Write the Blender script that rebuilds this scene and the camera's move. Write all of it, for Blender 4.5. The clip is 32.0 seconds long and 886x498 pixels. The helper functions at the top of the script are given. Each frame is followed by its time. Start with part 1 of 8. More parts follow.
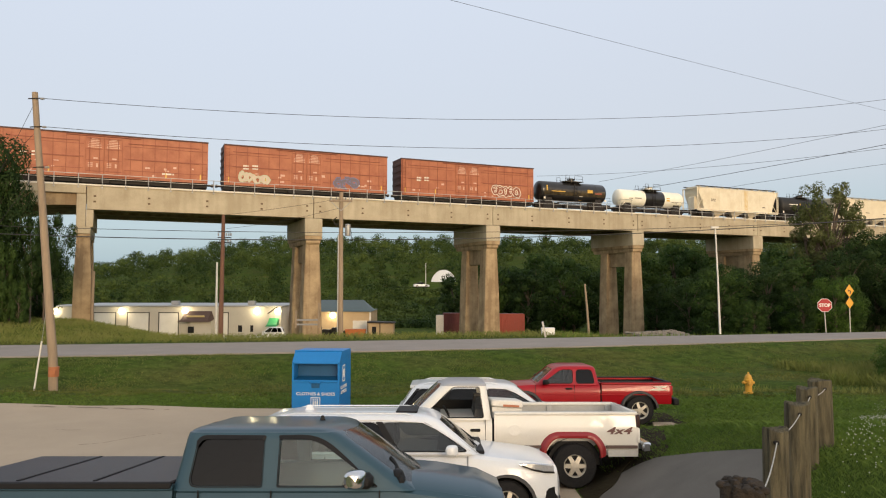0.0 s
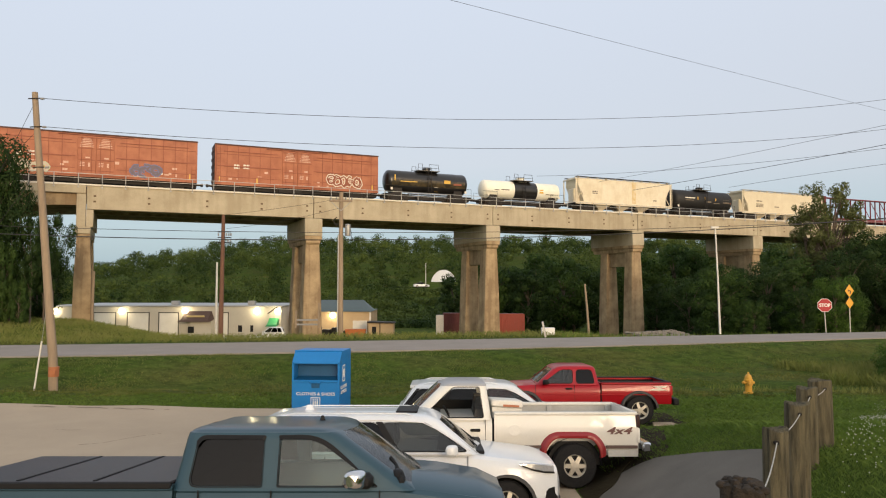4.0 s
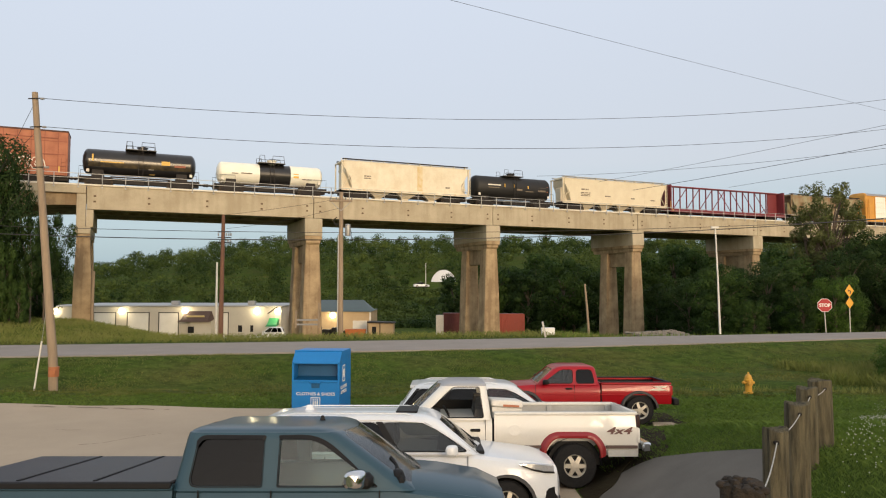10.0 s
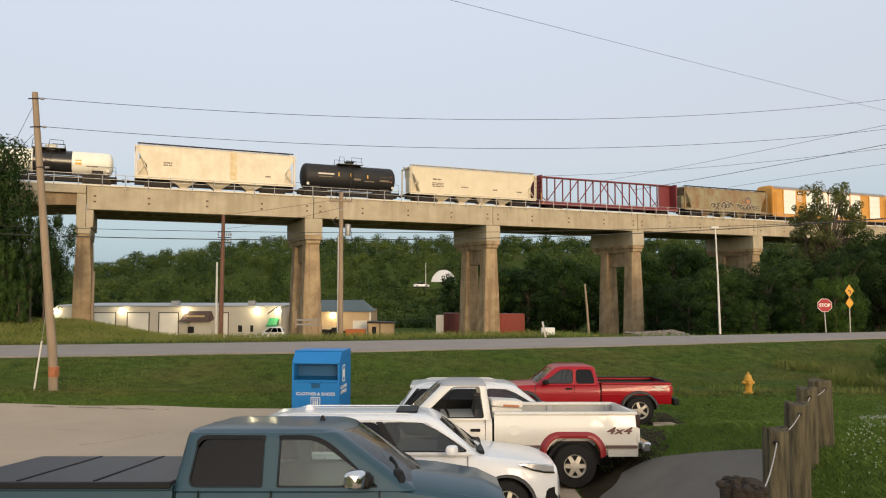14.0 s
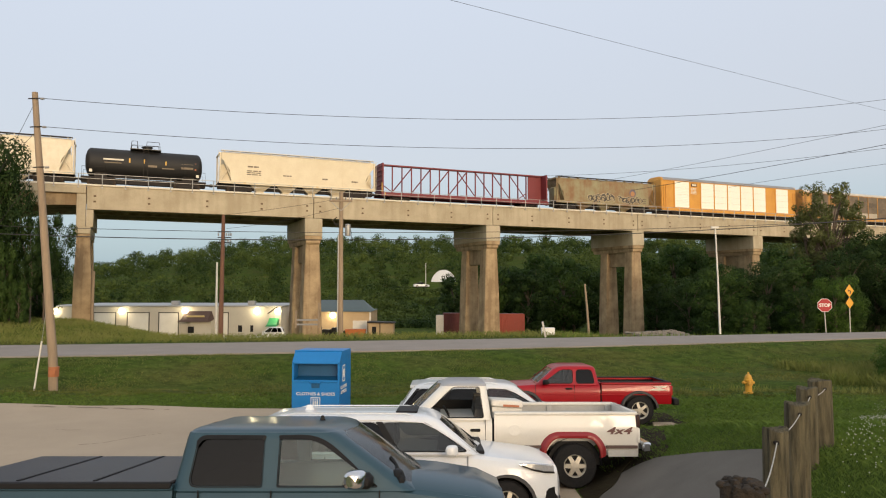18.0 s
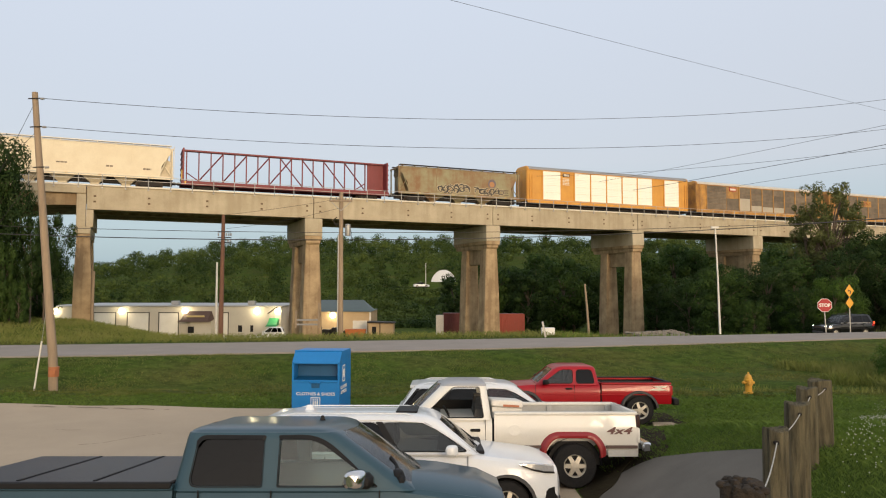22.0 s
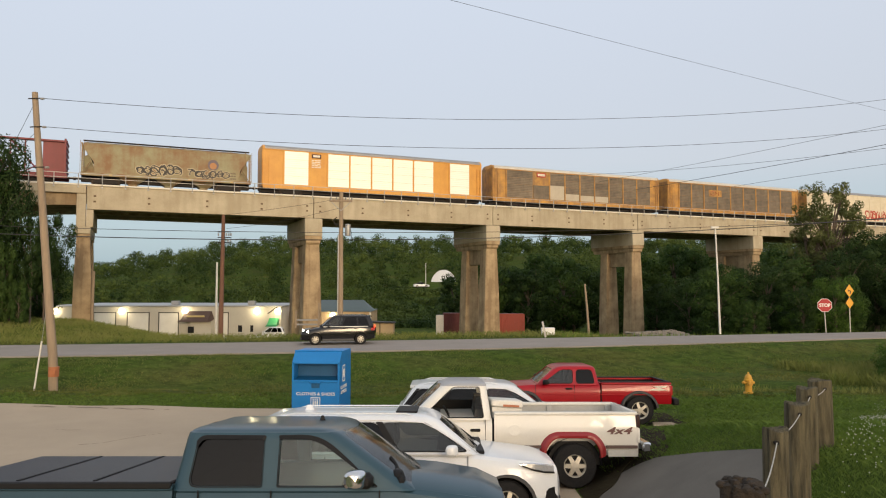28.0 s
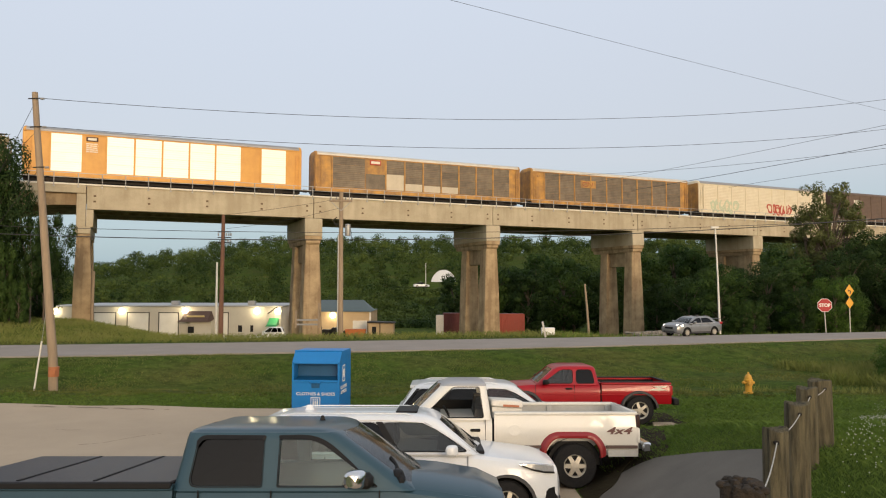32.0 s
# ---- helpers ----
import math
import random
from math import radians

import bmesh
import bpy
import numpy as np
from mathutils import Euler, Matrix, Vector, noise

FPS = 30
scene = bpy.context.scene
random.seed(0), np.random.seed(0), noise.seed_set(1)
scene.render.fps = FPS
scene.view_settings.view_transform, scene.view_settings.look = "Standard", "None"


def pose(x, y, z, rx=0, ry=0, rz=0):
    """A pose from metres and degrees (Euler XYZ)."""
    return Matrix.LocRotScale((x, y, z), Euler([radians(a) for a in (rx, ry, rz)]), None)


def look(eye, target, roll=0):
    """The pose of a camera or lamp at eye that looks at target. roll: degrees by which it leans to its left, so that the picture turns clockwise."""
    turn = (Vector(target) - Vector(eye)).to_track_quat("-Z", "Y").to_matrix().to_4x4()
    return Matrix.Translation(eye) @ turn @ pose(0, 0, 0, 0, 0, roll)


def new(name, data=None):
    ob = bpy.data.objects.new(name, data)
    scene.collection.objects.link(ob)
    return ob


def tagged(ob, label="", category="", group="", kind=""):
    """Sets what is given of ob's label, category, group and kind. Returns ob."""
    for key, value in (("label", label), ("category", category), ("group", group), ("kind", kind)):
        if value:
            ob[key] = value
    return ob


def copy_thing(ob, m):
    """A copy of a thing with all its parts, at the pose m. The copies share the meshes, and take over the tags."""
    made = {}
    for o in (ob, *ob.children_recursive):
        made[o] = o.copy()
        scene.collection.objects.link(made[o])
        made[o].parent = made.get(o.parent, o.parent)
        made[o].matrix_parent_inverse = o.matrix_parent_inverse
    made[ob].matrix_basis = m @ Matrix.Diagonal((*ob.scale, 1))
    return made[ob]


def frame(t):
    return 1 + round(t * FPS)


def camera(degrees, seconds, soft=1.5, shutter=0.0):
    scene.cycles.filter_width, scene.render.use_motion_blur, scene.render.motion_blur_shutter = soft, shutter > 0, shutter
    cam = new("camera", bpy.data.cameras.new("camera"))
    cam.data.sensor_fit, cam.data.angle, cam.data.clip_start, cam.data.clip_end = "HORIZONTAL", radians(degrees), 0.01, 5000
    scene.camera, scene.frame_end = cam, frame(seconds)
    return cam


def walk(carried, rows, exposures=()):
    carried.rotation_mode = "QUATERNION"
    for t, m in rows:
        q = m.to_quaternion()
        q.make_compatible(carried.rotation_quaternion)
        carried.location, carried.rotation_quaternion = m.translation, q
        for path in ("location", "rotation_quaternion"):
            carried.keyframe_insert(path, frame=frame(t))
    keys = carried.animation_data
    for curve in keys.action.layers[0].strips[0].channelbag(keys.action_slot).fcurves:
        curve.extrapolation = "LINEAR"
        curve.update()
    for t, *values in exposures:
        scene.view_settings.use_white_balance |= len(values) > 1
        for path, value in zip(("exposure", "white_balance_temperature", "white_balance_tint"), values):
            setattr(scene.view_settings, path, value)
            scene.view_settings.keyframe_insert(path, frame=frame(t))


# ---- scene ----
EYE = 3.55
cam = camera(64.61, 32.0, soft=1.1)
CAM_POSE = pose(0, 0, EYE, 92.955, 0, 0)
walk(cam, [(0.0, CAM_POSE), (32.0, CAM_POSE)], exposures=[(0.0, 0.42), (32.0, 0.36)])

# ---- light: clear sky at dusk, the low sun far behind the camera ----
SUN_AZ, SUN_EL = 159.0, 9.0
world = bpy.data.worlds.new("sky")
scene.world = world
world.use_nodes = True
wn = world.node_tree.nodes
sky = wn.new("ShaderNodeTexSky")
sky.sky_type, sky.sun_disc = "NISHITA", False
sky.sun_elevation, sky.sun_rotation = radians(SUN_EL), radians(SUN_AZ)
sky.air_density, sky.dust_density, sky.ozone_density = 1.0, 1.6, 2.0
wn["Background"].inputs["Strength"].default_value = 0.15
haze = wn.new("ShaderNodeMix")
haze.data_type, haze.blend_type = "RGBA", "MIX"
haze.inputs[0].default_value = 0.82
# dusk: blue-grey towards the horizon away from the sun, pale lavender above it, clear blue higher up
way_up = wn.new("ShaderNodeSeparateXYZ")
sky_at = wn.new("ShaderNodeTexCoord")
tint = wn.new("ShaderNodeValToRGB")
tones = ((0.0, (1.90, 2.68, 3.25)), (0.09, (2.65, 3.15, 3.55)), (0.17, (3.50, 3.60, 3.90)), (0.38, (3.85, 4.08, 4.55)), (1.0, (4.15, 4.2, 4.3)))
while len(tint.color_ramp.elements) < len(tones):
    tint.color_ramp.elements.new(0.5)
for e, (at, c) in zip(tint.color_ramp.elements, tones):
    e.position, e.color = at, (*c, 1)
world.node_tree.links.new(sky_at.outputs["Generated"], way_up.inputs[0])
world.node_tree.links.new(way_up.outputs["Z"], tint.inputs[0])
world.node_tree.links.new(tint.outputs[0], haze.inputs[7])
world.node_tree.links.new(sky.outputs[0], haze.inputs[6])
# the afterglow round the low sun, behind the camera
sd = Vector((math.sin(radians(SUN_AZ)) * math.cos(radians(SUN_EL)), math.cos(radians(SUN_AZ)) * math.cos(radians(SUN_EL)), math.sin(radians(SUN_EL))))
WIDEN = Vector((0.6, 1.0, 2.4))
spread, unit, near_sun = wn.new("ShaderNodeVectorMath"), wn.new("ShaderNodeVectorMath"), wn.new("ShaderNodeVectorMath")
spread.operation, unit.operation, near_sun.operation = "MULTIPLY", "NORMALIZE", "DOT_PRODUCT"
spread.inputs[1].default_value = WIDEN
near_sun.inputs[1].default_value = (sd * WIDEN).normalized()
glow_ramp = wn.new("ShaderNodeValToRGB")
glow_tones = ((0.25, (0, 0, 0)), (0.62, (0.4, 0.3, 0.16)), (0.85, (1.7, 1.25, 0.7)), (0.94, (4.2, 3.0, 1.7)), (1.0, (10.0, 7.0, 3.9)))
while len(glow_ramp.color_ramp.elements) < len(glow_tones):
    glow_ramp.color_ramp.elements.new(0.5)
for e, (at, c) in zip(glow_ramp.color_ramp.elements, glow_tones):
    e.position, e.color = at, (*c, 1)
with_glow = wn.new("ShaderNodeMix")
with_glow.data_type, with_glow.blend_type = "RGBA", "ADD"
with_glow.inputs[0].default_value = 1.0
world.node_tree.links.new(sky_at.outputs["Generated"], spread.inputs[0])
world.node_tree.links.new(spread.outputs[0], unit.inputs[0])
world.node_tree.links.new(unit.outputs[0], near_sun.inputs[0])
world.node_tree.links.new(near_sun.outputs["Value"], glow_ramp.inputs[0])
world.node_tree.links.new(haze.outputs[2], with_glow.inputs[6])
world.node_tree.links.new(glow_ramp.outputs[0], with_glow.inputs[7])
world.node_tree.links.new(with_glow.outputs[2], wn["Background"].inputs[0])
sun = new("sun", bpy.data.lights.new("sun", "SUN"))
sun.data.energy, sun.data.angle, sun.data.color = 1.5, radians(18), (1.0, 0.75, 0.48)
sun.matrix_basis = look(sd * 200, (0, 0, 0))


# ---- materials ----
def mat(name, c1, c2=None, rough=0.8, metal=0.0, scale=3.0, fine=40.0, bump=0.15, mix=0.5, coat=0.0, vary=0.0, streak=0.0, spec=0.5, stretch=(1, 1, 1), coat_rough=0.06):
    """A surface of two colours mixed by noise at two scales, with relief; vary: change from object to object; streak: upright runs of dirt."""
    m = bpy.data.materials.new(name)
    m.use_nodes = True
    nt = m.node_tree
    N, K = nt.nodes, nt.links.new
    b = N["Principled BSDF"]
    c2 = c2 or tuple(0.72 * v for v in c1)
    tc = N.new("ShaderNodeTexCoord")
    mp = N.new("ShaderNodeMapping")
    mp.inputs["Scale"].default_value = stretch
    K(tc.outputs["Object"], mp.inputs[0])
    info = N.new("ShaderNodeObjectInfo")
    add = N.new("ShaderNodeVectorMath")
    sc = N.new("ShaderNodeVectorMath")
    sc.operation = "SCALE"
    sc.inputs[0].default_value = (13.1, 7.7, 5.3)
    K(info.outputs["Random"], sc.inputs["Scale"])
    K(mp.outputs[0], add.inputs[0])
    K(sc.outputs[0], add.inputs[1])
    n1, n2 = N.new("ShaderNodeTexNoise"), N.new("ShaderNodeTexNoise")
    n1.inputs["Scale"].default_value, n1.inputs["Detail"].default_value, n1.inputs["Roughness"].default_value = scale, 6, 0.62
    n2.inputs["Scale"].default_value, n2.inputs["Detail"].default_value = fine, 3
    for n in (n1, n2):
        K(add.outputs[0], n.inputs["Vector"])
    ramp = N.new("ShaderNodeMapRange")
    ramp.inputs["From Min"].default_value, ramp.inputs["From Max"].default_value = 0.36, 0.68
    K(n1.outputs["Fac"], ramp.inputs["Value"])
    fac = ramp.outputs[0]
    if streak:
        w = N.new("ShaderNodeTexNoise")
        sm = N.new("ShaderNodeMapping")
        sm.inputs["Scale"].default_value = (1.6, 1.6, 0.12)
        K(add.outputs[0], sm.inputs[0])
        K(sm.outputs[0], w.inputs["Vector"])
        w.inputs["Scale"].default_value, w.inputs["Detail"].default_value = 1.0, 5
        wr = N.new("ShaderNodeMapRange")
        wr.inputs["From Min"].default_value, wr.inputs["From Max"].default_value, wr.inputs["To Max"].default_value = 0.45, 0.75, streak
        K(w.outputs["Fac"], wr.inputs["Value"])
        mx = N.new("ShaderNodeMath")
        mx.use_clamp = True
        K(fac, mx.inputs[0])
        K(wr.outputs[0], mx.inputs[1])
        fac = mx.outputs[0]
    mul = N.new("ShaderNodeMath")
    mul.operation = "MULTIPLY"
    mul.inputs[1].default_value = mix
    K(fac, mul.inputs[0])
    col = N.new("ShaderNodeMix")
    col.data_type = "RGBA"
    col.inputs[6].default_value, col.inputs[7].default_value = (*c1, 1), (*c2, 1)
    K(mul.outputs[0], col.inputs[0])
    hsv = N.new("ShaderNodeHueSaturation")
    K(col.outputs[2], hsv.inputs["Color"])
    g = N.new("ShaderNodeMapRange")
    g.inputs["To Min"].default_value, g.inputs["To Max"].default_value = 0.86, 1.14
    K(n2.outputs["Fac"], g.inputs["Value"])
    if vary:
        r = N.new("ShaderNodeMapRange")
        r.inputs["To Min"].default_value, r.inputs["To Max"].default_value = 1 - vary, 1 + vary
        K(info.outputs["Random"], r.inputs["Value"])
        q = N.new("ShaderNodeMath")
        q.operation = "MULTIPLY"
        K(r.outputs[0], q.inputs[0])
        K(g.outputs[0], q.inputs[1])
        K(q.outputs[0], hsv.inputs["Value"])
    else:
        K(g.outputs[0], hsv.inputs["Value"])
    K(hsv.outputs[0], b.inputs["Base Color"])
    b.inputs["Roughness"].default_value, b.inputs["Metallic"].default_value = rough, metal
    b.inputs["Specular IOR Level"].default_value = spec
    b.inputs["Coat Weight"].default_value = coat
    b.inputs["Coat Roughness"].default_value = coat_rough
    if bump:
        bp = N.new("ShaderNodeBump")
        bp.inputs["Strength"].default_value, bp.inputs["Distance"].default_value = bump, 0.02
        sm2 = N.new("ShaderNodeMath")
        K(n1.outputs["Fac"], sm2.inputs[0])
        K(n2.outputs["Fac"], sm2.inputs[1])
        K(sm2.outputs[0], bp.inputs["Height"])
        K(bp.outputs[0], b.inputs["Normal"])
    return m


def leaf_mat(name, c1, c2, scale=0.35, single=0.45, patch=0.6):
    """Leaves: colour by island, a little light passing through."""
    m = bpy.data.materials.new(name)
    m.use_nodes = True
    nt = m.node_tree
    N, K = nt.nodes, nt.links.new
    b = N["Principled BSDF"]
    geo = N.new("ShaderNodeNewGeometry")
    tc = N.new("ShaderNodeTexCoord")
    n = N.new("ShaderNodeTexNoise")
    n.inputs["Scale"].default_value, n.inputs["Detail"].default_value = scale, 4
    K(tc.outputs["Object"], n.inputs["Vector"])
    s = N.new("ShaderNodeMath")
    s.operation = "MULTIPLY_ADD"
    s.inputs[1].default_value = single
    K(geo.outputs["Random Per Island"], s.inputs[0])
    r = N.new("ShaderNodeMapRange")
    r.inputs["From Min"].default_value, r.inputs["From Max"].default_value, r.inputs["To Max"].default_value = 0.38, 0.62, patch
    K(n.outputs["Fac"], r.inputs["Value"])
    K(r.outputs[0], s.inputs[2])
    col = N.new("ShaderNodeMix")
    col.data_type = "RGBA"
    col.inputs[6].default_value, col.inputs[7].default_value = (*c1, 1), (*c2, 1)
    K(s.outputs[0], col.inputs[0])
    K(col.outputs[2], b.inputs["Base Color"])
    b.inputs["Roughness"].default_value = 0.6
    b.inputs["Specular IOR Level"].default_value = 0.14
    tr = N.new("ShaderNodeBsdfTranslucent")
    K(col.outputs[2], tr.inputs["Color"])
    ms = N.new("ShaderNodeMixShader")
    ms.inputs[0].default_value = 0.25
    out = N["Material Output"]
    K(b.outputs[0], ms.inputs[1])
    K(tr.outputs[0], ms.inputs[2])
    K(ms.outputs[0], out.inputs[0])
    return m


def glow(name, c, power):
    m = bpy.data.materials.new(name)
    m.use_nodes = True
    b = m.node_tree.nodes["Principled BSDF"]
    b.inputs["Base Color"].default_value = (*c, 1)
    b.inputs["Emission Color"].default_value = (*c, 1)
    b.inputs["Emission Strength"].default_value = power
    return m


def glass(name, c, ior=1.5, rough=0.02):
    """A thin pane: tinted clear, with a mirror gloss that grows at a slant."""
    m = bpy.data.materials.new(name)
    m.use_nodes = True
    N, K = m.node_tree.nodes, m.node_tree.links.new
    N.remove(N["Principled BSDF"])
    clear, gloss, fres, mixed = N.new("ShaderNodeBsdfTransparent"), N.new("ShaderNodeBsdfGlossy"), N.new("ShaderNodeFresnel"), N.new("ShaderNodeMixShader")
    clear.inputs["Color"].default_value = (*c, 1)
    gloss.inputs["Roughness"].default_value = rough
    fres.inputs["IOR"].default_value = ior
    K(fres.outputs[0], mixed.inputs[0])
    K(clear.outputs[0], mixed.inputs[1])
    K(gloss.outputs[0], mixed.inputs[2])
    K(mixed.outputs[0], N["Material Output"].inputs[0])
    return m


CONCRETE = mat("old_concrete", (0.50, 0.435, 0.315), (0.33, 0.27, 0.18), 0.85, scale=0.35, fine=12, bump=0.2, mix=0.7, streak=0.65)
# browner and darker than CONCRETE; also on inner girders, slab and arch wall
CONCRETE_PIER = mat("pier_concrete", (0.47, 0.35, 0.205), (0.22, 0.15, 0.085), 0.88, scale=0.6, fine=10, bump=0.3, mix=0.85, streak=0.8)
# made paler for skylight on the ledge top, put into the colour
CONCRETE_PALE = mat("ledge_concrete", (0.74, 0.70, 0.60), (0.58, 0.53, 0.43), 0.8, scale=0.8, fine=14, bump=0.2)
BALLAST = mat("ballast", (0.20, 0.19, 0.18), (0.10, 0.095, 0.09), 0.95, scale=6, fine=30, bump=0.8)
STEEL_DARK = mat("dark_steel", (0.018, 0.016, 0.015), (0.040, 0.028, 0.021), 0.7, 0.2, scale=4, bump=0.2)
GALV = mat("galvanised_steel", (0.42, 0.42, 0.41), (0.30, 0.29, 0.28), 0.5, 0.55, scale=6, bump=0.08)
RAIL = mat("rail_steel", (0.16, 0.12, 0.10), (0.26, 0.24, 0.23), 0.45, 0.8, scale=5)
RUBBER = mat("rubber", (0.014, 0.014, 0.015), (0.028, 0.026, 0.024), 0.85, scale=20, bump=0.15, spec=0.25)
BLACK = mat("black_plastic", (0.008, 0.008, 0.009), (0.014, 0.014, 0.014), 0.6, scale=12, bump=0.1, spec=0.25)
ASPHALT = mat("asphalt", (0.30, 0.265, 0.235), (0.22, 0.195, 0.17), 0.92, scale=0.5, fine=60, bump=0.3)
DRIVE = mat("driveway_asphalt", (0.150, 0.138, 0.120), (0.088, 0.080, 0.068), 0.92, scale=0.9, fine=60, bump=0.35, spec=0.15)
LOT = mat("worn_lot_concrete", (0.45, 0.355, 0.25), (0.35, 0.27, 0.185), 0.9, scale=0.35, fine=50, bump=0.2)
WOOD_POLE = mat("weathered_pole", (0.33, 0.25, 0.17), (0.20, 0.145, 0.10), 0.85, scale=2.0, fine=30, bump=0.4, stretch=(4, 4, 0.5))
WOOD_RED = mat("creosote_pole", (0.17, 0.085, 0.055), (0.10, 0.05, 0.035), 0.85, scale=2.0, fine=30, bump=0.4, stretch=(4, 4, 0.5))
WOOD_POST = mat("weathered_post", (0.165, 0.140, 0.080), (0.034, 0.030, 0.017), 0.9, scale=2.6, fine=30, bump=1.0, mix=1.0, stretch=(7, 7, 0.7))
WOOD_END = mat("post_top", (0.036, 0.026, 0.017), (0.010, 0.008, 0.006), 0.95, scale=9, fine=40, bump=1.0)
PAINT_WHITE = mat("white_paint", (0.72, 0.70, 0.65), (0.60, 0.57, 0.5), 0.55, scale=2, bump=0.05)


# ---- tools for building ----
class Geo:
    """Collects faces for one mesh."""

    def __init__(self):
        self.v, self.f = [], []

    def add(self, vs, fs):
        o = len(self.v)
        self.v += [tuple(p) for p in vs]
        self.f += [[i + o for i in q] for q in fs]
        return self

    def moved(self, m, start=0):
        self.v[start:] = [tuple(m @ Vector(p)) for p in self.v[start:]]
        return self

    def box(self, x0, x1, y0, y1, z0, z1, b=0.0):
        lo, hi = (min(x0, x1), min(y0, y1), min(z0, z1)), (max(x0, x1), max(y0, y1), max(z0, z1))
        if b <= 0:
            vs = [(x, y, z) for x in (lo[0], hi[0]) for y in (lo[1], hi[1]) for z in (lo[2], hi[2])]
            return self.add(vs, [(0, 1, 3, 2), (4, 6, 7, 5), (0, 4, 5, 1), (2, 3, 7, 6), (0, 2, 6, 4), (1, 5, 7, 3)])
        b = min(b, *[0.49 * (hi[i] - lo[i]) for i in range(3)])
        vs, at = [], {}
        for c in [(i, j, k) for i in (0, 1) for j in (0, 1) for k in (0, 1)]:
            for a in range(3):
                p = [(hi[n] if c[n] else lo[n]) + (0 if n == a else (-b if c[n] else b)) for n in range(3)]
                at[c, a] = len(vs)
                vs.append(p)
        fs = []
        for a in range(3):
            o1, o2 = [n for n in range(3) if n != a]
            for s in (0, 1):
                loop = []
                for i, j in ((0, 0), (1, 0), (1, 1), (0, 1)):
                    c = [0, 0, 0]
                    c[a], c[o1], c[o2] = s, i, j
                    loop.append(at[tuple(c), a])
                fs.append(loop)
            for i in (0, 1):
                for j in (0, 1):
                    c0, c1 = [0, 0, 0], [0, 0, 0]
                    c0[o1], c0[o2], c1[o1], c1[o2], c1[a] = i, j, i, j, 1
                    c0, c1 = tuple(c0), tuple(c1)
                    fs.append([at[c0, o1], at[c1, o1], at[c1, o2], at[c0, o2]])
        for c in [(i, j, k) for i in (0, 1) for j in (0, 1) for k in (0, 1)]:
            fs.append([at[c, 0], at[c, 1], at[c, 2]])
        return self.add(vs, fs)

    def cyl(self, p0, p1, r0, r1=None, n=12, cap=True):
        r1 = r0 if r1 is None else r1
        p0, p1 = Vector(p0), Vector(p1)
        q = Vector((0, 0, 1)).rotation_difference(p1 - p0)
        vs = []
        for p, r in ((p0, r0), (p1, r1)):
            for i in range(n):
                a = 2 * math.pi * i / n
                vs.append(p + q @ Vector((r * math.cos(a), r * math.sin(a), 0)))
        fs = [(i, (i + 1) % n, n + (i + 1) % n, n + i) for i in range(n)]
        if cap:
            fs += [list(range(n))[::-1], list(range(n, 2 * n))]
        return self.add(vs, fs)

    def loft(self, rings, closed=True, caps=True):
        n = len(rings[0])
        vs = [p for r in rings for p in r]
        fs = []
        for k in range(len(rings) - 1):
            for i in range(n if closed else n - 1):
                j = (i + 1) % n
                fs.append((k * n + i, k * n + j, (k + 1) * n + j, (k + 1) * n + i))
        if caps:
            fs += [list(range(n))[::-1], [(len(rings) - 1) * n + i for i in range(n)]]
        return self.add(vs, fs)

    def lathe(self, prof, n=20, m=None, caps=True):
        """A turned shape: (radius, height) points round the local z axis."""
        rings = [[(r * math.cos(2 * math.pi * i / n), r * math.sin(2 * math.pi * i / n), z) for i in range(n)] for r, z in prof]
        s = len(self.v)
        self.loft(rings, caps=caps)
        return self.moved(m, s) if m is not None else self

    def prism(self, pts, y0, y1):
        """A side view (x, z) pulled from y0 to y1."""
        return self.loft([[(x, y0, z) for x, z in pts], [(x, y1, z) for x, z in pts]])

    def tube(self, path, r, n=6):
        path = [Vector(p) for p in path]
        rings = []
        for i, p in enumerate(path):
            d = path[min(i + 1, len(path) - 1)] - path[max(i - 1, 0)]
            q = Vector((0, 0, 1)).rotation_difference(d)
            rr = r[i] if isinstance(r, (list, tuple)) else r
            rings.append([p + q @ Vector((rr * math.cos(2 * math.pi * k / n), rr * math.sin(2 * math.pi * k / n), 0)) for k in range(n)])
        return self.loft(rings)

    def ball(self, c, r, n=12, m=8):
        r = (r, r, r) if isinstance(r, (int, float)) else r
        rings = []
        for k in range(1, m):
            a = math.pi * k / m
            rings.append([(c[0] + r[0] * math.sin(a) * math.cos(2 * math.pi * i / n), c[1] + r[1] * math.sin(a) * math.sin(2 * math.pi * i / n), c[2] + r[2] * math.cos(a)) for i in range(n)])
        return self.loft(rings)


def mesh_of(name, geo, material, smooth=38):
    me = bpy.data.meshes.new(name)
    me.from_pydata(geo.v, [], geo.f)
    bm = bmesh.new()
    bm.from_mesh(me)
    bmesh.ops.recalc_face_normals(bm, faces=bm.faces)
    bm.to_mesh(me)
    bm.free()
    if smooth:
        me.polygons.foreach_set("use_smooth", [True] * len(me.polygons))
        me.set_sharp_from_angle(angle=radians(smooth))
    me.materials.append(material)
    return me


def part(name, geo, material, parent=None, label="", smooth=38, at=None):
    ob = new(name, mesh_of(name, geo, material, smooth) if isinstance(geo, Geo) else geo)
    if parent is not None:
        ob.parent = parent
    if at is not None:
        ob.matrix_basis = at
    if label:
        ob["label"] = label
    return ob


def again(name, ob, parent, at):
    """One more piece on the same mesh."""
    o = new(name, ob.data)
    o.parent = parent
    o.matrix_basis = at
    return o


def thing(name, m, label, category, group="", kind=""):
    ob = new(name)
    ob.matrix_basis = m
    ob.empty_display_size = 0.2
    return tagged(ob, label, category, group, kind)


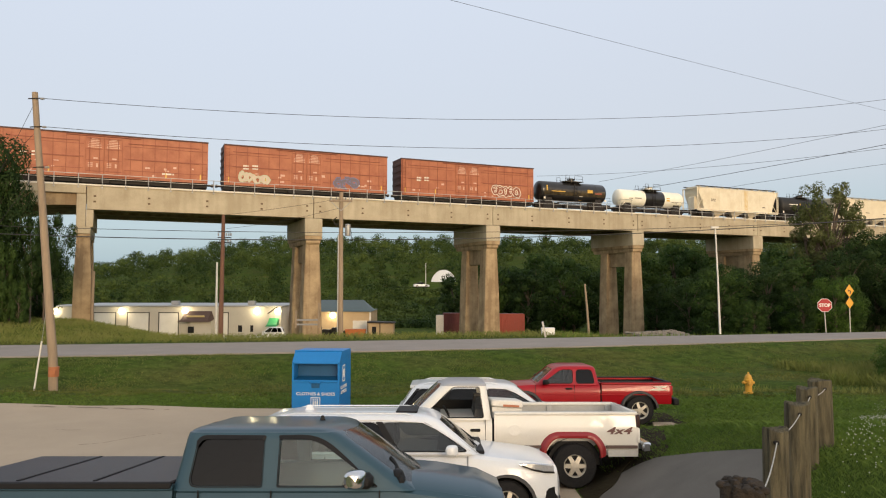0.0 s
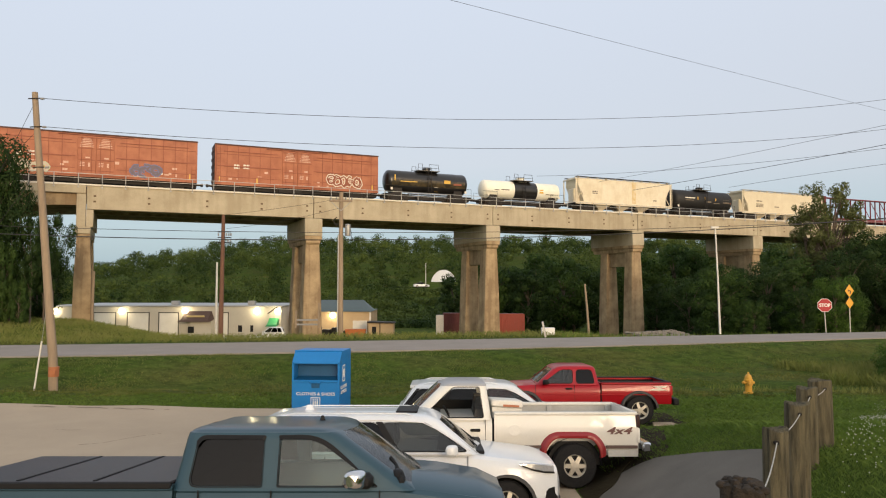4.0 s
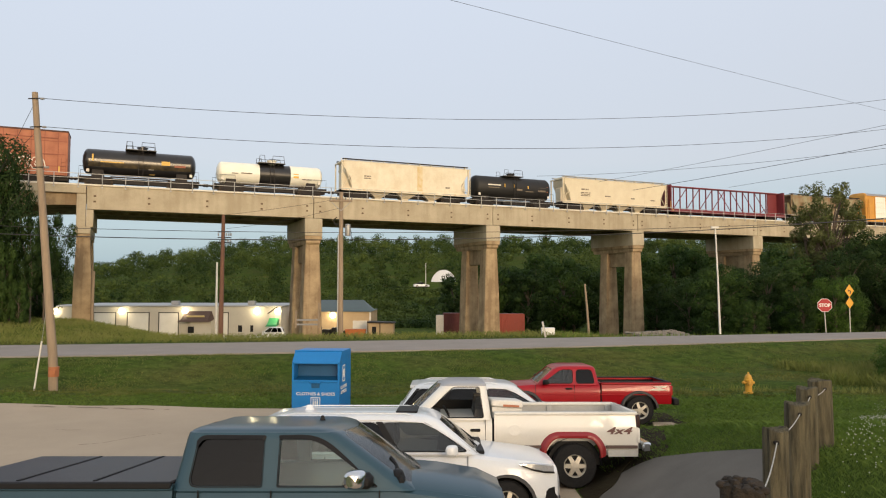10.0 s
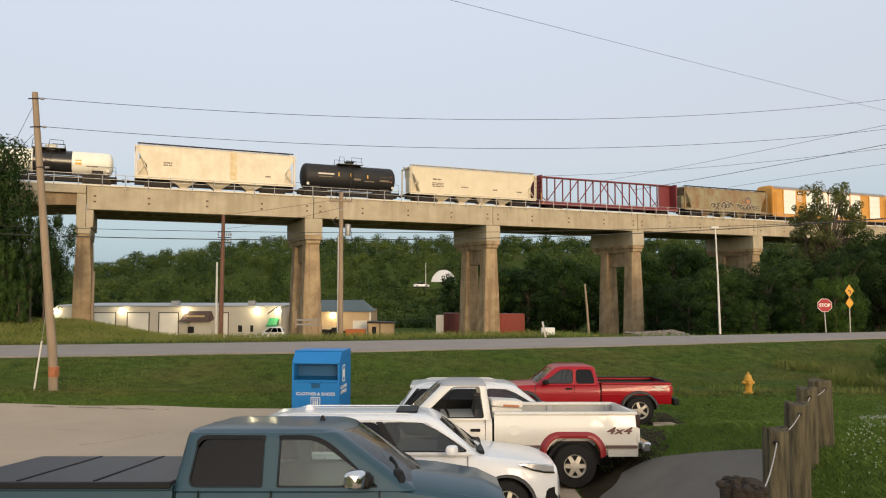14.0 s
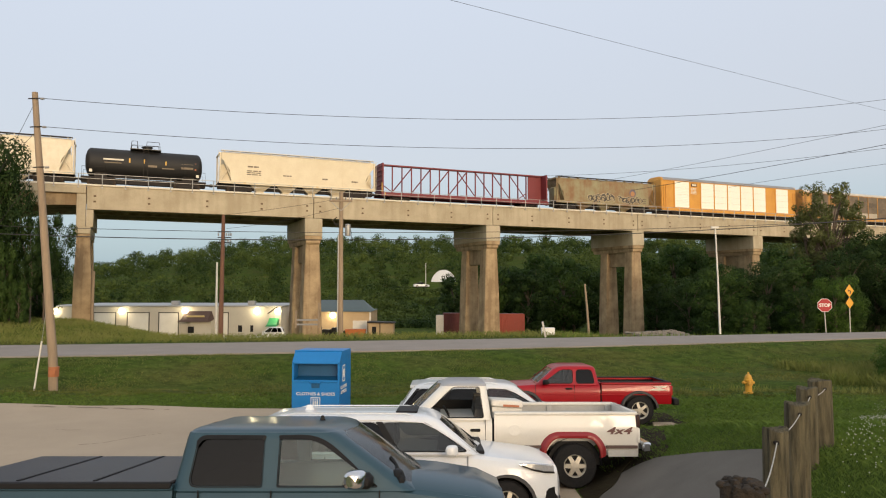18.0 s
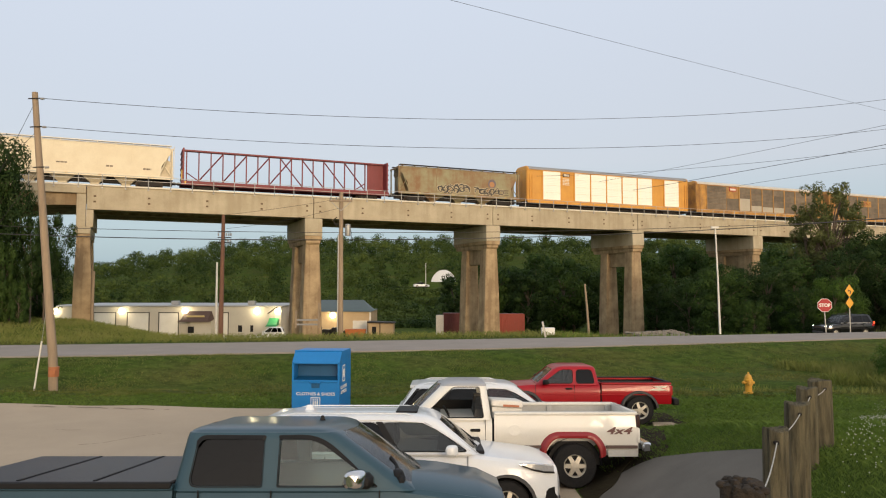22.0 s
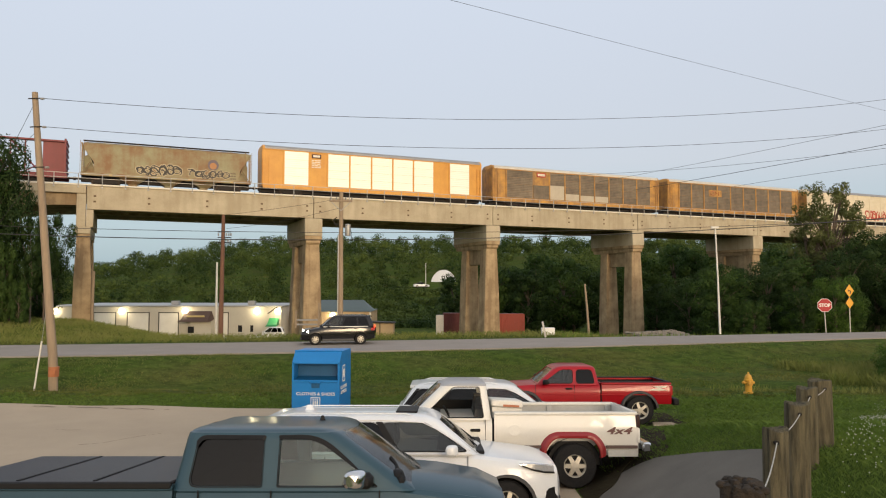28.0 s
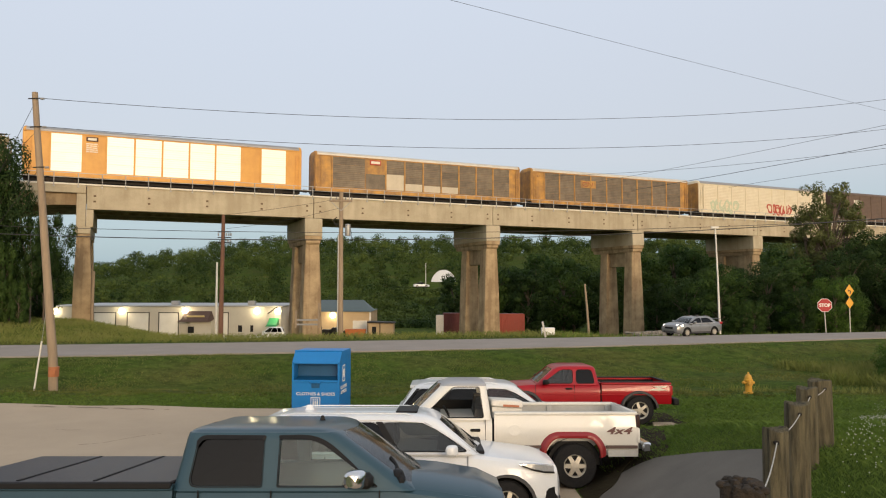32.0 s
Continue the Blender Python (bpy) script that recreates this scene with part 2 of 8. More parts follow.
def raw_mesh(name, verts, quads, material, smooth=False):
    """A mesh straight from arrays of points and four-cornered faces."""
    me = bpy.data.meshes.new(name)
    verts, quads = np.asarray(verts, np.float32), np.asarray(quads, np.int32)
    me.vertices.add(len(verts))
    me.vertices.foreach_set("co", verts.ravel())
    me.loops.add(quads.size)
    me.loops.foreach_set("vertex_index", quads.ravel())
    me.polygons.add(len(quads))
    me.polygons.foreach_set("loop_start", np.arange(0, quads.size, quads.shape[1], dtype=np.int32))
    if smooth:
        me.polygons.foreach_set("use_smooth", np.ones(len(quads), bool))
    me.update(calc_edges=True)
    me.materials.append(material)
    return me


def smooth_step(a, b, x):
    t = np.clip((np.asarray(x, float) - a) / (b - a), 0, 1)
    return t * t * (3 - 2 * t)


def bars(geo, x, z, w, h, rows, y, rng, thick=0.012):
    """Unreadable writing: short plain bars on a side at y."""
    for i in range(rows):
        zz = z - h * i / rows
        hh = 0.55 * h / rows
        cx = x
        while cx < x + w:
            ww = min(rng.uniform(0.25, 0.6) * w, x + w - cx)
            geo.box(cx, cx + ww * 0.85, y, y - thick, zz - hh, zz)
            cx += ww
    return geo
# ---- ground ----
def road_near(x):
    return 39.0 + 0.226 * x + 0.0022 * x * x


def road_far(x):
    return 46.0 + 0.193 * x + 0.0011 * x * x


def ground_z(x, y):
    """Height of the land: sloping lot, ditch, road bank, field, valley floor and the bank beside the posts."""
    x, y = np.asarray(x, float), np.asarray(y, float)
    rn, rf = 39.0 + 0.226 * x + 0.0022 * x * x, 46.0 + 0.193 * x + 0.0011 * x * x
    base = 0.08 - 0.04 * (np.clip(y, 5.0, 21.5) - 7.75)
    base = base * (1 - smooth_step(21.5, 24, y)) - 0.47 * smooth_step(21.5, 24, y)
    bank = 1.32 * smooth_step(2.0, 5.6, x) * (1 - smooth_step(10.5, 21.0, y)) + 0.3 * smooth_step(7, 14, x) * (1 - smooth_step(12, 24, y))
    ditch = -0.45 * smooth_step(25.5, 31.0, y) * (1 - smooth_step(rn - 6.5, rn - 0.9, y))
    up = 0.47 * smooth_step(rn - 6.5, rn - 0.9, y) - 0.07 * smooth_step(rn - 0.9, rn - 0.2, y)
    crest = rf + 3.5 + 17.0 * smooth_step(-16, -36, x)
    fall = -6.0 * smooth_step(crest, crest + 34.0, y)
    mound = 0.5 * smooth_step(rf + 2, rf + 14, y) * smooth_step(-20, -34, x) * (1 - smooth_step(crest, crest + 10, y))
    dip = -0.5 * smooth_step(rf + 0.2, rf + 2.2, y) * smooth_step(6, 15, x) * (1 - smooth_step(rf + 9, rf + 16, y))
    far = (8.5 + 16.5 * smooth_step(-195, -70, x)) * smooth_step(150, 340, y)
    roll = 0.05 * np.sin(0.9 * x + 1.3 * y) * np.cos(0.7 * y - 0.4 * x) * smooth_step(21, 25, y)
    roll = roll * (1 - (smooth_step(rn - 2, rn - 0.5, y) * (1 - smooth_step(rf + 0.5, rf + 2, y))))
    return base + bank + dip + ditch + up + fall + mound + far + roll


def ground_mat():
    """Turf: green tufts, darker in the hollows between them, with yellowed stretches several metres long."""
    m = bpy.data.materials.new("turf")
    m.use_nodes = True
    N, K = m.node_tree.nodes, m.node_tree.links.new
    b = N["Principled BSDF"]
    tc = N.new("ShaderNodeTexCoord")
    noise = []
    for scale, detail, rough, squeeze in ((0.30, 4, 0.6, (0.45, 1, 1)), (2.2, 6, 0.72, (0.8, 1, 1)), (16.0, 4, 0.6, (1, 1, 1))):
        mp, n = N.new("ShaderNodeMapping"), N.new("ShaderNodeTexNoise")
        mp.inputs["Scale"].default_value = squeeze
        n.inputs["Scale"].default_value, n.inputs["Detail"].default_value, n.inputs["Roughness"].default_value = scale, detail, rough
        K(tc.outputs["Object"], mp.inputs[0])
        K(mp.outputs[0], n.inputs["Vector"])
        noise.append(n.outputs["Fac"])

    def blend(fac, lo, hi, most, a, c):
        r, x = N.new("ShaderNodeMapRange"), N.new("ShaderNodeMix")
        r.inputs["From Min"].default_value, r.inputs["From Max"].default_value, r.inputs["To Max"].default_value = lo, hi, most
        x.data_type = "RGBA"
        K(fac, r.inputs["Value"])
        K(r.outputs[0], x.inputs[0])
        for slot, v in ((6, a), (7, c)):
            if isinstance(v, tuple):
                x.inputs[slot].default_value = (*v, 1)
            else:
                K(v, x.inputs[slot])
        return x.outputs[2]

    tufts = blend(noise[1], 0.36, 0.62, 1.0, (0.030, 0.052, 0.009), (0.082, 0.128, 0.020))
    worn = blend(noise[0], 0.46, 0.66, 0.75, tufts, blend(noise[1], 0.35, 0.65, 1.0, (0.060, 0.058, 0.018), (0.150, 0.145, 0.042)))
    K(blend(noise[2], 0.35, 0.75, 0.5, worn, (0.045, 0.065, 0.014)), b.inputs["Base Color"])
    b.inputs["Roughness"].default_value = 0.95
    b.inputs["Specular IOR Level"].default_value = 0.06
    h, bp = N.new("ShaderNodeMath"), N.new("ShaderNodeBump")
    h.operation = "MULTIPLY_ADD"
    h.inputs[1].default_value = 0.35
    K(noise[2], h.inputs[0])
    K(noise[1], h.inputs[2])
    bp.inputs["Strength"].default_value, bp.inputs["Distance"].default_value = 1.0, 0.09
    K(h.outputs[0], bp.inputs["Height"])
    K(bp.outputs[0], b.inputs["Normal"])
    return m


TURF = ground_mat()
xs = np.concatenate([np.linspace(-900, -80, 22)[:-1], np.linspace(-80, -30, 34)[:-1], np.linspace(-30, 40, 141)[:-1], np.linspace(40, 120, 41)[:-1], np.linspace(120, 1100, 24)])
ys = np.concatenate([np.linspace(-400, -8, 12)[:-1], np.linspace(-8, 62, 176)[:-1], np.linspace(62, 180, 80)[:-1], np.linspace(180, 480, 40)[:-1], np.linspace(480, 2500, 12)])
gx, gy = np.meshgrid(xs, ys)
gz = ground_z(gx, gy)
nx, ny = len(xs), len(ys)
idx = np.arange(nx * ny).reshape(ny, nx)
gq = np.stack([idx[:-1, :-1], idx[:-1, 1:], idx[1:, 1:], idx[1:, :-1]], -1).reshape(-1, 4)
ground = new("ground", raw_mesh("ground", np.stack([gx, gy, gz], -1).reshape(-1, 3), gq, TURF, True))
tagged(ground, "rough mown green grass verge, ditch and field", "grass", kind="structure")


def strip(name, lower, upper, xs_, lift, material, nv=6, thick=0.25):
    """A slab lying on the land between two lines y = lower(x) and y = upper(x)."""
    g = Geo()
    for i, x in enumerate(xs_):
        a, b = lower(x), upper(x)
        for k in range(nv):
            y = a + (b - a) * k / (nv - 1)
            g.v.append((x, y, float(ground_z(x, y)) + lift))
    n = len(xs_)
    for i in range(n - 1):
        for k in range(nv - 1):
            g.f.append([i * nv + k, (i + 1) * nv + k, (i + 1) * nv + k + 1, i * nv + k + 1])
    top = len(g.v)
    for i, x in enumerate(xs_):
        for y in (lower(x), upper(x)):
            g.v.append((x, y, float(ground_z(x, y)) + lift - thick))
    for i in range(n - 1):
        g.f.append([i * nv, (i + 1) * nv, top + 2 * (i + 1), top + 2 * i])
        g.f.append([i * nv + nv - 1, (i + 1) * nv + nv - 1, top + 2 * i + 3, top + 2 * i + 1])
    return new(name, mesh_of(name, g, material, 60))


road = tagged(strip("road", road_near, road_far, list(np.linspace(-70, 95, 75)), 0.07, ASPHALT), "worn grey two-lane asphalt road", "road", kind="structure")
def lot_edge(x):
    return np.interp(x, (-40, -15, -10, -5, -2.5, 0, 2.4), (25.5, 23.85, 23.6, 22.95, 22.6, 21.2, 18.6))


lot = tagged(strip("parking_lot", lambda x: -3.0, lot_edge, list(np.linspace(-40, 2.34, 60)), 0.02, LOT, nv=24), "tan worn concrete parking lot with cracks", "parking lot", kind="structure")


def drive_low(x):
    return (x + 1.05) / 0.64 + 0.12


def drive_high(x):
    return np.interp(x, (2.35, 2.64, 3.08, 3.5, 3.8, 4.16, 4.5, 4.75, 5.1), (11.0, 12.08, 12.65, 12.75, 12.6, 11.8, 11.0, 10.5, 9.75))


driveway = tagged(strip("driveway", drive_low, drive_high, list(np.linspace(2.36, 5.1, 24)), 0.03, DRIVE, nv=14), "grey asphalt driveway curving up beside the posts", "driveway", kind="structure")

SIDE_ASPHALT = mat("side_asphalt", (0.15, 0.145, 0.14), (0.10, 0.095, 0.09), 0.92, scale=0.5, fine=60, bump=0.3)
side_road = tagged(strip("side_road", lambda x: road_far(x) + 1.6, lambda x: road_far(x) + 1.65 + 6.2 * float(smooth_step(10, 28, x)) + 0.1, list(np.linspace(10, 70, 30)), 0.035, SIDE_ASPHALT), "grey asphalt side road joining the main road", "road", kind="structure")
MUD = mat("bare_mud", (0.026, 0.020, 0.013), (0.050, 0.042, 0.022), 0.95, scale=0.9, fine=12, bump=1.0, mix=0.9, spec=0.06)
def rut_line(x):
    """Middle of the muddy wheel track from the lot to the red pickup."""
    return 12.5 + (x - 3.1) / 0.43


mud = tagged(strip("dirt_patch", lambda x: max(drive_high(x) + 0.04, rut_line(x) - 1.5 - 0.4 * math.sin(5 * x)), lambda x: min(22.3, max(drive_high(x) + 0.6, rut_line(x) + 1.9 + 0.5 * math.sin(4.1 * x))), list(np.linspace(2.37, 7.0, 30)), 0.012, MUD, nv=16, thick=0.1), "bare brown mud worn into the grass", "dirt", kind="structure")
tagged(strip("mud_strip", lambda x: 11.75 + 1.58 * (x - 2.61) - 0.08 * math.sin(9 * x), lambda x: 12.12 + 1.62 * (x - 2.61) + 0.12 * math.sin(7 * x), list(np.linspace(2.37, 3.9, 24)), 0.045, MUD, nv=8, thick=0.1), "dark wet mud along the lot's broken edge", "dirt", kind="structure")
CRACK = mat("crack_filler", (0.17, 0.125, 0.085), (0.11, 0.08, 0.055), 0.95, scale=6, bump=0.6)


def crack(points, width, seed):
    """An uneven open crack across the lot."""
    rng = random.Random(seed)
    g = Geo()
    n = 0
    for (xa, ya), (xb, yb) in zip(points, points[1:]):
        m = 9
        for i in range(m):
            if rng.random() < 0.3:
                continue
            t0, t1 = i / m, (i + 1) / m
            q = []
            for t, sgn in ((t0, -1), (t1, -1), (t1, 1), (t0, 1)):
                x = xa + (xb - xa) * t
                y = ya + (yb - ya) * t + sgn * width * rng.uniform(0.2, 1.0) + 0.05 * math.sin(7 * x)
                q.append((x, y, float(ground_z(x, y)) + 0.024))
            g.add(q, [(0, 1, 2, 3)])
    return tagged(new("lot_crack", mesh_of("lot_crack", g, CRACK, 0)), "dark irregular crack in the lot concrete", "crack", kind="structure")


crack([(-8.78, 16.88), (-8.22, 17.39), (-7.95, 17.85), (-7.63, 18.34), (-7.35, 18.68)], 0.04, 1)
crack([(-13.5, 23.35), (-11.8, 23.3), (-10.2, 22.9), (-8.8, 22.7)], 0.06, 2)
crack([(-10.6, 19.2), (-9.8, 19.15)], 0.025, 3)
# ---- viaduct: local x runs along it, local y away from the camera side ----
BR = pose(-35.423, 69.253, 0, 0, 0, 24.17)
SPAN, DECK, SOFFIT, WIDE = 22.86, 13.61, 11.08, 11.4
viaduct = thing("railway_viaduct", BR, "tall old beige concrete railway viaduct on twin-column piers", "bridge")
g = Geo().box(0.03, SPAN - 0.03, 0, 0.62, SOFFIT, DECK - 0.17, 0.03)
g.box(0.03, SPAN - 0.03, 0.62, 0.8, SOFFIT, SOFFIT + 0.25)
girder = part("girder", g, CONCRETE, viaduct, "weathered beige fascia girder")
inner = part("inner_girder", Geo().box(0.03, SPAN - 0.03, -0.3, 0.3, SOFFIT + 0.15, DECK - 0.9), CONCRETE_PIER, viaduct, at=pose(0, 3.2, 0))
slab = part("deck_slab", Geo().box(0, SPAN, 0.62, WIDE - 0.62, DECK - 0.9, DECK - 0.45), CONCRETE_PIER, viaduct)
gl = Geo().box(0, SPAN, -0.14, 0.55, DECK - 0.17, DECK, 0.02)
ledge = part("ledge", gl, CONCRETE_PALE, viaduct, "pale concrete walkway ledge, whitened for the skylight on it")
POCKET = mat("anchor_pocket", (0.16, 0.105, 0.06), (0.07, 0.05, 0.03), 0.9)
pk = Geo()
pk.box(-0.12, 0.12, -0.012, 0.02, -0.09, 0.09, 0.01)
pocket = part("anchor_plate", pk, POCKET, viaduct, "dark steel anchor plates", at=pose(0.75, 0, DECK - 1.17))
again("anchor_plate", pocket, viaduct, pose(0.75, 0, DECK - 1.73))
spans = list(range(-9, 15))
for k in spans:
    if k >= 0:
        for us in (0.75, 5.75, 11.43, 17.1, SPAN - 0.75):
            if k < 7 and not (k == 0 and us == 0.75):
                for dz in (1.17, 1.73):
                    again("anchor_plate", pocket, viaduct, pose(k * SPAN + us, 0, DECK - dz))
        if k:
            again("girder", girder, viaduct, pose(k * SPAN, 0, 0))
        again("girder", girder, viaduct, pose((k + 1) * SPAN, WIDE, 0, 0, 0, 180))
        for v in (3.2, 6.8):
            if (k, v) != (0, 3.2):
                again("inner_girder", inner, viaduct, pose(k * SPAN, v, 0))
    if k:
        again("deck_slab", slab, viaduct, pose(k * SPAN, 0, 0))
        again("ledge", ledge, viaduct, pose(k * SPAN, 0, 0))
    again("ledge", ledge, viaduct, pose((k + 1) * SPAN, WIDE, 0, 0, 0, 180))


PIER_W = 10.0


def pier_parts():
    """Cap, corbels, two tapered columns and the wall between them, round x = 0."""
    cap = Geo().box(-1.0, 1.0, -0.1, PIER_W - 0.4, SOFFIT - 2.0, SOFFIT - 0.03, 0.05)
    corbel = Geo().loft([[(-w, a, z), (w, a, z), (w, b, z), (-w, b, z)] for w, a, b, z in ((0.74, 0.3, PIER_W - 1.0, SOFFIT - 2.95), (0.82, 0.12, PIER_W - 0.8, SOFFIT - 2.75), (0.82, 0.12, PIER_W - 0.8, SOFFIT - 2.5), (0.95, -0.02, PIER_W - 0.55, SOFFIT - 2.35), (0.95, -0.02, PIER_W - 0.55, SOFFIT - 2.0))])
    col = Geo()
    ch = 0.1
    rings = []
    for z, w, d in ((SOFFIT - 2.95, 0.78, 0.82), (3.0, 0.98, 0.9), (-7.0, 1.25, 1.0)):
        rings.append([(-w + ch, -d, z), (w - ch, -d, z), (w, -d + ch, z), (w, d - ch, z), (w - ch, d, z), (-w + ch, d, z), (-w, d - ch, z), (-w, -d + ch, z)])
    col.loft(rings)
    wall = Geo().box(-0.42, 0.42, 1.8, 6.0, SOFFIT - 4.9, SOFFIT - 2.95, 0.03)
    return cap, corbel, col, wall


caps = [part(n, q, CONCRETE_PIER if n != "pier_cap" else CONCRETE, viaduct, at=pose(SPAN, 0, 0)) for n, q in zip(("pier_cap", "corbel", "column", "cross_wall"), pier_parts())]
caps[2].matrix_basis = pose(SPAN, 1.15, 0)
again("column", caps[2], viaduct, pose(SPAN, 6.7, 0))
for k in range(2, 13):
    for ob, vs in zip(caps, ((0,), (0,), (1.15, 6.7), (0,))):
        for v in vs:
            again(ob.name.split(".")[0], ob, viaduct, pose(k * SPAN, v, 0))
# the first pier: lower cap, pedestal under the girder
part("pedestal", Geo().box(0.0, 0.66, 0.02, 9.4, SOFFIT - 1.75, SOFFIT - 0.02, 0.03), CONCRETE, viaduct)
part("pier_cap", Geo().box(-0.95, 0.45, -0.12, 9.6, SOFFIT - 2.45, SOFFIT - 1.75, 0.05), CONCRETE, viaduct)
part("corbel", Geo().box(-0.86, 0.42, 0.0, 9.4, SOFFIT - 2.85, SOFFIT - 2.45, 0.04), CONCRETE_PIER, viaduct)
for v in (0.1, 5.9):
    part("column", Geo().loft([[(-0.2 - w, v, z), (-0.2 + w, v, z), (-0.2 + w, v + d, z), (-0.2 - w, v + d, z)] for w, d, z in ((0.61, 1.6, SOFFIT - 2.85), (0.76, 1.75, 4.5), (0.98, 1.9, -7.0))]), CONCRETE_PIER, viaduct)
# the shorter arched approach beyond the first pier
ap = Geo().box(-13.5, -0.05, -0.1, 0.25, DECK - 0.95, DECK - 0.17, 0.03)
part("approach_fascia", ap, CONCRETE, viaduct)
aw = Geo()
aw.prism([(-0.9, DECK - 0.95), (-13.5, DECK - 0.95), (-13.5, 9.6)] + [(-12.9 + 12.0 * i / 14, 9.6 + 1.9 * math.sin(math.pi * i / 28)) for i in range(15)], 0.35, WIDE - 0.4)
part("arch_wall", aw, CONCRETE_PIER, viaduct, "streaked recessed arch wall")
for u in (-0.45, -4.3, -8.3, -12.3):
    part("pilaster", Geo().box(u - 0.42, u + 0.42, 0.02, 0.5, SOFFIT - 1.75 if u > -1 else 11.6, DECK - 0.95, 0.03), CONCRETE, viaduct)
emb = Geo().loft([[(-210, a, z), (-13.0, a, z), (-13.0, b, z), (-210, b, z)] for a, b, z in ((0.3, WIDE - 0.3, DECK - 0.5), (-1, WIDE + 1, 9.0), (-14, WIDE + 14, -7))])
embankment = tagged(part("embankment", emb, TURF, None, at=BR), "grassy railway embankment behind trees", "embankment", kind="structure")
track = thing("railway_track", BR, "two steel tracks on grey ballast over the viaduct", "railway track")
part("ballast_bed", Geo().loft([[(-205, a, z), (325, a, z), (325, b, z), (-205, b, z)] for a, b, z in ((0.6, WIDE - 0.6, DECK - 0.45), (1.2, WIDE - 1.2, DECK - 0.12))]), BALLAST, track)
for v in (2.95 - 0.75, 2.95 + 0.75, 7.15 - 0.75, 7.15 + 0.75):
    part("rail", Geo().box(-205, 325, v - 0.035, v + 0.035, DECK - 0.13, DECK + 0.04, 0.01), RAIL, track)
railing = thing("bridge_railing", BR, "thin galvanised pipe railing bolted to the viaduct ledge", "railing")
gp = Geo().cyl((0, -0.2, DECK - 0.32), (0, -0.2, DECK + 1.02), 0.045, n=8).box(-0.09, 0.09, -0.24, -0.14, DECK - 0.42, DECK - 0.28, 0.01)
post = part("post", gp, GALV, railing, at=pose(-5.0, 0, 0))
for i in range(1, 78):
    again("post", post, railing, pose(-5.0 + 2.13 * i, 0, 0))
for z, r in ((1.0, 0.03), (0.55, 0.026)):
    part("rail_pipe", Geo().cyl((-14, -0.2, DECK + z), (160, -0.2, DECK + z), r, n=6), GALV, railing)
# ---- train ----
HALF, TRACK_V = 1.55, 2.95


def paint(name, c, c2, rough=0.5, streak=0.4, **k):
    return mat(name, c, c2, rough, scale=k.pop("scale", 0.9), fine=k.pop("fine", 18), bump=k.pop("bump", 0.08), streak=streak, **k)


BOX_RED = paint("faded_oxide_red", (0.43, 0.150, 0.070), (0.31, 0.092, 0.042), 0.6, mix=0.8)
BOX_RIB = paint("oxide_rib", (0.29, 0.080, 0.036), (0.19, 0.052, 0.026), 0.6)
BOX_END = paint("dark_end", (0.09, 0.035, 0.025), (0.05, 0.025, 0.02), 0.7)
CREAM = paint("cream_hopper", (0.78, 0.71, 0.55), (0.62, 0.51, 0.34), 0.55, mix=0.6)
CREAM2 = paint("pale_hopper", (0.72, 0.64, 0.47), (0.62, 0.52, 0.36), 0.55, mix=0.5)
RUSTY = paint("rusted_olive", (0.31, 0.295, 0.175), (0.235, 0.125, 0.058), 0.7, mix=0.95, scale=0.5)
TANK_BLACK = paint("tank_black", (0.012, 0.012, 0.013), (0.028, 0.024, 0.02), 0.32, coat=0.2)
TANK_DULL = paint("tank_dull_black", (0.010, 0.010, 0.010), (0.018, 0.016, 0.014), 0.62)
GRATING = mat("walkway_grating", (0.16, 0.15, 0.13), (0.10, 0.09, 0.08), 0.7, 0.3)
TANK_GRIME = paint("tank_grime", (0.020, 0.018, 0.015), (0.10, 0.075, 0.040), 0.25, scale=1.6, mix=0.9, streak=0.6)
TANK_WHITE = paint("tank_white", (0.88, 0.86, 0.74), (0.78, 0.74, 0.60), 0.4, mix=0.5)
MAROON = paint("maroon_frame", (0.20, 0.030, 0.036), (0.12, 0.022, 0.026), 0.55)
YELLOW = paint("autorack_yellow", (0.66, 0.33, 0.055), (0.52, 0.23, 0.04), 0.5, mix=0.6)
YELLOW_OLD = paint("grimy_yellow", (0.56, 0.29, 0.060), (0.27, 0.145, 0.055), 0.6, mix=0.9, streak=0.6)
# zinc panels: the sunset they mirror is put into this near-white base colour
PANEL_BRIGHT = paint("bright_panel", (0.95, 0.93, 0.82), (0.92, 0.88, 0.74), 0.38, metal=0.1, spec=0.9, streak=0.2, mix=0.4)
PANEL_DULL = paint("dull_zinc_panel", (0.21, 0.165, 0.115), (0.125, 0.098, 0.070), 0.6, metal=0.2, mix=0.9, vary=0.12)
PANEL_NEW = paint("pale_zinc_patch", (0.50, 0.44, 0.34), (0.38, 0.33, 0.25), 0.5, metal=0.3)
PANEL_CREAM = paint("cream_panel", (0.72, 0.64, 0.48), (0.6, 0.5, 0.34), 0.5, metal=0.1)
ROOF_GREY = paint("roof_grey", (0.33, 0.33, 0.33), (0.25, 0.24, 0.23), 0.5, metal=0.4)
ROOF_PALE = paint("roof_pale", (0.66, 0.61, 0.52), (0.5, 0.44, 0.35), 0.5, metal=0.3)
BROWN = paint("brown_autorack", (0.13, 0.085, 0.06), (0.09, 0.06, 0.045), 0.6)
INK_WHITE = mat("white_lettering", (0.75, 0.70, 0.60), (0.6, 0.54, 0.44), 0.7)
INK_GREEN = mat("pale_green_spray", (0.52, 0.56, 0.40), (0.40, 0.45, 0.32), 0.7)
INK_PALE = mat("washed_spray", (0.60, 0.50, 0.40), (0.50, 0.36, 0.26), 0.7)
INK_SLATE = mat("slate_spray", (0.14, 0.12, 0.15), (0.22, 0.14, 0.12), 0.7)
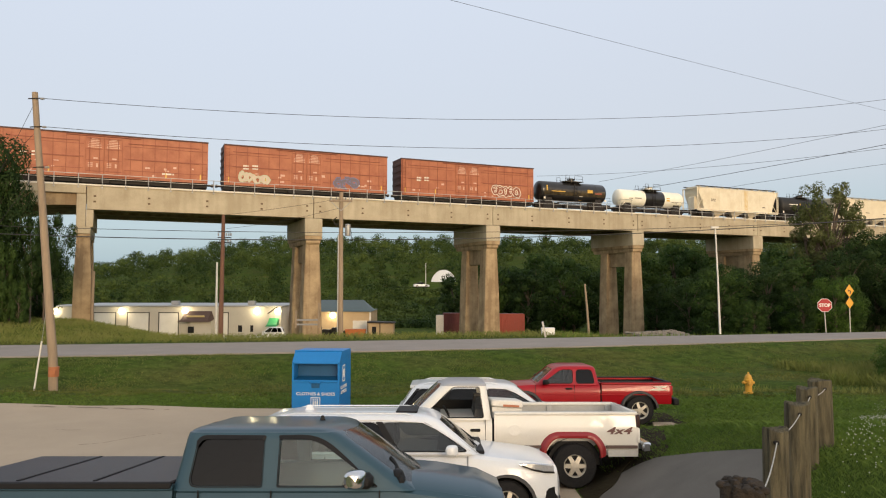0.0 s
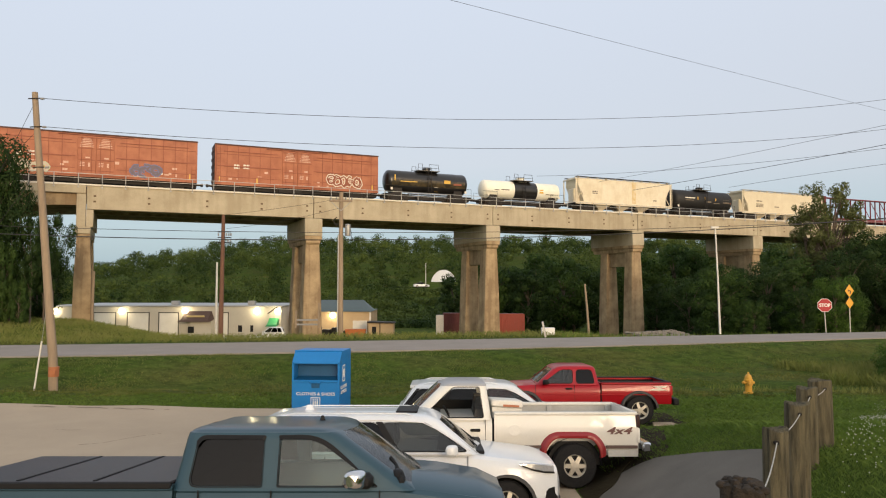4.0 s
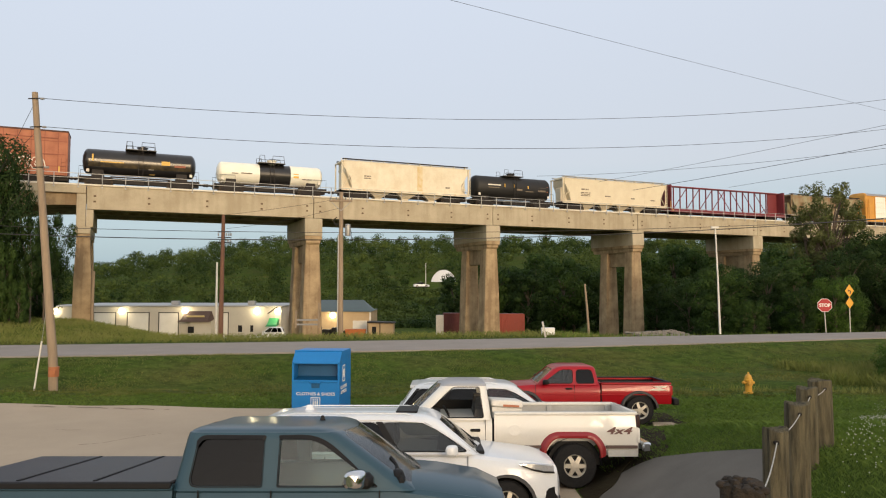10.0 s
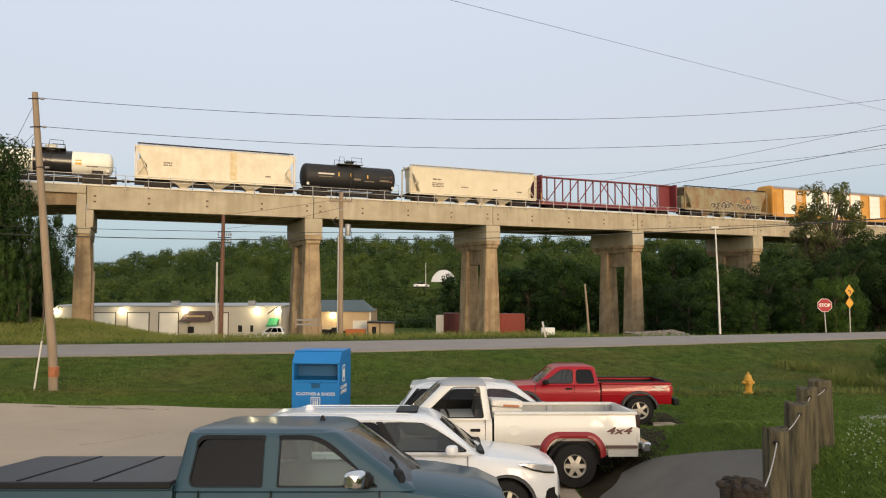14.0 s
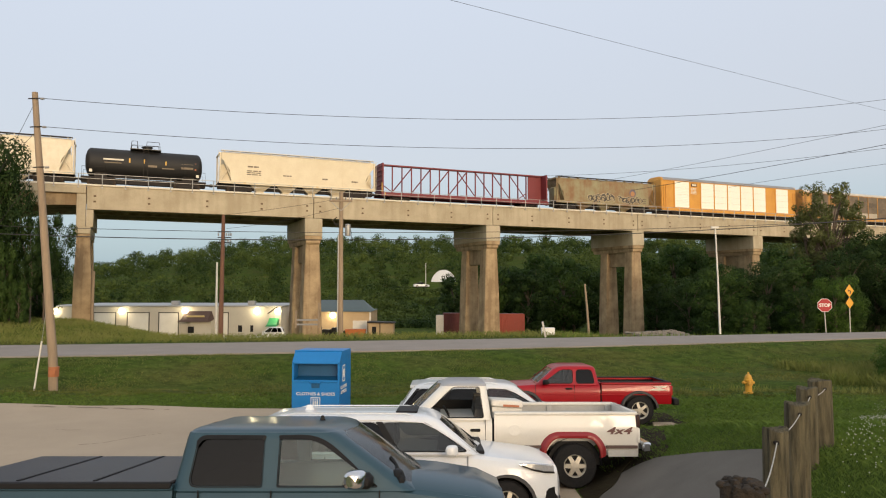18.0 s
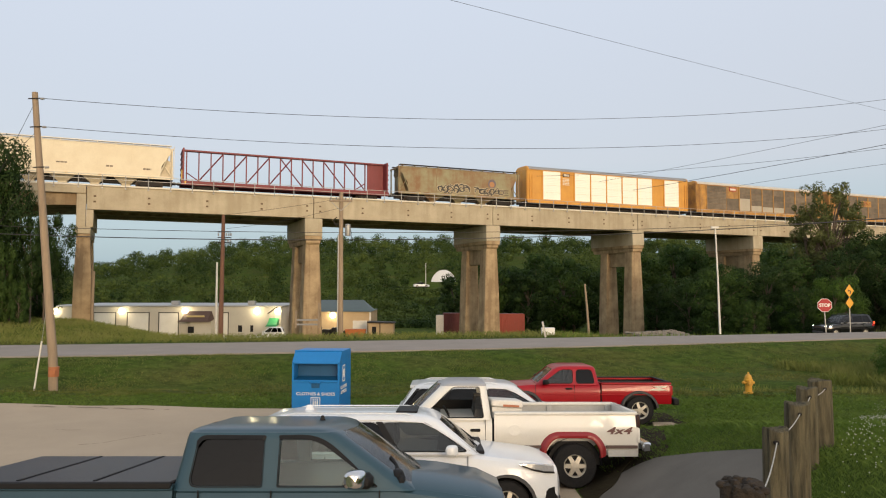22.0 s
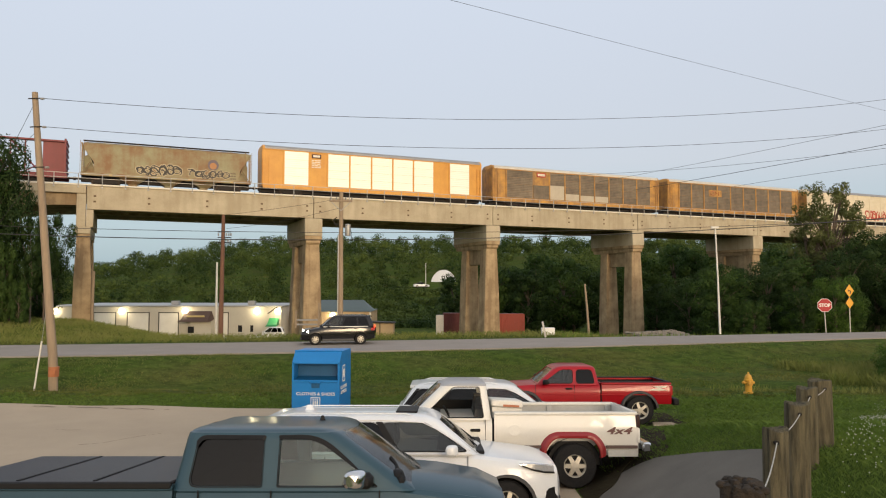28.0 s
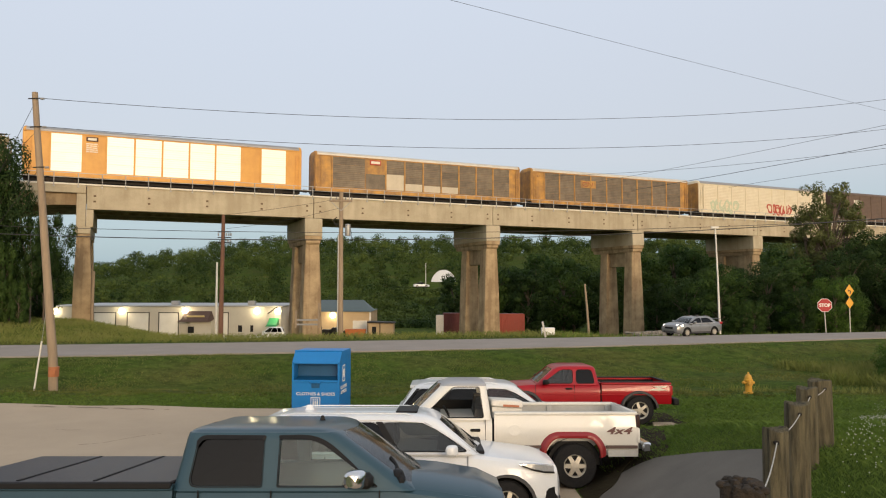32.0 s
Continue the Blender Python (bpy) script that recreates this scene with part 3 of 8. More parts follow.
INK_FADED = mat("faded_lettering", (0.66, 0.46, 0.36), (0.52, 0.26, 0.17), 0.7, scale=6, mix=0.9)
INK_BLUE = mat("blue_spray", (0.16, 0.17, 0.30), (0.12, 0.13, 0.22), 0.7)
INK_BLACK = mat("black_lettering", (0.05, 0.045, 0.04), (0.09, 0.08, 0.07), 0.7)
INK_TAN = mat("tan_spray", (0.55, 0.47, 0.32), (0.42, 0.33, 0.20), 0.7)
INK_ORANGE = mat("faded_orange", (0.46, 0.22, 0.09), (0.36, 0.20, 0.10), 0.7, scale=3, mix=0.9)
INK_YELLOW = mat("yellow_placard", (0.70, 0.42, 0.06), (0.6, 0.35, 0.06), 0.5)
INK_RED = mat("red_spray", (0.45, 0.07, 0.04), (0.36, 0.06, 0.04), 0.7)
WHEEL = mat("wheel_steel", (0.055, 0.040, 0.032), (0.030, 0.024, 0.021), 0.6, 0.6)

_shared = {}


def shared(key, make, material):
    if key not in _shared:
        _shared[key] = mesh_of(key, make(), material)
    return _shared[key]


def wheelset():
    g = Geo().cyl((0, -1.0, 0), (0, 1.0, 0), 0.08, n=8)
    for s in (-1, 1):
        g.cyl((0, s * 0.70, 0), (0, s * 0.84, 0), 0.43, 0.42, n=20)
        g.cyl((0, s * 0.67, 0), (0, s * 0.70, 0), 0.455, n=20)
        g.cyl((0, s * 0.84, 0), (0, s * 0.93, 0), 0.16, 0.13, n=10)
    return g


def side_frame():
    g = Geo()
    g.prism([(-1.15, 0.42), (-1.15, 0.62), (-0.45, 0.80), (0.45, 0.80), (1.15, 0.62), (1.15, 0.42), (0.8, 0.42), (0.42, 0.25), (-0.42, 0.25), (-0.8, 0.42)], -0.07, 0.07)
    for s in (-1, 1):
        g.box(s * 0.9 - 0.16, s * 0.9 + 0.16, -0.13, 0.13, 0.30, 0.56, 0.03)
    for dx in (-0.16, 0, 0.16):
        g.cyl((dx, 0.0, 0.34), (dx, 0.0, 0.62), 0.07, n=8)
    return g


WHEELSETS = []


def bogie(car, x):
    """Two wheelsets, side frames and a bolster."""
    for s in (-1, 1):
        o = new("side_frame", shared("side_frame", side_frame, STEEL_DARK))
        o.parent, o.matrix_basis = car, pose(x, s * 1.0, 0)
    for s in (-1, 1):
        w = new("wheelset", shared("wheelset", wheelset, WHEEL))
        w.parent, w.matrix_basis = car, pose(x + s * 0.9, 0, 0.46)
        WHEELSETS.append((w, x + s * 0.9))
    o = new("bolster", shared("bolster", lambda: Geo().box(-0.2, 0.2, -0.95, 0.95, 0.5, 0.85, 0.04), STEEL_DARK))
    o.parent, o.matrix_basis = car, pose(x, 0, 0)


def coupler(car, L):
    for s in (-1, 1):
        o = new("coupler", shared("coupler", lambda: Geo().box(-0.3, 0.62, -0.11, 0.11, 0.74, 0.96, 0.03).box(0.5, 0.78, -0.19, 0.17, 0.68, 1.0, 0.05), STEEL_DARK))
        o.parent, o.matrix_basis = car, pose(s * (L / 2 - 0.02), 0, 0, 0, 0, 0 if s > 0 else 180)


CARS = []


def railcar(name, u0, u1, label, bogie_in):
    """An empty at rail height, amidships, at u along the viaduct at the start."""
    L = u1 - u0
    car = thing(name, BR @ pose((u0 + u1) / 2, TRACK_V, DECK + 0.04), label, "railcar", "freight train")
    bogie(car, -L / 2 + bogie_in)
    bogie(car, L / 2 - bogie_in)
    coupler(car, L)
    CARS.append((car, (u0 + u1) / 2))
    return car, L


def ladder(car, x, y, z0, z1, material, w=0.42):
    g = Geo()
    for dx in (-w / 2, w / 2):
        g.box(x + dx - 0.02, x + dx + 0.02, y - 0.03, y + 0.03, z0, z1)
    n = int((z1 - z0) / 0.38)
    for i in range(n):
        z = z0 + 0.15 + i * 0.38
        g.cyl((x - w / 2, y, z), (x + w / 2, y, z), 0.014, n=5)
    return part("ladder", g, material, car)


def scrawl(seed, x, z, w, h, n, y, fat=1.0):
    """Overlapping bubble strokes standing for unreadable tags."""
    rng = random.Random(seed)
    g = Geo()
    for i in range(n):
        cx = x + w * (i + 0.5) / n
        for stroke in range(3):
            cw, chh = rng.uniform(0.35, 0.66) * w / n, h * rng.uniform(0.25, 0.55)
            ox, oz = rng.uniform(-0.15, 0.15) * w / n, rng.uniform(-0.18, 0.18) * h
            a0 = rng.uniform(0, 6.28)
            a1 = a0 + rng.uniform(2.2, 5.8)
            pts = [(cx + ox + cw * math.cos(a0 + (a1 - a0) * k / 8) * rng.uniform(0.8, 1.15), z + oz + chh * math.sin(a0 + (a1 - a0) * k / 8) * rng.uniform(0.8, 1.15)) for k in range(9)]
            t = h * rng.uniform(0.05, 0.085) * fat
            for k in range(8):
                (xa, za), (xb, zb) = pts[k], pts[k + 1]
                d = math.hypot(xb - xa, zb - za) or 1
                nx_, nz_ = -(zb - za) / d * t, (xb - xa) / d * t
                ex, ez = (xb - xa) / d * t * 0.6, (zb - za) / d * t * 0.6
                o = len(g.v)
                yy = y - 0.004 - 0.0006 * ((k + i * 3 + stroke * 5) % 11)
                for px, pz in ((xa + nx_ - ex, za + nz_ - ez), (xb + nx_ + ex, zb + nz_ + ez), (xb - nx_ + ex, zb - nz_ + ez), (xa - nx_ - ex, za - nz_ - ez)):
                    g.v.append((px, yy, pz))
                g.f.append([o, o + 1, o + 2, o + 3])
    return g


def boxcar(u0, u1, label, tags):
    car, L = railcar("boxcar", u0, u1, label, 2.6)
    h, y = L / 2, HALF
    part("underframe", Geo().box(-h, h, -1.2, 1.2, 0.72, 1.0, 0.02).box(-h, h, -0.9, 0.9, 0.42, 0.72).box(-2.4, 0.2, -1.3, -0.7, 0.3, 0.75, 0.04), STEEL_DARK, car)
    part("body", Geo().box(-h, h, -y + 0.04, y - 0.04, 0.93, 5.22, 0.02), BOX_RED, car)
    part("roof", Geo().prism([(-h - 0.03, 5.22), (h + 0.03, 5.22), (h + 0.03, 5.36), (-h - 0.03, 5.36)], -y - 0.02, y + 0.02), BOX_END, car)
    part("side_sill", Geo().box(-h, h, -y - 0.015, -y + 0.05, 0.86, 1.06, 0.01).box(-h, h, y - 0.05, y + 0.015, 0.86, 1.06, 0.01), BOX_RED, car)
    door_w, mid = 1.72, -0.35
    rib = Geo().box(-0.03, 0.03, -y + 0.005, -y + 0.05, 1.06, 5.2, 0.008)
    first = part("rib", rib, BOX_RIB, car, at=pose(-h + 0.1, 0, 0))
    x = -h + 0.1
    while x < h:
        if not (mid - door_w - 0.2 < x < mid + door_w + 0.2) and x > -h + 0.2:
            again("rib", first, car, pose(x, 0, 0))
        x += 1.18
    for z in (1.75, 2.95, 4.25):
        for a, b in ((-h + 0.12, mid - door_w - 0.15), (mid + door_w + 0.15, h - 0.12)):
            part("seam", Geo().box(a, b, -y + 0.022, -y + 0.05, z - 0.035, z + 0.035, 0.006), BOX_RIB, car)
    for s in (-1, 1):
        c = mid + s * door_w / 2
        d = part("door", Geo().box(c - door_w / 2 + 0.02, c + door_w / 2 - 0.02, -y - 0.045, -y + 0.03, 1.08, 5.05, 0.02), BOX_RED, car, "sliding plug door")
        for z in (1.5, 2.6, 3.75, 4.85):
            part("door_rib", Geo().box(c - door_w / 2 + 0.08, c + door_w / 2 - 0.08, -y - 0.07, -y - 0.04, z - 0.04, z + 0.04, 0.01), BOX_RIB, d)
        for dx in (-0.45, 0.45):
            part("lock_rod", Geo().cyl((c + dx, -y - 0.08, 1.15), (c + dx, -y - 0.08, 4.95), 0.025, n=6), BOX_RIB, d)
        tri = Geo()
        for i in range(6):
            w = (0.30, 0.44, 0.50, 0.56, 0.60, 0.62)[i]
            tri.box(c - w, c + w, -y - 0.05, -y - 0.046, 4.76 - 0.17 * i, 4.84 - 0.17 * i)
        part("emblem", tri, INK_FADED, d, "worn white triangular emblem")
        rng = random.Random(int(u0) + s)
        part("lettering", bars(Geo(), c - 0.6, 2.35, 0.45, 0.5, 3, -y - 0.046, rng).box(c + 0.15, c + 0.33, -y - 0.046, -y - 0.052, 1.9, 2.3).box(c - 0.1, c + 0.3, -y - 0.046, -y - 0.052, 2.75, 2.9), INK_FADED, d)
    for z0, z1 in ((0.98, 1.07), (5.08, 5.16)):
        part("door_track", Geo().box(mid - 2 * door_w, mid + 2 * door_w, -y - 0.09, -y, z0, z1, 0.01), BOX_RIB, car)
    for a, b in ((-h + 0.9, mid - door_w - 0.5), (mid + door_w + 0.5, h - 0.9)):
        part("top_band", Geo().box(a, b, -y - 0.02, -y + 0.05, 4.52, 4.60, 0.01), BOX_RIB, car)
        part("panel_seam", Geo().box(a, b, -y - 0.012, -y + 0.05, 2.86, 2.98, 0.01), BOX_RIB, car)
    rng = random.Random(int(u0) + 9)
    stain = Geo()
    for i in range(14):
        sx, sz = rng.uniform(-h + 1, h - 1.5), rng.uniform(1.2, 2.4)
        stain.box(sx, sx + rng.uniform(0.15, 0.5), -y + 0.02, -y + 0.045, sz, sz + rng.uniform(0.08, 0.3))
    part("stencil", stain, INK_FADED, car, "rubbed small stencils")
    rng = random.Random(int(u0))
    part("lettering", bars(bars(bars(Geo(), -h + 2.0, 3.15, 0.6, 0.62, 2, -y + 0.004, rng), -h + 3.0, 3.2, 0.65, 0.62, 2, -y + 0.004, rng), h - 4.6, 1.7, 1.2, 0.3, 1, -y + 0.004, rng), INK_WHITE, car, "faded white reporting marks")
    for x in (-h + 0.5, -h + 4.5, h - 4.2, h - 0.75):
        part("reflector", Geo().box(x - 0.07, x + 0.07, -y - 0.002, -y + 0.05, 1.15, 1.75), INK_YELLOW, car)
    for s in (-1, 1):
        ladder(car, s * (h - 0.35), -y - 0.06, 0.9, 2.6 if s > 0 else 5.2, BOX_RIB)
    for z in (1.5, 2.3, 3.1, 3.9, 4.7):
        part("end_rib", Geo().box(-h - 0.09, -h, -y + 0.1, y - 0.1, z - 0.18, z + 0.18, 0.06), BOX_END, car)
    part("end_panel", Geo().box(-h - 0.02, -h - 0.003, -y + 0.05, y - 0.05, 0.95, 5.2), BOX_END, car)
    for seed, gx_, gz_, gw, gh, n, outer, fill in tags:
        tag = part("graffiti", scrawl(seed, gx_, gz_, gw, gh, n, -y - 0.004, 2.1), outer, car, smooth=0)
        part("graffiti_fill", scrawl(seed, gx_, gz_, gw, gh, n, -y - 0.016, 0.95), fill, tag, smooth=0)
    return car


boxcar(-8.0, 11.57, "faded oxide-red double-door boxcar with white emblems", [])
boxcar(13.27, 32.12, "faded oxide-red boxcar with pale green and blue graffiti", [(3, -7.9, 1.75, 3.3, 0.95, 4, INK_GREEN, INK_PALE), (4, 2.9, 1.85, 2.8, 1.1, 3, INK_BLUE, INK_SLATE)])
boxcar(33.93, 52.6, "faded oxide-red boxcar with white outlined graffiti", [(5, 3.1, 2.05, 4.0, 1.05, 5, INK_WHITE, BOX_RIB)])
boxcar(-29.2, -9.7, "faded oxide-red double-door boxcar", [])


def tank_car(u0, u1, label, R, zc, bands, cap_mat, marks):
    """A tank on two bogies; bands: (from, to, material) along it."""
    car, L = railcar("tank_car", u0, u1, label, 1.9)
    h = L / 2
    n = 28
    body_end = h - 0.75
    part("underframe", Geo().box(-h, -h + 3.2, -1.25, 1.25, 0.82, 1.02, 0.02).box(h - 3.2, h, -1.25, 1.25, 0.82, 1.02, 0.02).box(-h, h, -0.45, 0.45, 0.5, 1.0).box(-1.6, 0.4, -1.1, -0.5, 0.35, 0.9, 0.05).box(-h + 3, h - 3, -1.3, -1.2, 0.95, 1.1), STEEL_DARK, car)
    for i, (a, b, m) in enumerate(bands):
        prof = []
        if i == 0:
            prof += [(0.02, -body_end - 0.42), (0.45 * R, -body_end - 0.38), (0.75 * R, -body_end - 0.25), (0.94 * R, -body_end - 0.08), (R, -body_end + 0.12)]
        else:
            prof += [(R, a)]
        if i == len(bands) - 1:
            prof += [(R, body_end - 0.12), (0.94 * R, body_end + 0.08), (0.75 * R, body_end + 0.25), (0.45 * R, body_end + 0.38), (0.02, body_end + 0.42)]
        else:
            prof += [(R, b)]
        part("tank_shell", Geo().lathe(prof, n, Matrix.Translation((0, 0, zc)) @ Matrix.Rotation(radians(90), 4, "Y")), m, car)
    for x in (-body_end + 1.6, body_end - 1.6):
        part("band", Geo().cyl((x - 0.04, 0, zc), (x + 0.04, 0, zc), R + 0.012, n=n, cap=False), cap_mat, car)
    for s in (-1, 1):
        part("saddle", Geo().prism([(s * (h - 2.4), 0.95), (s * (h - 1.2), 0.95), (s * (h - 1.3), zc - 0.5 * R), (s * (h - 2.3), zc - 0.5 * R)], -0.95, 0.95), STEEL_DARK, car)
        for yy in (-1.35, 1.35):
            part("handrail", Geo().tube([(s * (h - 0.1), yy, 0.95), (s * (h - 0.1), yy, 2.0), (s * (h - 2.2), yy, 2.0), (s * (h - 2.2), yy, 0.95)], 0.022), STEEL_DARK, car)
    zt = zc + R
    part("manway", Geo().cyl((0.15, 0, zt - 0.05), (0.15, 0, zt + 0.42), 0.48, n=16).cyl((0.15, 0, zt + 0.42), (0.15, 0, zt + 0.48), 0.58, n=16).cyl((-0.55, 0.2, zt - 0.05), (-0.55, 0.2, zt + 0.3), 0.14, n=8).cyl((0.85, -0.2, zt - 0.05), (0.85, -0.2, zt + 0.25), 0.12, n=8), cap_mat, car)
    g = Geo().box(-1.5, 1.5, -1.15, 1.15, zt + 0.02, zt + 0.08)
    part("walkway", g, GRATING, car)
    part("dirt_band", Geo().loft([[(x, -(R + 0.006) * math.cos(a), zc + (R + 0.006) * math.sin(a)) for a in (-0.5, -0.3, -0.1, 0.08, 0.12)] for x in (-body_end + 0.2, body_end - 0.2)], closed=False, caps=False), TANK_GRIME, car, "grimy spilled streaks") if bands[0][2] is TANK_BLACK else None
    g = Geo()
    for yy in (-1.1, 1.1):
        for a, b in ((-1.45, -0.75), (0.0, 1.4)):
            g.tube([(a, yy, zt + 0.05), (a + 0.1, yy, zt + 0.86), (b - 0.1, yy, zt + 0.86), (b, yy, zt + 0.05)], 0.03)
        g.tube([(-1.45, yy, zt + 0.36), (1.4, yy, zt + 0.42)], 0.02)
    part("platform_rail", g, STEEL_DARK, car)
    ladder(car, 0.0, -R - 0.1, 1.0, zt, STEEL_DARK)
    for x, z, w, hh, m in marks:
        t = math.asin(max(-0.95, min(0.95, (z - zc) / R)))
        y = -R * math.cos(t) - 0.02
        part("placard", Geo().box(x, x + w, y - 0.01, y + 0.12, z, z + hh), m, car)
    for s in (-1, 1):
        part("end_sign", Geo().box(s * (h - 0.9) - 0.14, s * (h - 0.9) + 0.14, -1.36, -1.33, 1.45, 1.75), INK_WHITE, car)
    return car


tank_car(53.5, 65.2, "glossy black tank car with yellow placards", 1.33, 2.68, [(-9, 9, TANK_BLACK)], TANK_BLACK, [(0.75, 2.0, 0.5, 0.42, INK_WHITE), (0.85, 1.55, 0.5, 0.42, INK_YELLOW), (2.0, 2.55, 0.85, 0.42, INK_YELLOW), (-3.8, 2.5, 2.2, 0.1, INK_YELLOW), (-4.6, 2.6, 0.16, 0.7, INK_YELLOW), (3.3, 2.4, 1.1, 0.3, BOX_RIB)])
tank_car(66.7, 79.2, "white tank car with a black middle band", 1.22, 2.40, [(-9, -1.35, TANK_WHITE), (-1.35, 2.1, TANK_BLACK), (2.1, 9, TANK_WHITE)], TANK_WHITE, [(2.4, 2.1, 0.6, 0.5, INK_YELLOW), (-3.4, 2.25, 1.2, 0.12, PANEL_DULL), (3.4, 1.95, 1.1, 0.12, PANEL_DULL), (-4.4, 2.2, 0.7, 0.1, PANEL_DULL)])
tank_car(98.2, 110.3, "dull black tank car with faded lettering", 1.50, 2.62, [(-9, 9, TANK_DULL)], TANK_DULL, [(-4.0, 2.75, 1.9, 0.16, INK_WHITE), (-3.9, 2.45, 1.6, 0.09, PANEL_DULL), (-1.6, 2.6, 0.13, 0.45, INK_YELLOW), (-0.2, 2.6, 0.13, 0.45, INK_YELLOW), (1.9, 2.55, 0.13, 0.4, INK_YELLOW), (0.2, 2.25, 0.9, 0.3, PANEL_DULL), (1.6, 2.15, 1.2, 0.22, PANEL_DULL), (3.5, 2.25, 1.2, 0.55, PANEL_DULL), (4.85, 2.2, 0.16, 0.75, BOX_RED)])


def hopper(u0, u1, label, paint_m, end_m, top, bays, seams, marks, tags=()):
    """A covered hopper: flat sides, sloped end sheets open to the air, roof hatches and outlet bays."""
    car, L = railcar("covered_hopper", u0, u1, label, 2.3)
    h, y = L / 2, HALF
    e = 2.0
    body = Geo()
    sidep = [(-h + 0.5, top - 0.25), (h - 0.5, top - 0.25), (h - 0.5, 3.5), (h - 1.15, 2.45), (h - 1.3, 1.3), (-h + 1.3, 1.3), (-h + 1.15, 2.45), (-h + 0.5, 3.5)]
    body.prism(sidep, -y + 0.03, y - 0.03)
    part("body", body, paint_m, car)
    part("side_sill", Geo().box(-h, h, -y - 0.01, -y + 0.14, 1.02, 1.36, 0.02).box(-h, h, y - 0.14, y + 0.01, 1.02, 1.36, 0.02), paint_m, car)
    part("roof", Geo().loft([[(x, -y, top - 0.26), (x, -y + 0.02, top - 0.2), (x, -0.8, top), (x, 0.8, top), (x, y - 0.02, top - 0.2), (x, y, top - 0.26)] for x in (-h + 0.35, h - 0.35)]), paint_m, car)
    n = 11
    for i in range(n):
        x = -h + 0.6 + (L - 1.2) * i / (n - 1)
        part("running_board_bracket", Geo().box(x - 0.03, x + 0.03, -y + 0.05, -y + 0.42, top - 0.2, top + 0.02), end_m, car)
    part("running_board", Geo().box(-h + 0.2, h - 0.2, -y + 0.05, -y + 0.5, top + 0.02, top + 0.1).box(-h + 0.2, h - 0.2, y - 0.5, y - 0.05, top + 0.02, top + 0.1), GALV if paint_m is CREAM2 else STEEL_DARK, car, "roof walkway grating")
    part("hatch", Geo().box(-h + 1.2, h - 1.2, -0.35, 0.35, top, top + 0.12, 0.04), end_m, car)
    for s in (-1, 1):
        ends = Geo()
        for yy in (-y + 0.05, y - 0.05):
            ends.box(s * (h - 0.05), s * (h - 0.2), yy - 0.06, yy + 0.06, 1.2, top - 0.2, 0.01)
        ends.box(s * h, s * (h - 0.14), -y, y, top - 0.35, top - 0.2)
        part("end_post", ends, end_m, car)
        part("slope_sheet", Geo().prism([(s * (h - 0.5), 3.7), (s * (h - 0.42), 3.7), (s * (h - 1.32), 1.5), (s * (h - 1.42), 1.5)], -y + 0.05, y - 0.05), end_m, car)
        part("bolster_web", Geo().prism([(s * (h - 0.25), 1.2), (s * (h - 1.5), 1.2), (s * (h - 0.62), 3.3), (s * (h - 0.25), 3.1)], -0.6, 0.6), end_m, car)
        gus = Geo().prism([(s * (h - 0.22), top - 0.25), (s * (h - 0.22), top - 0.8), (s * (h - 0.55), 3.4), (s * (h - 0.55), top - 0.25)], -y + 0.02, -y + 0.06)
        part("gusset", gus, paint_m, car)
        part("brace", Geo().tube([(s * (h - 0.15), -y + 0.2, 1.35), (s * (h - 0.95), -y + 0.25, 2.6)], 0.05), end_m, car)
        ladder(car, s * (h - 0.12), -y - 0.03, 1.2, top, end_m, 0.35)
        part("end_shelf", Geo().box(s * h, s * (h - 2.4), -y + 0.14, y - 0.14, 1.1, 1.2), STEEL_DARK, car)
    part("center_sill", Geo().box(-h, h, -0.35, 0.35, 0.55, 1.05, 0.02).box(-h + 2, h - 2, -1.0, 1.0, 0.95, 1.25), STEEL_DARK, car)
    for i in range(bays):
        x = (i - (bays - 1) / 2) * (L - 6.2) / bays
        w = (L - 6.4) / bays / 2
        part("outlet_bay", Geo().loft([[(x - a, -b, z), (x + a, -b, z), (x + a, b, z), (x - a, b, z)] for a, b, z in ((w, y - 0.15, 1.3), (0.42, 0.55, 0.45), (0.42, 0.55, 0.3))]), paint_m if bays < 4 else end_m, car)
    for x in seams:
        part("seam", Geo().box(x - 0.025, x + 0.025, -y + 0.015, -y + 0.05, 1.36, top - 0.26, 0.006), paint_m, car)
    rng = random.Random(int(u0))
    for x, z, w, hh, rows in marks:
        part("lettering", bars(Geo(), x, z, w, hh, rows, -y + 0.028, rng), PANEL_DULL, car)
    for x in (-h + 2.6, -1.2, 1.8, h - 2.2):
        part("reflector", Geo().box(x, x + 0.3, -y - 0.016, -y + 0.02, 1.12, 1.24), INK_YELLOW, car)
    for seed, gx_, gz_, gw, gh, n, outer, fill in tags:
        tag = part("graffiti", scrawl(seed, gx_, gz_, gw, gh, n, -y + 0.02, 2.0), outer, car, smooth=0)
        part("graffiti_fill", scrawl(seed, gx_, gz_, gw, gh, n, -y + 0.008, 1.0), fill, tag, smooth=0)
    return car


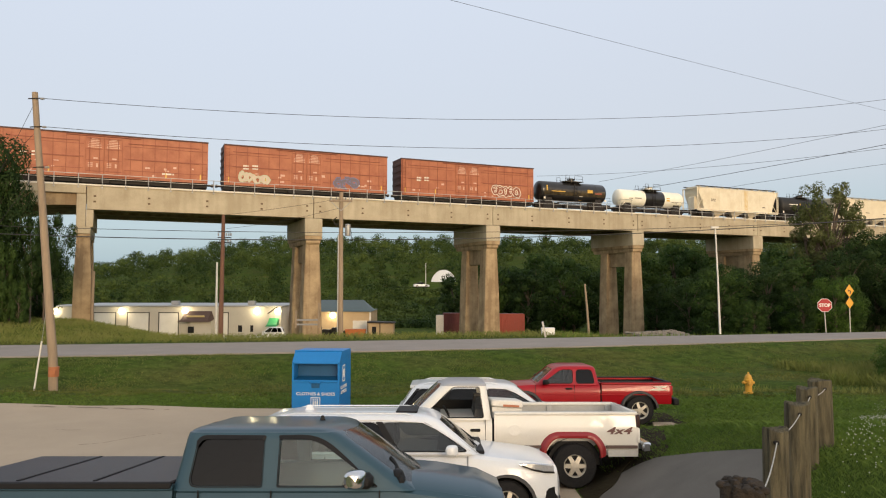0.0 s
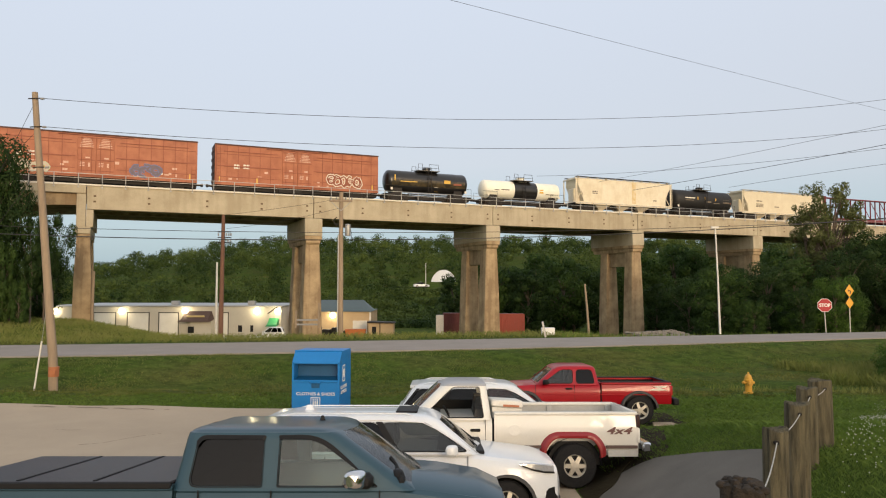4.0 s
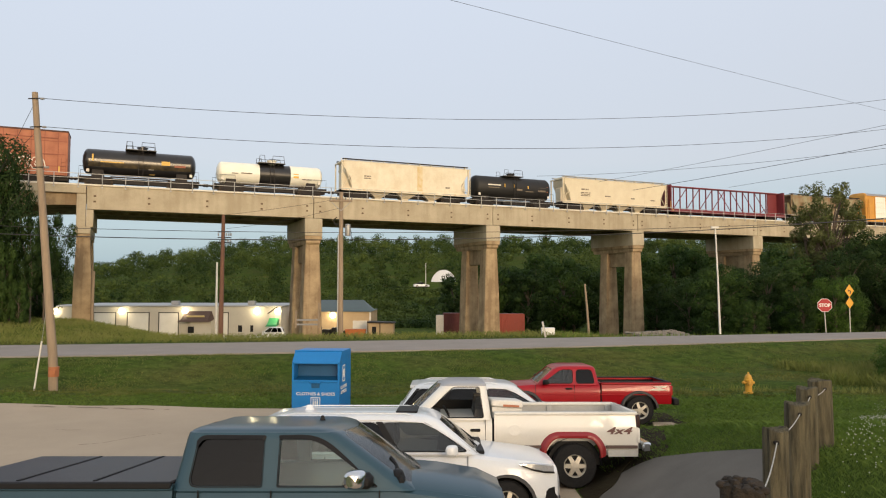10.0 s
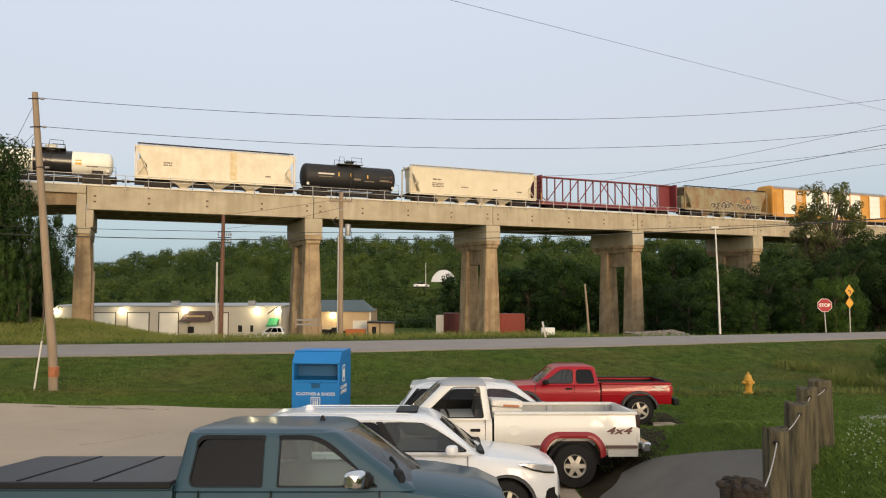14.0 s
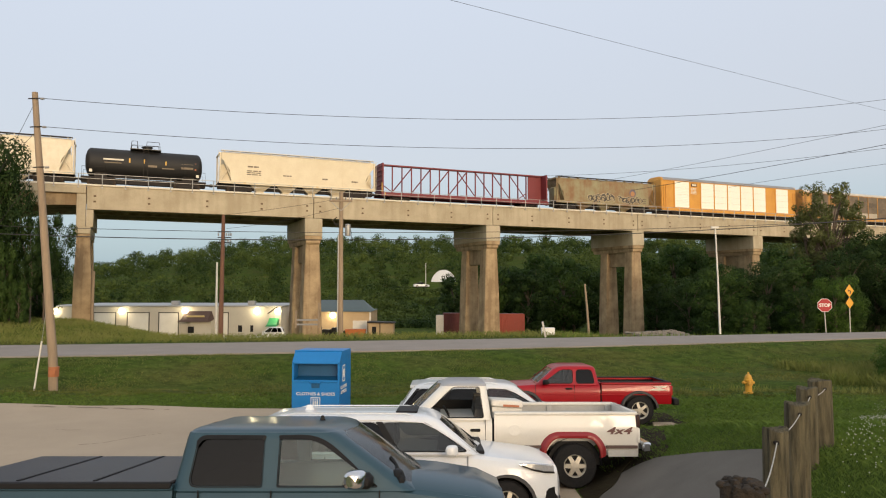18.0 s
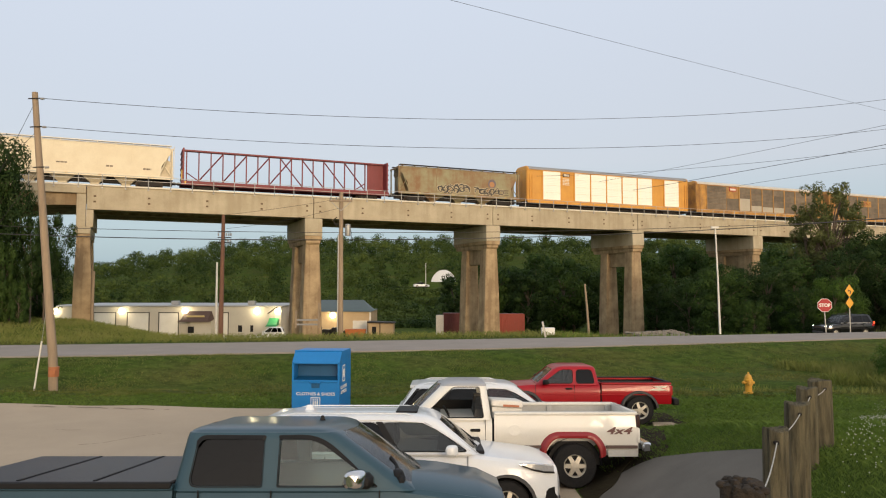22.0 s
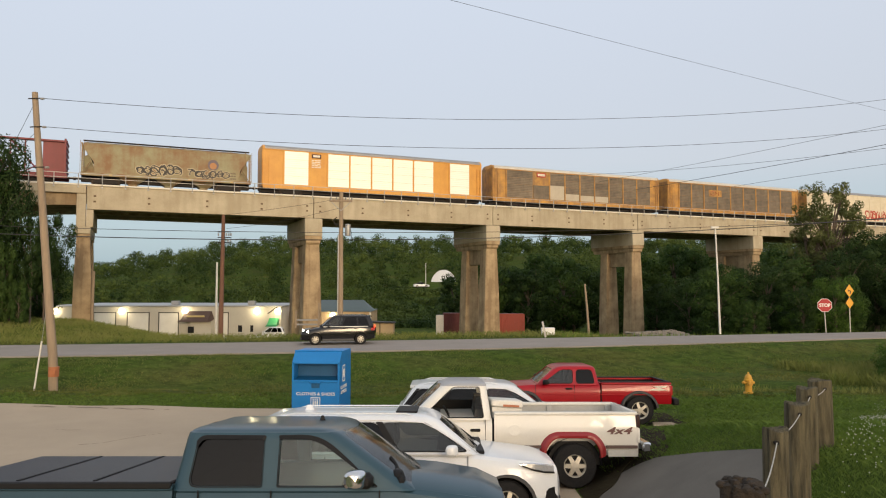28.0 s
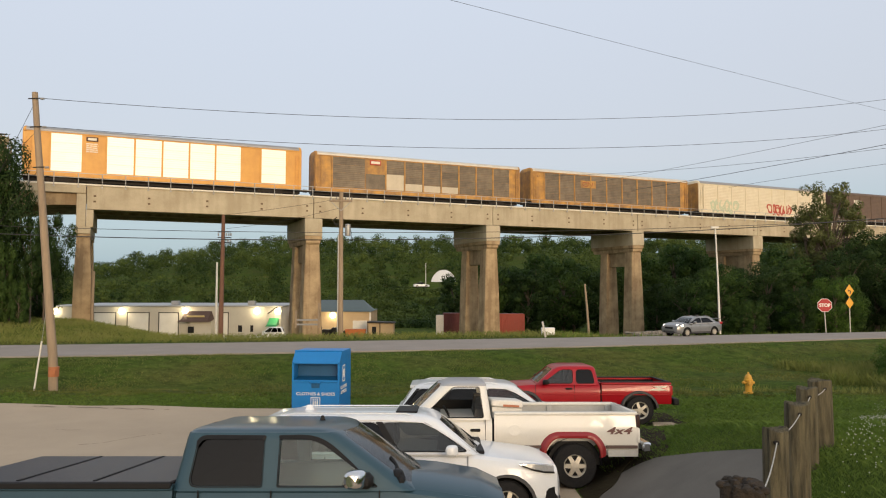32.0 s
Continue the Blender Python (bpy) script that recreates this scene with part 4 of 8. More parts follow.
hopper(80.9, 97.6, "cream covered hopper stained with rust runs", CREAM, CREAM, 4.72, 3, (-4.0, 0.6, 4.5), [(-5.6, 2.9, 0.9, 0.5, 2), (5.0, 2.1, 0.6, 0.3, 1)])
part("rust_run", Geo().box(1.2, 1.9, -HALF + 0.022, -HALF + 0.04, 1.4, 4.4), paint("rust_stain", (0.62, 0.45, 0.20), (0.74, 0.64, 0.44), 0.6, mix=0.9, scale=1.5), CARS[-1][0], "ochre rust stain")
hopper(111.6, 129.5, "clean pale cream covered hopper with lettering", CREAM2, CREAM2, 4.6, 4, (4.9,), [(-5.9, 3.1, 1.2, 0.3, 1), (-6.0, 2.6, 1.6, 0.6, 3), (-2.0, 2.3, 1.0, 0.25, 1), (2.5, 2.2, 0.7, 0.3, 1), (6.0, 2.1, 0.8, 0.3, 1)])
hopper(155.0, 171.8, "rust-streaked olive covered hopper covered in graffiti", RUSTY, RUSTY, 4.55, 3, (-3.4, 2.8), [(6.2, 2.2, 0.6, 0.9, 3)], [(11, -3.3, 1.95, 4.4, 0.95, 6, INK_TAN, INK_BLACK), (12, 1.9, 1.85, 4.2, 0.8, 6, INK_TAN, INK_BLACK)])
em = part("patch", Geo().cyl((4.4, -HALF + 0.022, 2.9), (4.4, -HALF + 0.06, 2.9), 0.58, n=20), INK_SLATE, CARS[-1][0], "faded dark ring")
part("patch_centre", Geo().cyl((4.4, -HALF + 0.014, 2.8), (4.4, -HALF + 0.06, 2.8), 0.36, n=18), INK_ORANGE, em, "faded orange round emblem")


def centerbeam(u0, u1):
    car, L = railcar("centerbeam_flatcar", u0, u1, "empty maroon centerbeam flatcar with an open truss", 2.6)
    h = L / 2
    top, low = 4.62, 1.05
    part("deck", Geo().box(-h, h, -1.4, 1.4, 0.85, 1.02, 0.02), MAROON, car)
    part("side_sill", Geo().box(-h, h, -1.48, -1.38, 0.62, 1.05, 0.01).box(-h, h, 1.38, 1.48, 0.62, 1.05, 0.01), MAROON, car)
    for s in (-1, 1):
        part("bulkhead", Geo().box(s * (h - 0.12), s * (h - 0.3), -1.42, 1.42, 1.0, top, 0.02), MAROON, car, "corrugated end bulkhead")
        g = Geo()
        for i in range(6):
            z = 1.4 + i * 0.58
            g.box(s * (h - 0.04), s * (h - 0.12), -1.4, 1.4, z - 0.09, z + 0.09, 0.03)
        part("bulkhead_rib", g, MAROON, car)
    part("end_web", Geo().box(h - 0.3, h - 2.3, -0.06, 0.06, low, top), MAROON, car)
    part("top_chord", Geo().box(-h + 0.1, h - 0.1, -0.3, 0.3, top - 0.16, top + 0.02, 0.02), MAROON, car)
    part("lower_chord", Geo().box(-h + 0.3, h - 0.3, -0.2, 0.2, low, low + 0.22, 0.02), MAROON, car)
    n = 16
    xs_ = [-h + 0.62 + (L - 3.2) * i / n for i in range(n + 1)]
    for x in xs_:
        part("upright", Geo().box(x - 0.06, x + 0.06, -0.09, 0.09, low + 0.2, top - 0.14, 0.01), MAROON, car)
    for a, b, up in ((1, 3, 1), (3, 5, 1), (5, 7, 1), (7, 9, 1), (8, 10, 0), (10, 12, 0), (12, 14, 0), (14, 16, 0)):
        za, zb = (low + 0.25, top - 0.2) if up else (top - 0.2, low + 0.25)
        part("diagonal", Geo().tube([(xs_[a], 0, za), (xs_[b], 0, zb)], 0.075, 4), MAROON, car)
    for a, b in ((xs_[0], xs_[1]), (xs_[16], xs_[15])):
        part("foot_brace", Geo().tube([(a, 0, low + 1.1), (b, 0, low + 0.25)], 0.06, 4), MAROON, car)
    part("reflector", Geo().box(-h + 0.35, -h + 0.5, -1.49, -1.47, 0.7, 1.0), INK_YELLOW, car)
    part("stripe", Geo().box(-h + 0.02, -h + 0.1, -1.46, -1.43, 1.1, 2.2), INK_YELLOW, car)
    return car


centerbeam(130.3, 153.8)


def autorack(u0, u1, label, body_m, roof_m, panels, top=5.72, board=None):
    """A tall auto carrier: end doors, posts, perforated side panels, corrugated roof. panels: (x0, x1, material)."""
    car, L = railcar("autorack", u0, u1, label, 3.4)
    h, y = L / 2, HALF
    part("flat_deck", Geo().box(-h, h, -1.3, 1.3, 0.72, 1.02, 0.02).box(-h, h, -0.6, 0.6, 0.42, 0.74), STEEL_DARK, car)
    part("side_sill", Geo().box(-h + 0.1, h - 0.1, -y - 0.02, -y + 0.1, 0.78, 1.22, 0.015).box(-h + 0.1, h - 0.1, y - 0.1, y + 0.02, 0.78, 1.22, 0.015), body_m, car)
    part("body", Geo().box(-h + 0.06, h - 0.06, -y + 0.05, y - 0.05, 1.0, top - 0.5, 0.02), body_m, car)
    prof = [(-y, top - 0.5), (-y + 0.03, top - 0.32), (-y + 0.28, top - 0.1), (-0.9, top), (0.9, top), (y - 0.28, top - 0.1), (y - 0.03, top - 0.32), (y, top - 0.5)]
    part("roof", Geo().loft([[(x, a, b) for a, b in prof] for x in (-h + 0.25, h - 0.25)]), roof_m, car, "corrugated metal roof")
    for s in (-1, 1):
        part("end_hood", Geo().loft([[(s * x, a * k, b - dz) for a, b in prof] for x, k, dz in ((h - 0.3, 1.006, -0.012), (h - 0.12, 1.0, 0.0), (h - 0.02, 0.95, 0.12))]), body_m, car)
        part("end_door", Geo().box(s * (h - 0.06), s * (h + 0.0), -y + 0.14, -0.02, 1.05, top - 0.45, 0.02).box(s * (h - 0.06), s * h, 0.02, y - 0.14, 1.05, top - 0.45, 0.02), body_m if board is None else board, car, "folded end door")
        ladder(car, s * (h - 0.55), -y - 0.05, 0.9, 4.6, body_m)
    zt = top - 0.62
    for z in (1.24, zt + 0.05):
        part("side_rail", Geo().box(-h + 0.1, h - 0.1, -y - 0.015, -y + 0.06, z - 0.05, z + 0.05, 0.01), body_m, car)
    for a, b, m in panels:
        for r in range(4):
            za, zb = 1.3 + (zt - 1.3) * r / 4, 1.3 + (zt - 1.3) * (r + 1) / 4
            zs_ = [za + 0.008] + [za + (zb - za) * q / 8 for q in range(1, 8)] + [zb - 0.008]
            pn = Geo().loft([[(x, -y + (0.012 if q % 2 else 0.026), z) for q, z in enumerate(zs_)] + [(x, -y + 0.055, z) for z in zs_[::-1]] for x in (a + 0.03, b - 0.03)])
            part("side_panel", pn, m, car, smooth=0)
    for a, b, m in panels:
        part("post", Geo().box(a - 0.09, a + 0.09, -y - 0.05, -y + 0.06, 1.2, zt + 0.06, 0.02), body_m, car)
    return car


def split(a, b, n, m):
    return [(a + (b - a) * i / n, a + (b - a) * (i + 1) / n, m) for i in range(n)]


ar1 = autorack(173.0, 200.6, "bright yellow autorack with zinc side panels coloured white for their gleam", YELLOW, ROOF_GREY, split(-11.4, -8.55, 1, PANEL_BRIGHT) + split(-6.35, 7.05, 5, PANEL_BRIGHT) + split(9.2, 12.0, 1, PANEL_BRIGHT))
part("shield", Geo().box(-8.2, -7.1, -HALF - 0.03, -HALF + 0.05, 4.5, 4.95, 0.02), BOX_END, ar1, "small dark emblem plate")
part("shield_text", Geo().box(-8.05, -7.25, -HALF - 0.036, -HALF - 0.028, 4.6, 4.85), INK_WHITE, ar1)
part("lettering", bars(Geo(), -8.2, 4.3, 1.1, 1.0, 5, -HALF + 0.048, random.Random(4)), INK_WHITE, ar1)
mix1 = split(-11.6, -7.6, 1, PANEL_DULL) + split(-5.0, 12.0, 7, PANEL_DULL)
ar2 = autorack(202.1, 229.4, "weathered yellow autorack with dull grey panels and a pale roof", YELLOW_OLD, ROOF_PALE, mix1, 5.5)
for i in range(4):
    part("patch_panel", Geo().box(-4.9 + 2.43 * i, -2.7 + 2.43 * i, -HALF - 0.004, -HALF + 0.05, 1.32, (3.2, 2.2, 2.1, 2.1)[i]), PANEL_NEW, ar2, "pale replacement panel")
part("patch_panel", Geo().box(-7.5, -5.1, -HALF + 0.0, -HALF + 0.05, 1.32, 3.1), PANEL_DULL, ar2)
part("shield", Geo().box(-7.0, -5.6, -HALF - 0.03, -HALF + 0.05, 4.2, 4.8, 0.02), INK_RED, ar2, "small red, white and blue emblem")
part("shield_text", Geo().box(-6.85, -5.75, -HALF - 0.036, -HALF - 0.028, 4.35, 4.65), INK_WHITE, ar2)
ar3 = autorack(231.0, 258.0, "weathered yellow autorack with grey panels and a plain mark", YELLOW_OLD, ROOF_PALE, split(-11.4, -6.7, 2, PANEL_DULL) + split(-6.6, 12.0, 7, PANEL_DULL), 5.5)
part("mark_board", Geo().box(-5.6, -3.1, -HALF - 0.012, -HALF + 0.05, 3.2, 4.2), YELLOW_OLD, ar3)
g = Geo()
g.tube([(-4.45, -HALF - 0.02, 3.95), (-5.15, -HALF - 0.02, 3.95), (-5.3, -HALF - 0.02, 3.7), (-5.15, -HALF - 0.02, 3.45), (-4.45, -HALF - 0.02, 3.45), (-4.35, -HALF - 0.02, 3.95), (-3.75, -HALF - 0.02, 3.45), (-3.65, -HALF - 0.02, 3.95)], 0.06, 4)
part("mark", g, BOX_RED, ar3, "rust-red flowing line mark")
ar4 = autorack(260.0, 287.6, "cream autorack with green and red graffiti", PANEL_CREAM, ROOF_GREY, split(-12.8, 12.8, 9, PANEL_CREAM), 5.6, YELLOW_OLD)
part("graffiti", scrawl(21, -11.5, 1.9, 5.5, 1.6, 6, -HALF - 0.02), INK_GREEN, ar4, smooth=0)
part("graffiti", scrawl(22, 0.5, 1.9, 5.0, 1.4, 6, -HALF - 0.02), INK_RED, ar4, smooth=0)
ar5 = autorack(289.3, 316.7, "dull brown autorack with a small emblem", BROWN, BROWN, split(-12.6, 12.6, 9, BROWN), 5.6)
part("shield", Geo().box(-8.6, -6.8, -HALF - 0.03, -HALF + 0.05, 3.4, 4.3, 0.02), INK_WHITE, ar5)


def travelled(t):
    return 5.3871 * t + 0.1717 * t * t / 32 + 0.0294 * t ** 3 / 1024
# ---- vehicles: local x points forward, the empty stands on the ground amidships ----
def car_paint(name, c, c2, rough=0.35, metal=0.0, coat=0.6, spec=0.5, coat_rough=0.06):
    return mat(name, c, c2, rough, metal, scale=1.2, fine=90, bump=0.012, mix=0.35, coat=coat, spec=spec, coat_rough=coat_rough)


P_BLUE = car_paint("slate_blue_paint", (0.027, 0.066, 0.094), (0.022, 0.054, 0.078), 0.40, 0.12, 0.35, 0.3, 0.12)
P_WHITE = car_paint("white_car_paint", (0.74, 0.77, 0.80), (0.70, 0.72, 0.75))
P_WHITE2 = car_paint("white_suv_paint", (0.72, 0.74, 0.76), (0.67, 0.69, 0.70))
P_CREAM = car_paint("aged_white_paint", (0.77, 0.75, 0.69), (0.69, 0.66, 0.59), 0.35)
# grey of the sky mirrored in the white pickup's roof, put into the paint
P_ROOF_SKY = car_paint("grey_faded_roof", (0.40, 0.40, 0.41), (0.33, 0.33, 0.34), 0.5, 0.2, 0.2)
P_RED = car_paint("red_car_paint", (0.34, 0.004, 0.012), (0.29, 0.004, 0.010), 0.4, 0.0, 0.35, 0.25)
P_REDTRIM = car_paint("red_flare_paint", (0.27, 0.014, 0.018), (0.20, 0.012, 0.014), 0.35, 0.0, 0.2)
P_DARK = car_paint("black_car_paint", (0.005, 0.005, 0.006), (0.007, 0.007, 0.008), 0.16, 0.0, 0.5, 0.4)
P_SILVER = car_paint("silver_car_paint", (0.26, 0.265, 0.27), (0.22, 0.225, 0.23), 0.35, 0.5)
GLASS_DARK = glass("tinted_glass", (0.15, 0.15, 0.155), 1.42)
GLASS_GREY = glass("grey_glass", (0.48, 0.50, 0.49), 1.65)
GLASS_FRONT = glass("windscreen_glass", (0.56, 0.63, 0.62), 1.53, 0.12)
TAN_SLAB = mat("tan_seat_cloth", (0.62, 0.56, 0.43), (0.55, 0.49, 0.37), 0.9, scale=6, fine=120, bump=0.2)
SMOKED = mat("smoked_lens", (0.035, 0.008, 0.008), (0.02, 0.01, 0.01), 0.2, coat=0.5, bump=0.0)
GLASS_CLEAR = glass("car_glass", (0.86, 0.93, 0.90), 1.65)
CHROME = mat("chrome", (0.75, 0.75, 0.76), (0.6, 0.6, 0.62), 0.12, 1.0, bump=0.0)
ALLOY = mat("alloy_wheel", (0.55, 0.51, 0.43), (0.45, 0.41, 0.34), 0.4, 0.25, bump=0.03)
TRIM = mat("grey_trim", (0.055, 0.055, 0.058), (0.04, 0.04, 0.04), 0.6)
TRIM_RED = mat("tail_lamp", (0.42, 0.015, 0.02), (0.30, 0.01, 0.015), 0.2, coat=0.8, bump=0.0)
LAMP_CLEAR = mat("lamp_lens", (0.55, 0.56, 0.58), (0.3, 0.31, 0.33), 0.12, 0.4, coat=0.8, scale=14, bump=0.0)
DASH = mat("dashboard_plastic", (0.20, 0.19, 0.17), (0.16, 0.15, 0.135), 0.8, scale=8, fine=90, bump=0.1)
TRIM_SILVER = mat("satin_trim", (0.80, 0.80, 0.80), (0.70, 0.70, 0.70), 0.35, 0.4, bump=0.0)
VINYL = mat("black_vinyl_cover", (0.026, 0.026, 0.032), (0.04, 0.04, 0.048), 0.48, scale=3, fine=120, bump=0.1)
SEAT = mat("seat_cloth", (0.085, 0.08, 0.075), (0.06, 0.055, 0.05), 0.9, scale=10, fine=150, bump=0.2)
MAROON_STRIPE = mat("maroon_moulding", (0.10, 0.06, 0.05), (0.07, 0.045, 0.04), 0.6)
BED_IN = mat("scuffed_bed_paint", (0.48, 0.47, 0.44), (0.30, 0.28, 0.25), 0.6, scale=3, bump=0.1)


def cut(ob, cutters):
    """Subtracts the solids from a mesh object for good."""
    me = ob.data
    tool = new("tool", mesh_of("tool", cutters, BLACK, 0))
    tool.parent = ob.parent
    md = ob.modifiers.new("cut", "BOOLEAN")
    md.object, md.operation, md.solver = tool, "DIFFERENCE", "EXACT"
    bpy.context.view_layer.update()
    got = bpy.data.meshes.new_from_object(ob.evaluated_get(bpy.context.evaluated_depsgraph_get()))
    ob.modifiers.clear()
    ob.data = got
    while len(got.materials) > 1:
        got.materials.pop()
    got.polygons.foreach_set("material_index", [0] * len(got.polygons))
    got.polygons.foreach_set("use_smooth", [True] * len(got.polygons))
    got.set_sharp_from_angle(angle=radians(32))
    bpy.data.objects.remove(tool)
    bpy.data.meshes.remove(me)


def shell(stations):
    """The lower body: rings along x of (x, bottom, top, half width, crown)."""
    rings = []
    for x, zb, zt, hw, cr in stations:
        h = zt - zb
        half = [(0.55 * hw, zb), (0.90 * hw, zb + 0.02), (0.985 * hw, zb + 0.10), (hw, zb + 0.38 * h), (1.0 * hw, zb + 0.62 * h), (0.985 * hw, zb + 0.82 * h), (0.955 * hw, zt - 0.05), (0.90 * hw, zt - 0.005), (0.5 * hw, zt + 0.75 * cr), (0.0, zt + cr)]
        rings.append([(x, y, z) for y, z in half] + [(x, -y, z) for y, z in half[-2::-1]])
    return Geo().loft(rings)


def road_wheel(car, x, y, r, w, rim_mat, spokes, keep=None, k_rim=1.0):
    """Tyre and rim under one wheel part; y is the outer face, signed."""
    s = 1 if y > 0 else -1
    hub = new("wheel")
    hub.parent = car
    hub.matrix_basis = pose(x, y - s * w / 2, r)
    q_ = r * k_rim
    ty = [(0.60 * q_, -w / 2), (0.80 * r, -w / 2), (0.93 * r, -w / 2 + 0.008), (0.985 * r, -w / 2 + 0.035), (r, -w / 4), (r, w / 4), (0.985 * r, w / 2 - 0.035), (0.93 * r, w / 2 - 0.008), (0.80 * r, w / 2), (0.60 * q_, w / 2)]
    turn = Matrix.Rotation(radians(-90 * s), 4, "X")
    g = Geo().lathe(ty, 32, turn, False)
    for i in range(36):
        a = 2 * math.pi * i / 36
        for q in (-1, 1):
            k = len(g.v)
            g.box(0.985 * r, 1.008 * r, -0.016, 0.016, q * 0.22 * w - 0.03, q * 0.22 * w + 0.03)
            g.moved(turn @ Matrix.Rotation(a + 0.06 * q, 4, "Z"), k)
    part("tyre", g, RUBBER, hub)
    rg = Geo().lathe([(0.61 * q_, -0.04), (0.63 * q_, w / 2 - 0.012), (0.60 * q_, w / 2 + 0.004), (0.54 * q_, w / 2 - 0.02), (0.52 * q_, 0.0), (0.05, 0.01)], 28, turn)
    for i in range(spokes):
        k = len(rg.v)
        rg.loft([[(a, -b, z), (a, b, z), (a, b, z + 0.035), (a, -b, z + 0.035)] for a, b, z in ((0.06, 0.10 * r, w / 2 - 0.03), (0.56 * q_, 0.085 * r, w / 2 - 0.045))])
        rg.moved(turn @ Matrix.Rotation(2 * math.pi * i / spokes, 4, "Z"), k)
    part("rim", rg, rim_mat, hub)
    part("hub_cap", Geo().lathe([(0.001, w / 2 + 0.012), (0.16 * r, w / 2 + 0.01), (0.19 * r, w / 2 - 0.01), (0.19 * r, 0.0)], 14, turn), rim_mat, hub)
    dk = Geo().cyl((0, 0, w / 2 - 0.07), (0, 0, w / 2 - 0.062), 0.53 * r, n=20)
    part("brake", dk.moved(turn), BLACK, hub)
    if keep is not None:
        keep.append(hub)
    return hub


def well(car, x, r, hw, zc, inner=0.42):
    for s in (-1, 1):
        rings = []
        for y in (hw - inner, hw - 0.012):
            rings.append([(x + r * math.cos(a), s * y, max(zc + r * math.sin(a), 0.28)) for a in [math.pi * i / 14 for i in range(15)]])
        g = Geo().loft(rings, closed=False, caps=False)
        g.add([(x + r * math.cos(math.pi * i / 14), s * (hw - inner), max(zc + r * math.sin(math.pi * i / 14), 0.28)) for i in range(15)], [list(range(15))])
        part("wheel_liner", g, BLACK, car)


def pillar(a, b, wa, wb, d=0.06):
    """An upright between two points: wa and wb wide along x at foot and head, d thick across."""
    (xa, ya, za), (xb, yb, zb) = a, b
    s = 1 if ya > 0 else -1
    return Geo().loft([[(x - w / 2, y, z), (x + w / 2, y, z), (x + w / 2 * 0.8, y - s * d, z), (x - w / 2 * 0.8, y - s * d, z)] for x, y, z, w in ((xa, ya, za, wa), (xb, yb, zb, wb))])


def rounded(pts, r, n=4):
    """A polygon (x, z) with its corners rounded."""
    out = []
    k = len(pts)
    for i in range(k):
        p, a, b = Vector(pts[i]), Vector(pts[i - 1]), Vector(pts[(i + 1) % k])
        da, db = (a - p), (b - p)
        ra = min(r[i] if isinstance(r, tuple) else r, 0.45 * da.length, 0.45 * db.length)
        p0, p1 = p + da.normalized() * ra, p + db.normalized() * ra
        for q in range(n + 1):
            t = q / n
            out.append(tuple(p0 * (1 - t) ** 2 + p * 2 * t * (1 - t) + p1 * t * t))
    return out


def cab_solid(p, inset, lo=0, crisp=False):
    """The cab as rounded rings stacked from belt to roof."""
    xr, rr, rf, xf, zb, zr, wb, wr = p
    rings = []
    levels = [(0.0, 0.0), (0.3, 0.0), (0.6, 0.0), (0.80, 0.0), (0.875, 0.012), (0.925, 0.035), (0.96, 0.075), (0.985, 0.14), (1.0, 0.26), (1.012, 0.5)]
    if crisp:
        levels = [(0.0, 0.0), (0.3, 0.0), (0.6, 0.0), (0.80, 0.0), (0.86, 0.004), (0.90, 0.010), (0.905, 0.030), (0.925, 0.045), (0.955, 0.11), (0.972, 0.22), (0.980, 0.5)]
    for u, ins in levels[lo:]:
        z = zb + (zr - zb) * u
        k = min(u, 1.0)
        w = wb + (wr - wb) * k - ins - inset
        a = xr + (rr - xr) * k + ins * (0.45 if crisp else 1.1) + inset
        b = xf + (rf - xf) * k - ins * (0.5 if crisp else 1.3) - inset
        rad = min(0.12, 0.7 * w)
        ring = []
        for cx, cy, a0 in ((b - rad, w - rad, 0), (a + rad, w - rad, 90), (a + rad, -w + rad, 180), (b - rad, -w + rad, 270)):
            for q in range(5):
                t = radians(a0 + 22.5 * q)
                ring.append((cx + rad * math.cos(t), cy + rad * math.sin(t), z))
        bow = (0.20 if crisp else 0.07) * (1 - 0.4 * k)
        mid = len(ring)
        ring = [(x + bow * (1 - (y / w) ** 2) if x > (a + b) / 2 else x, y, zz) for x, y, zz in ring]
        ring.insert(0, (b + bow, 0.0, z))
        rings.append(ring)
    return Geo().loft(rings)


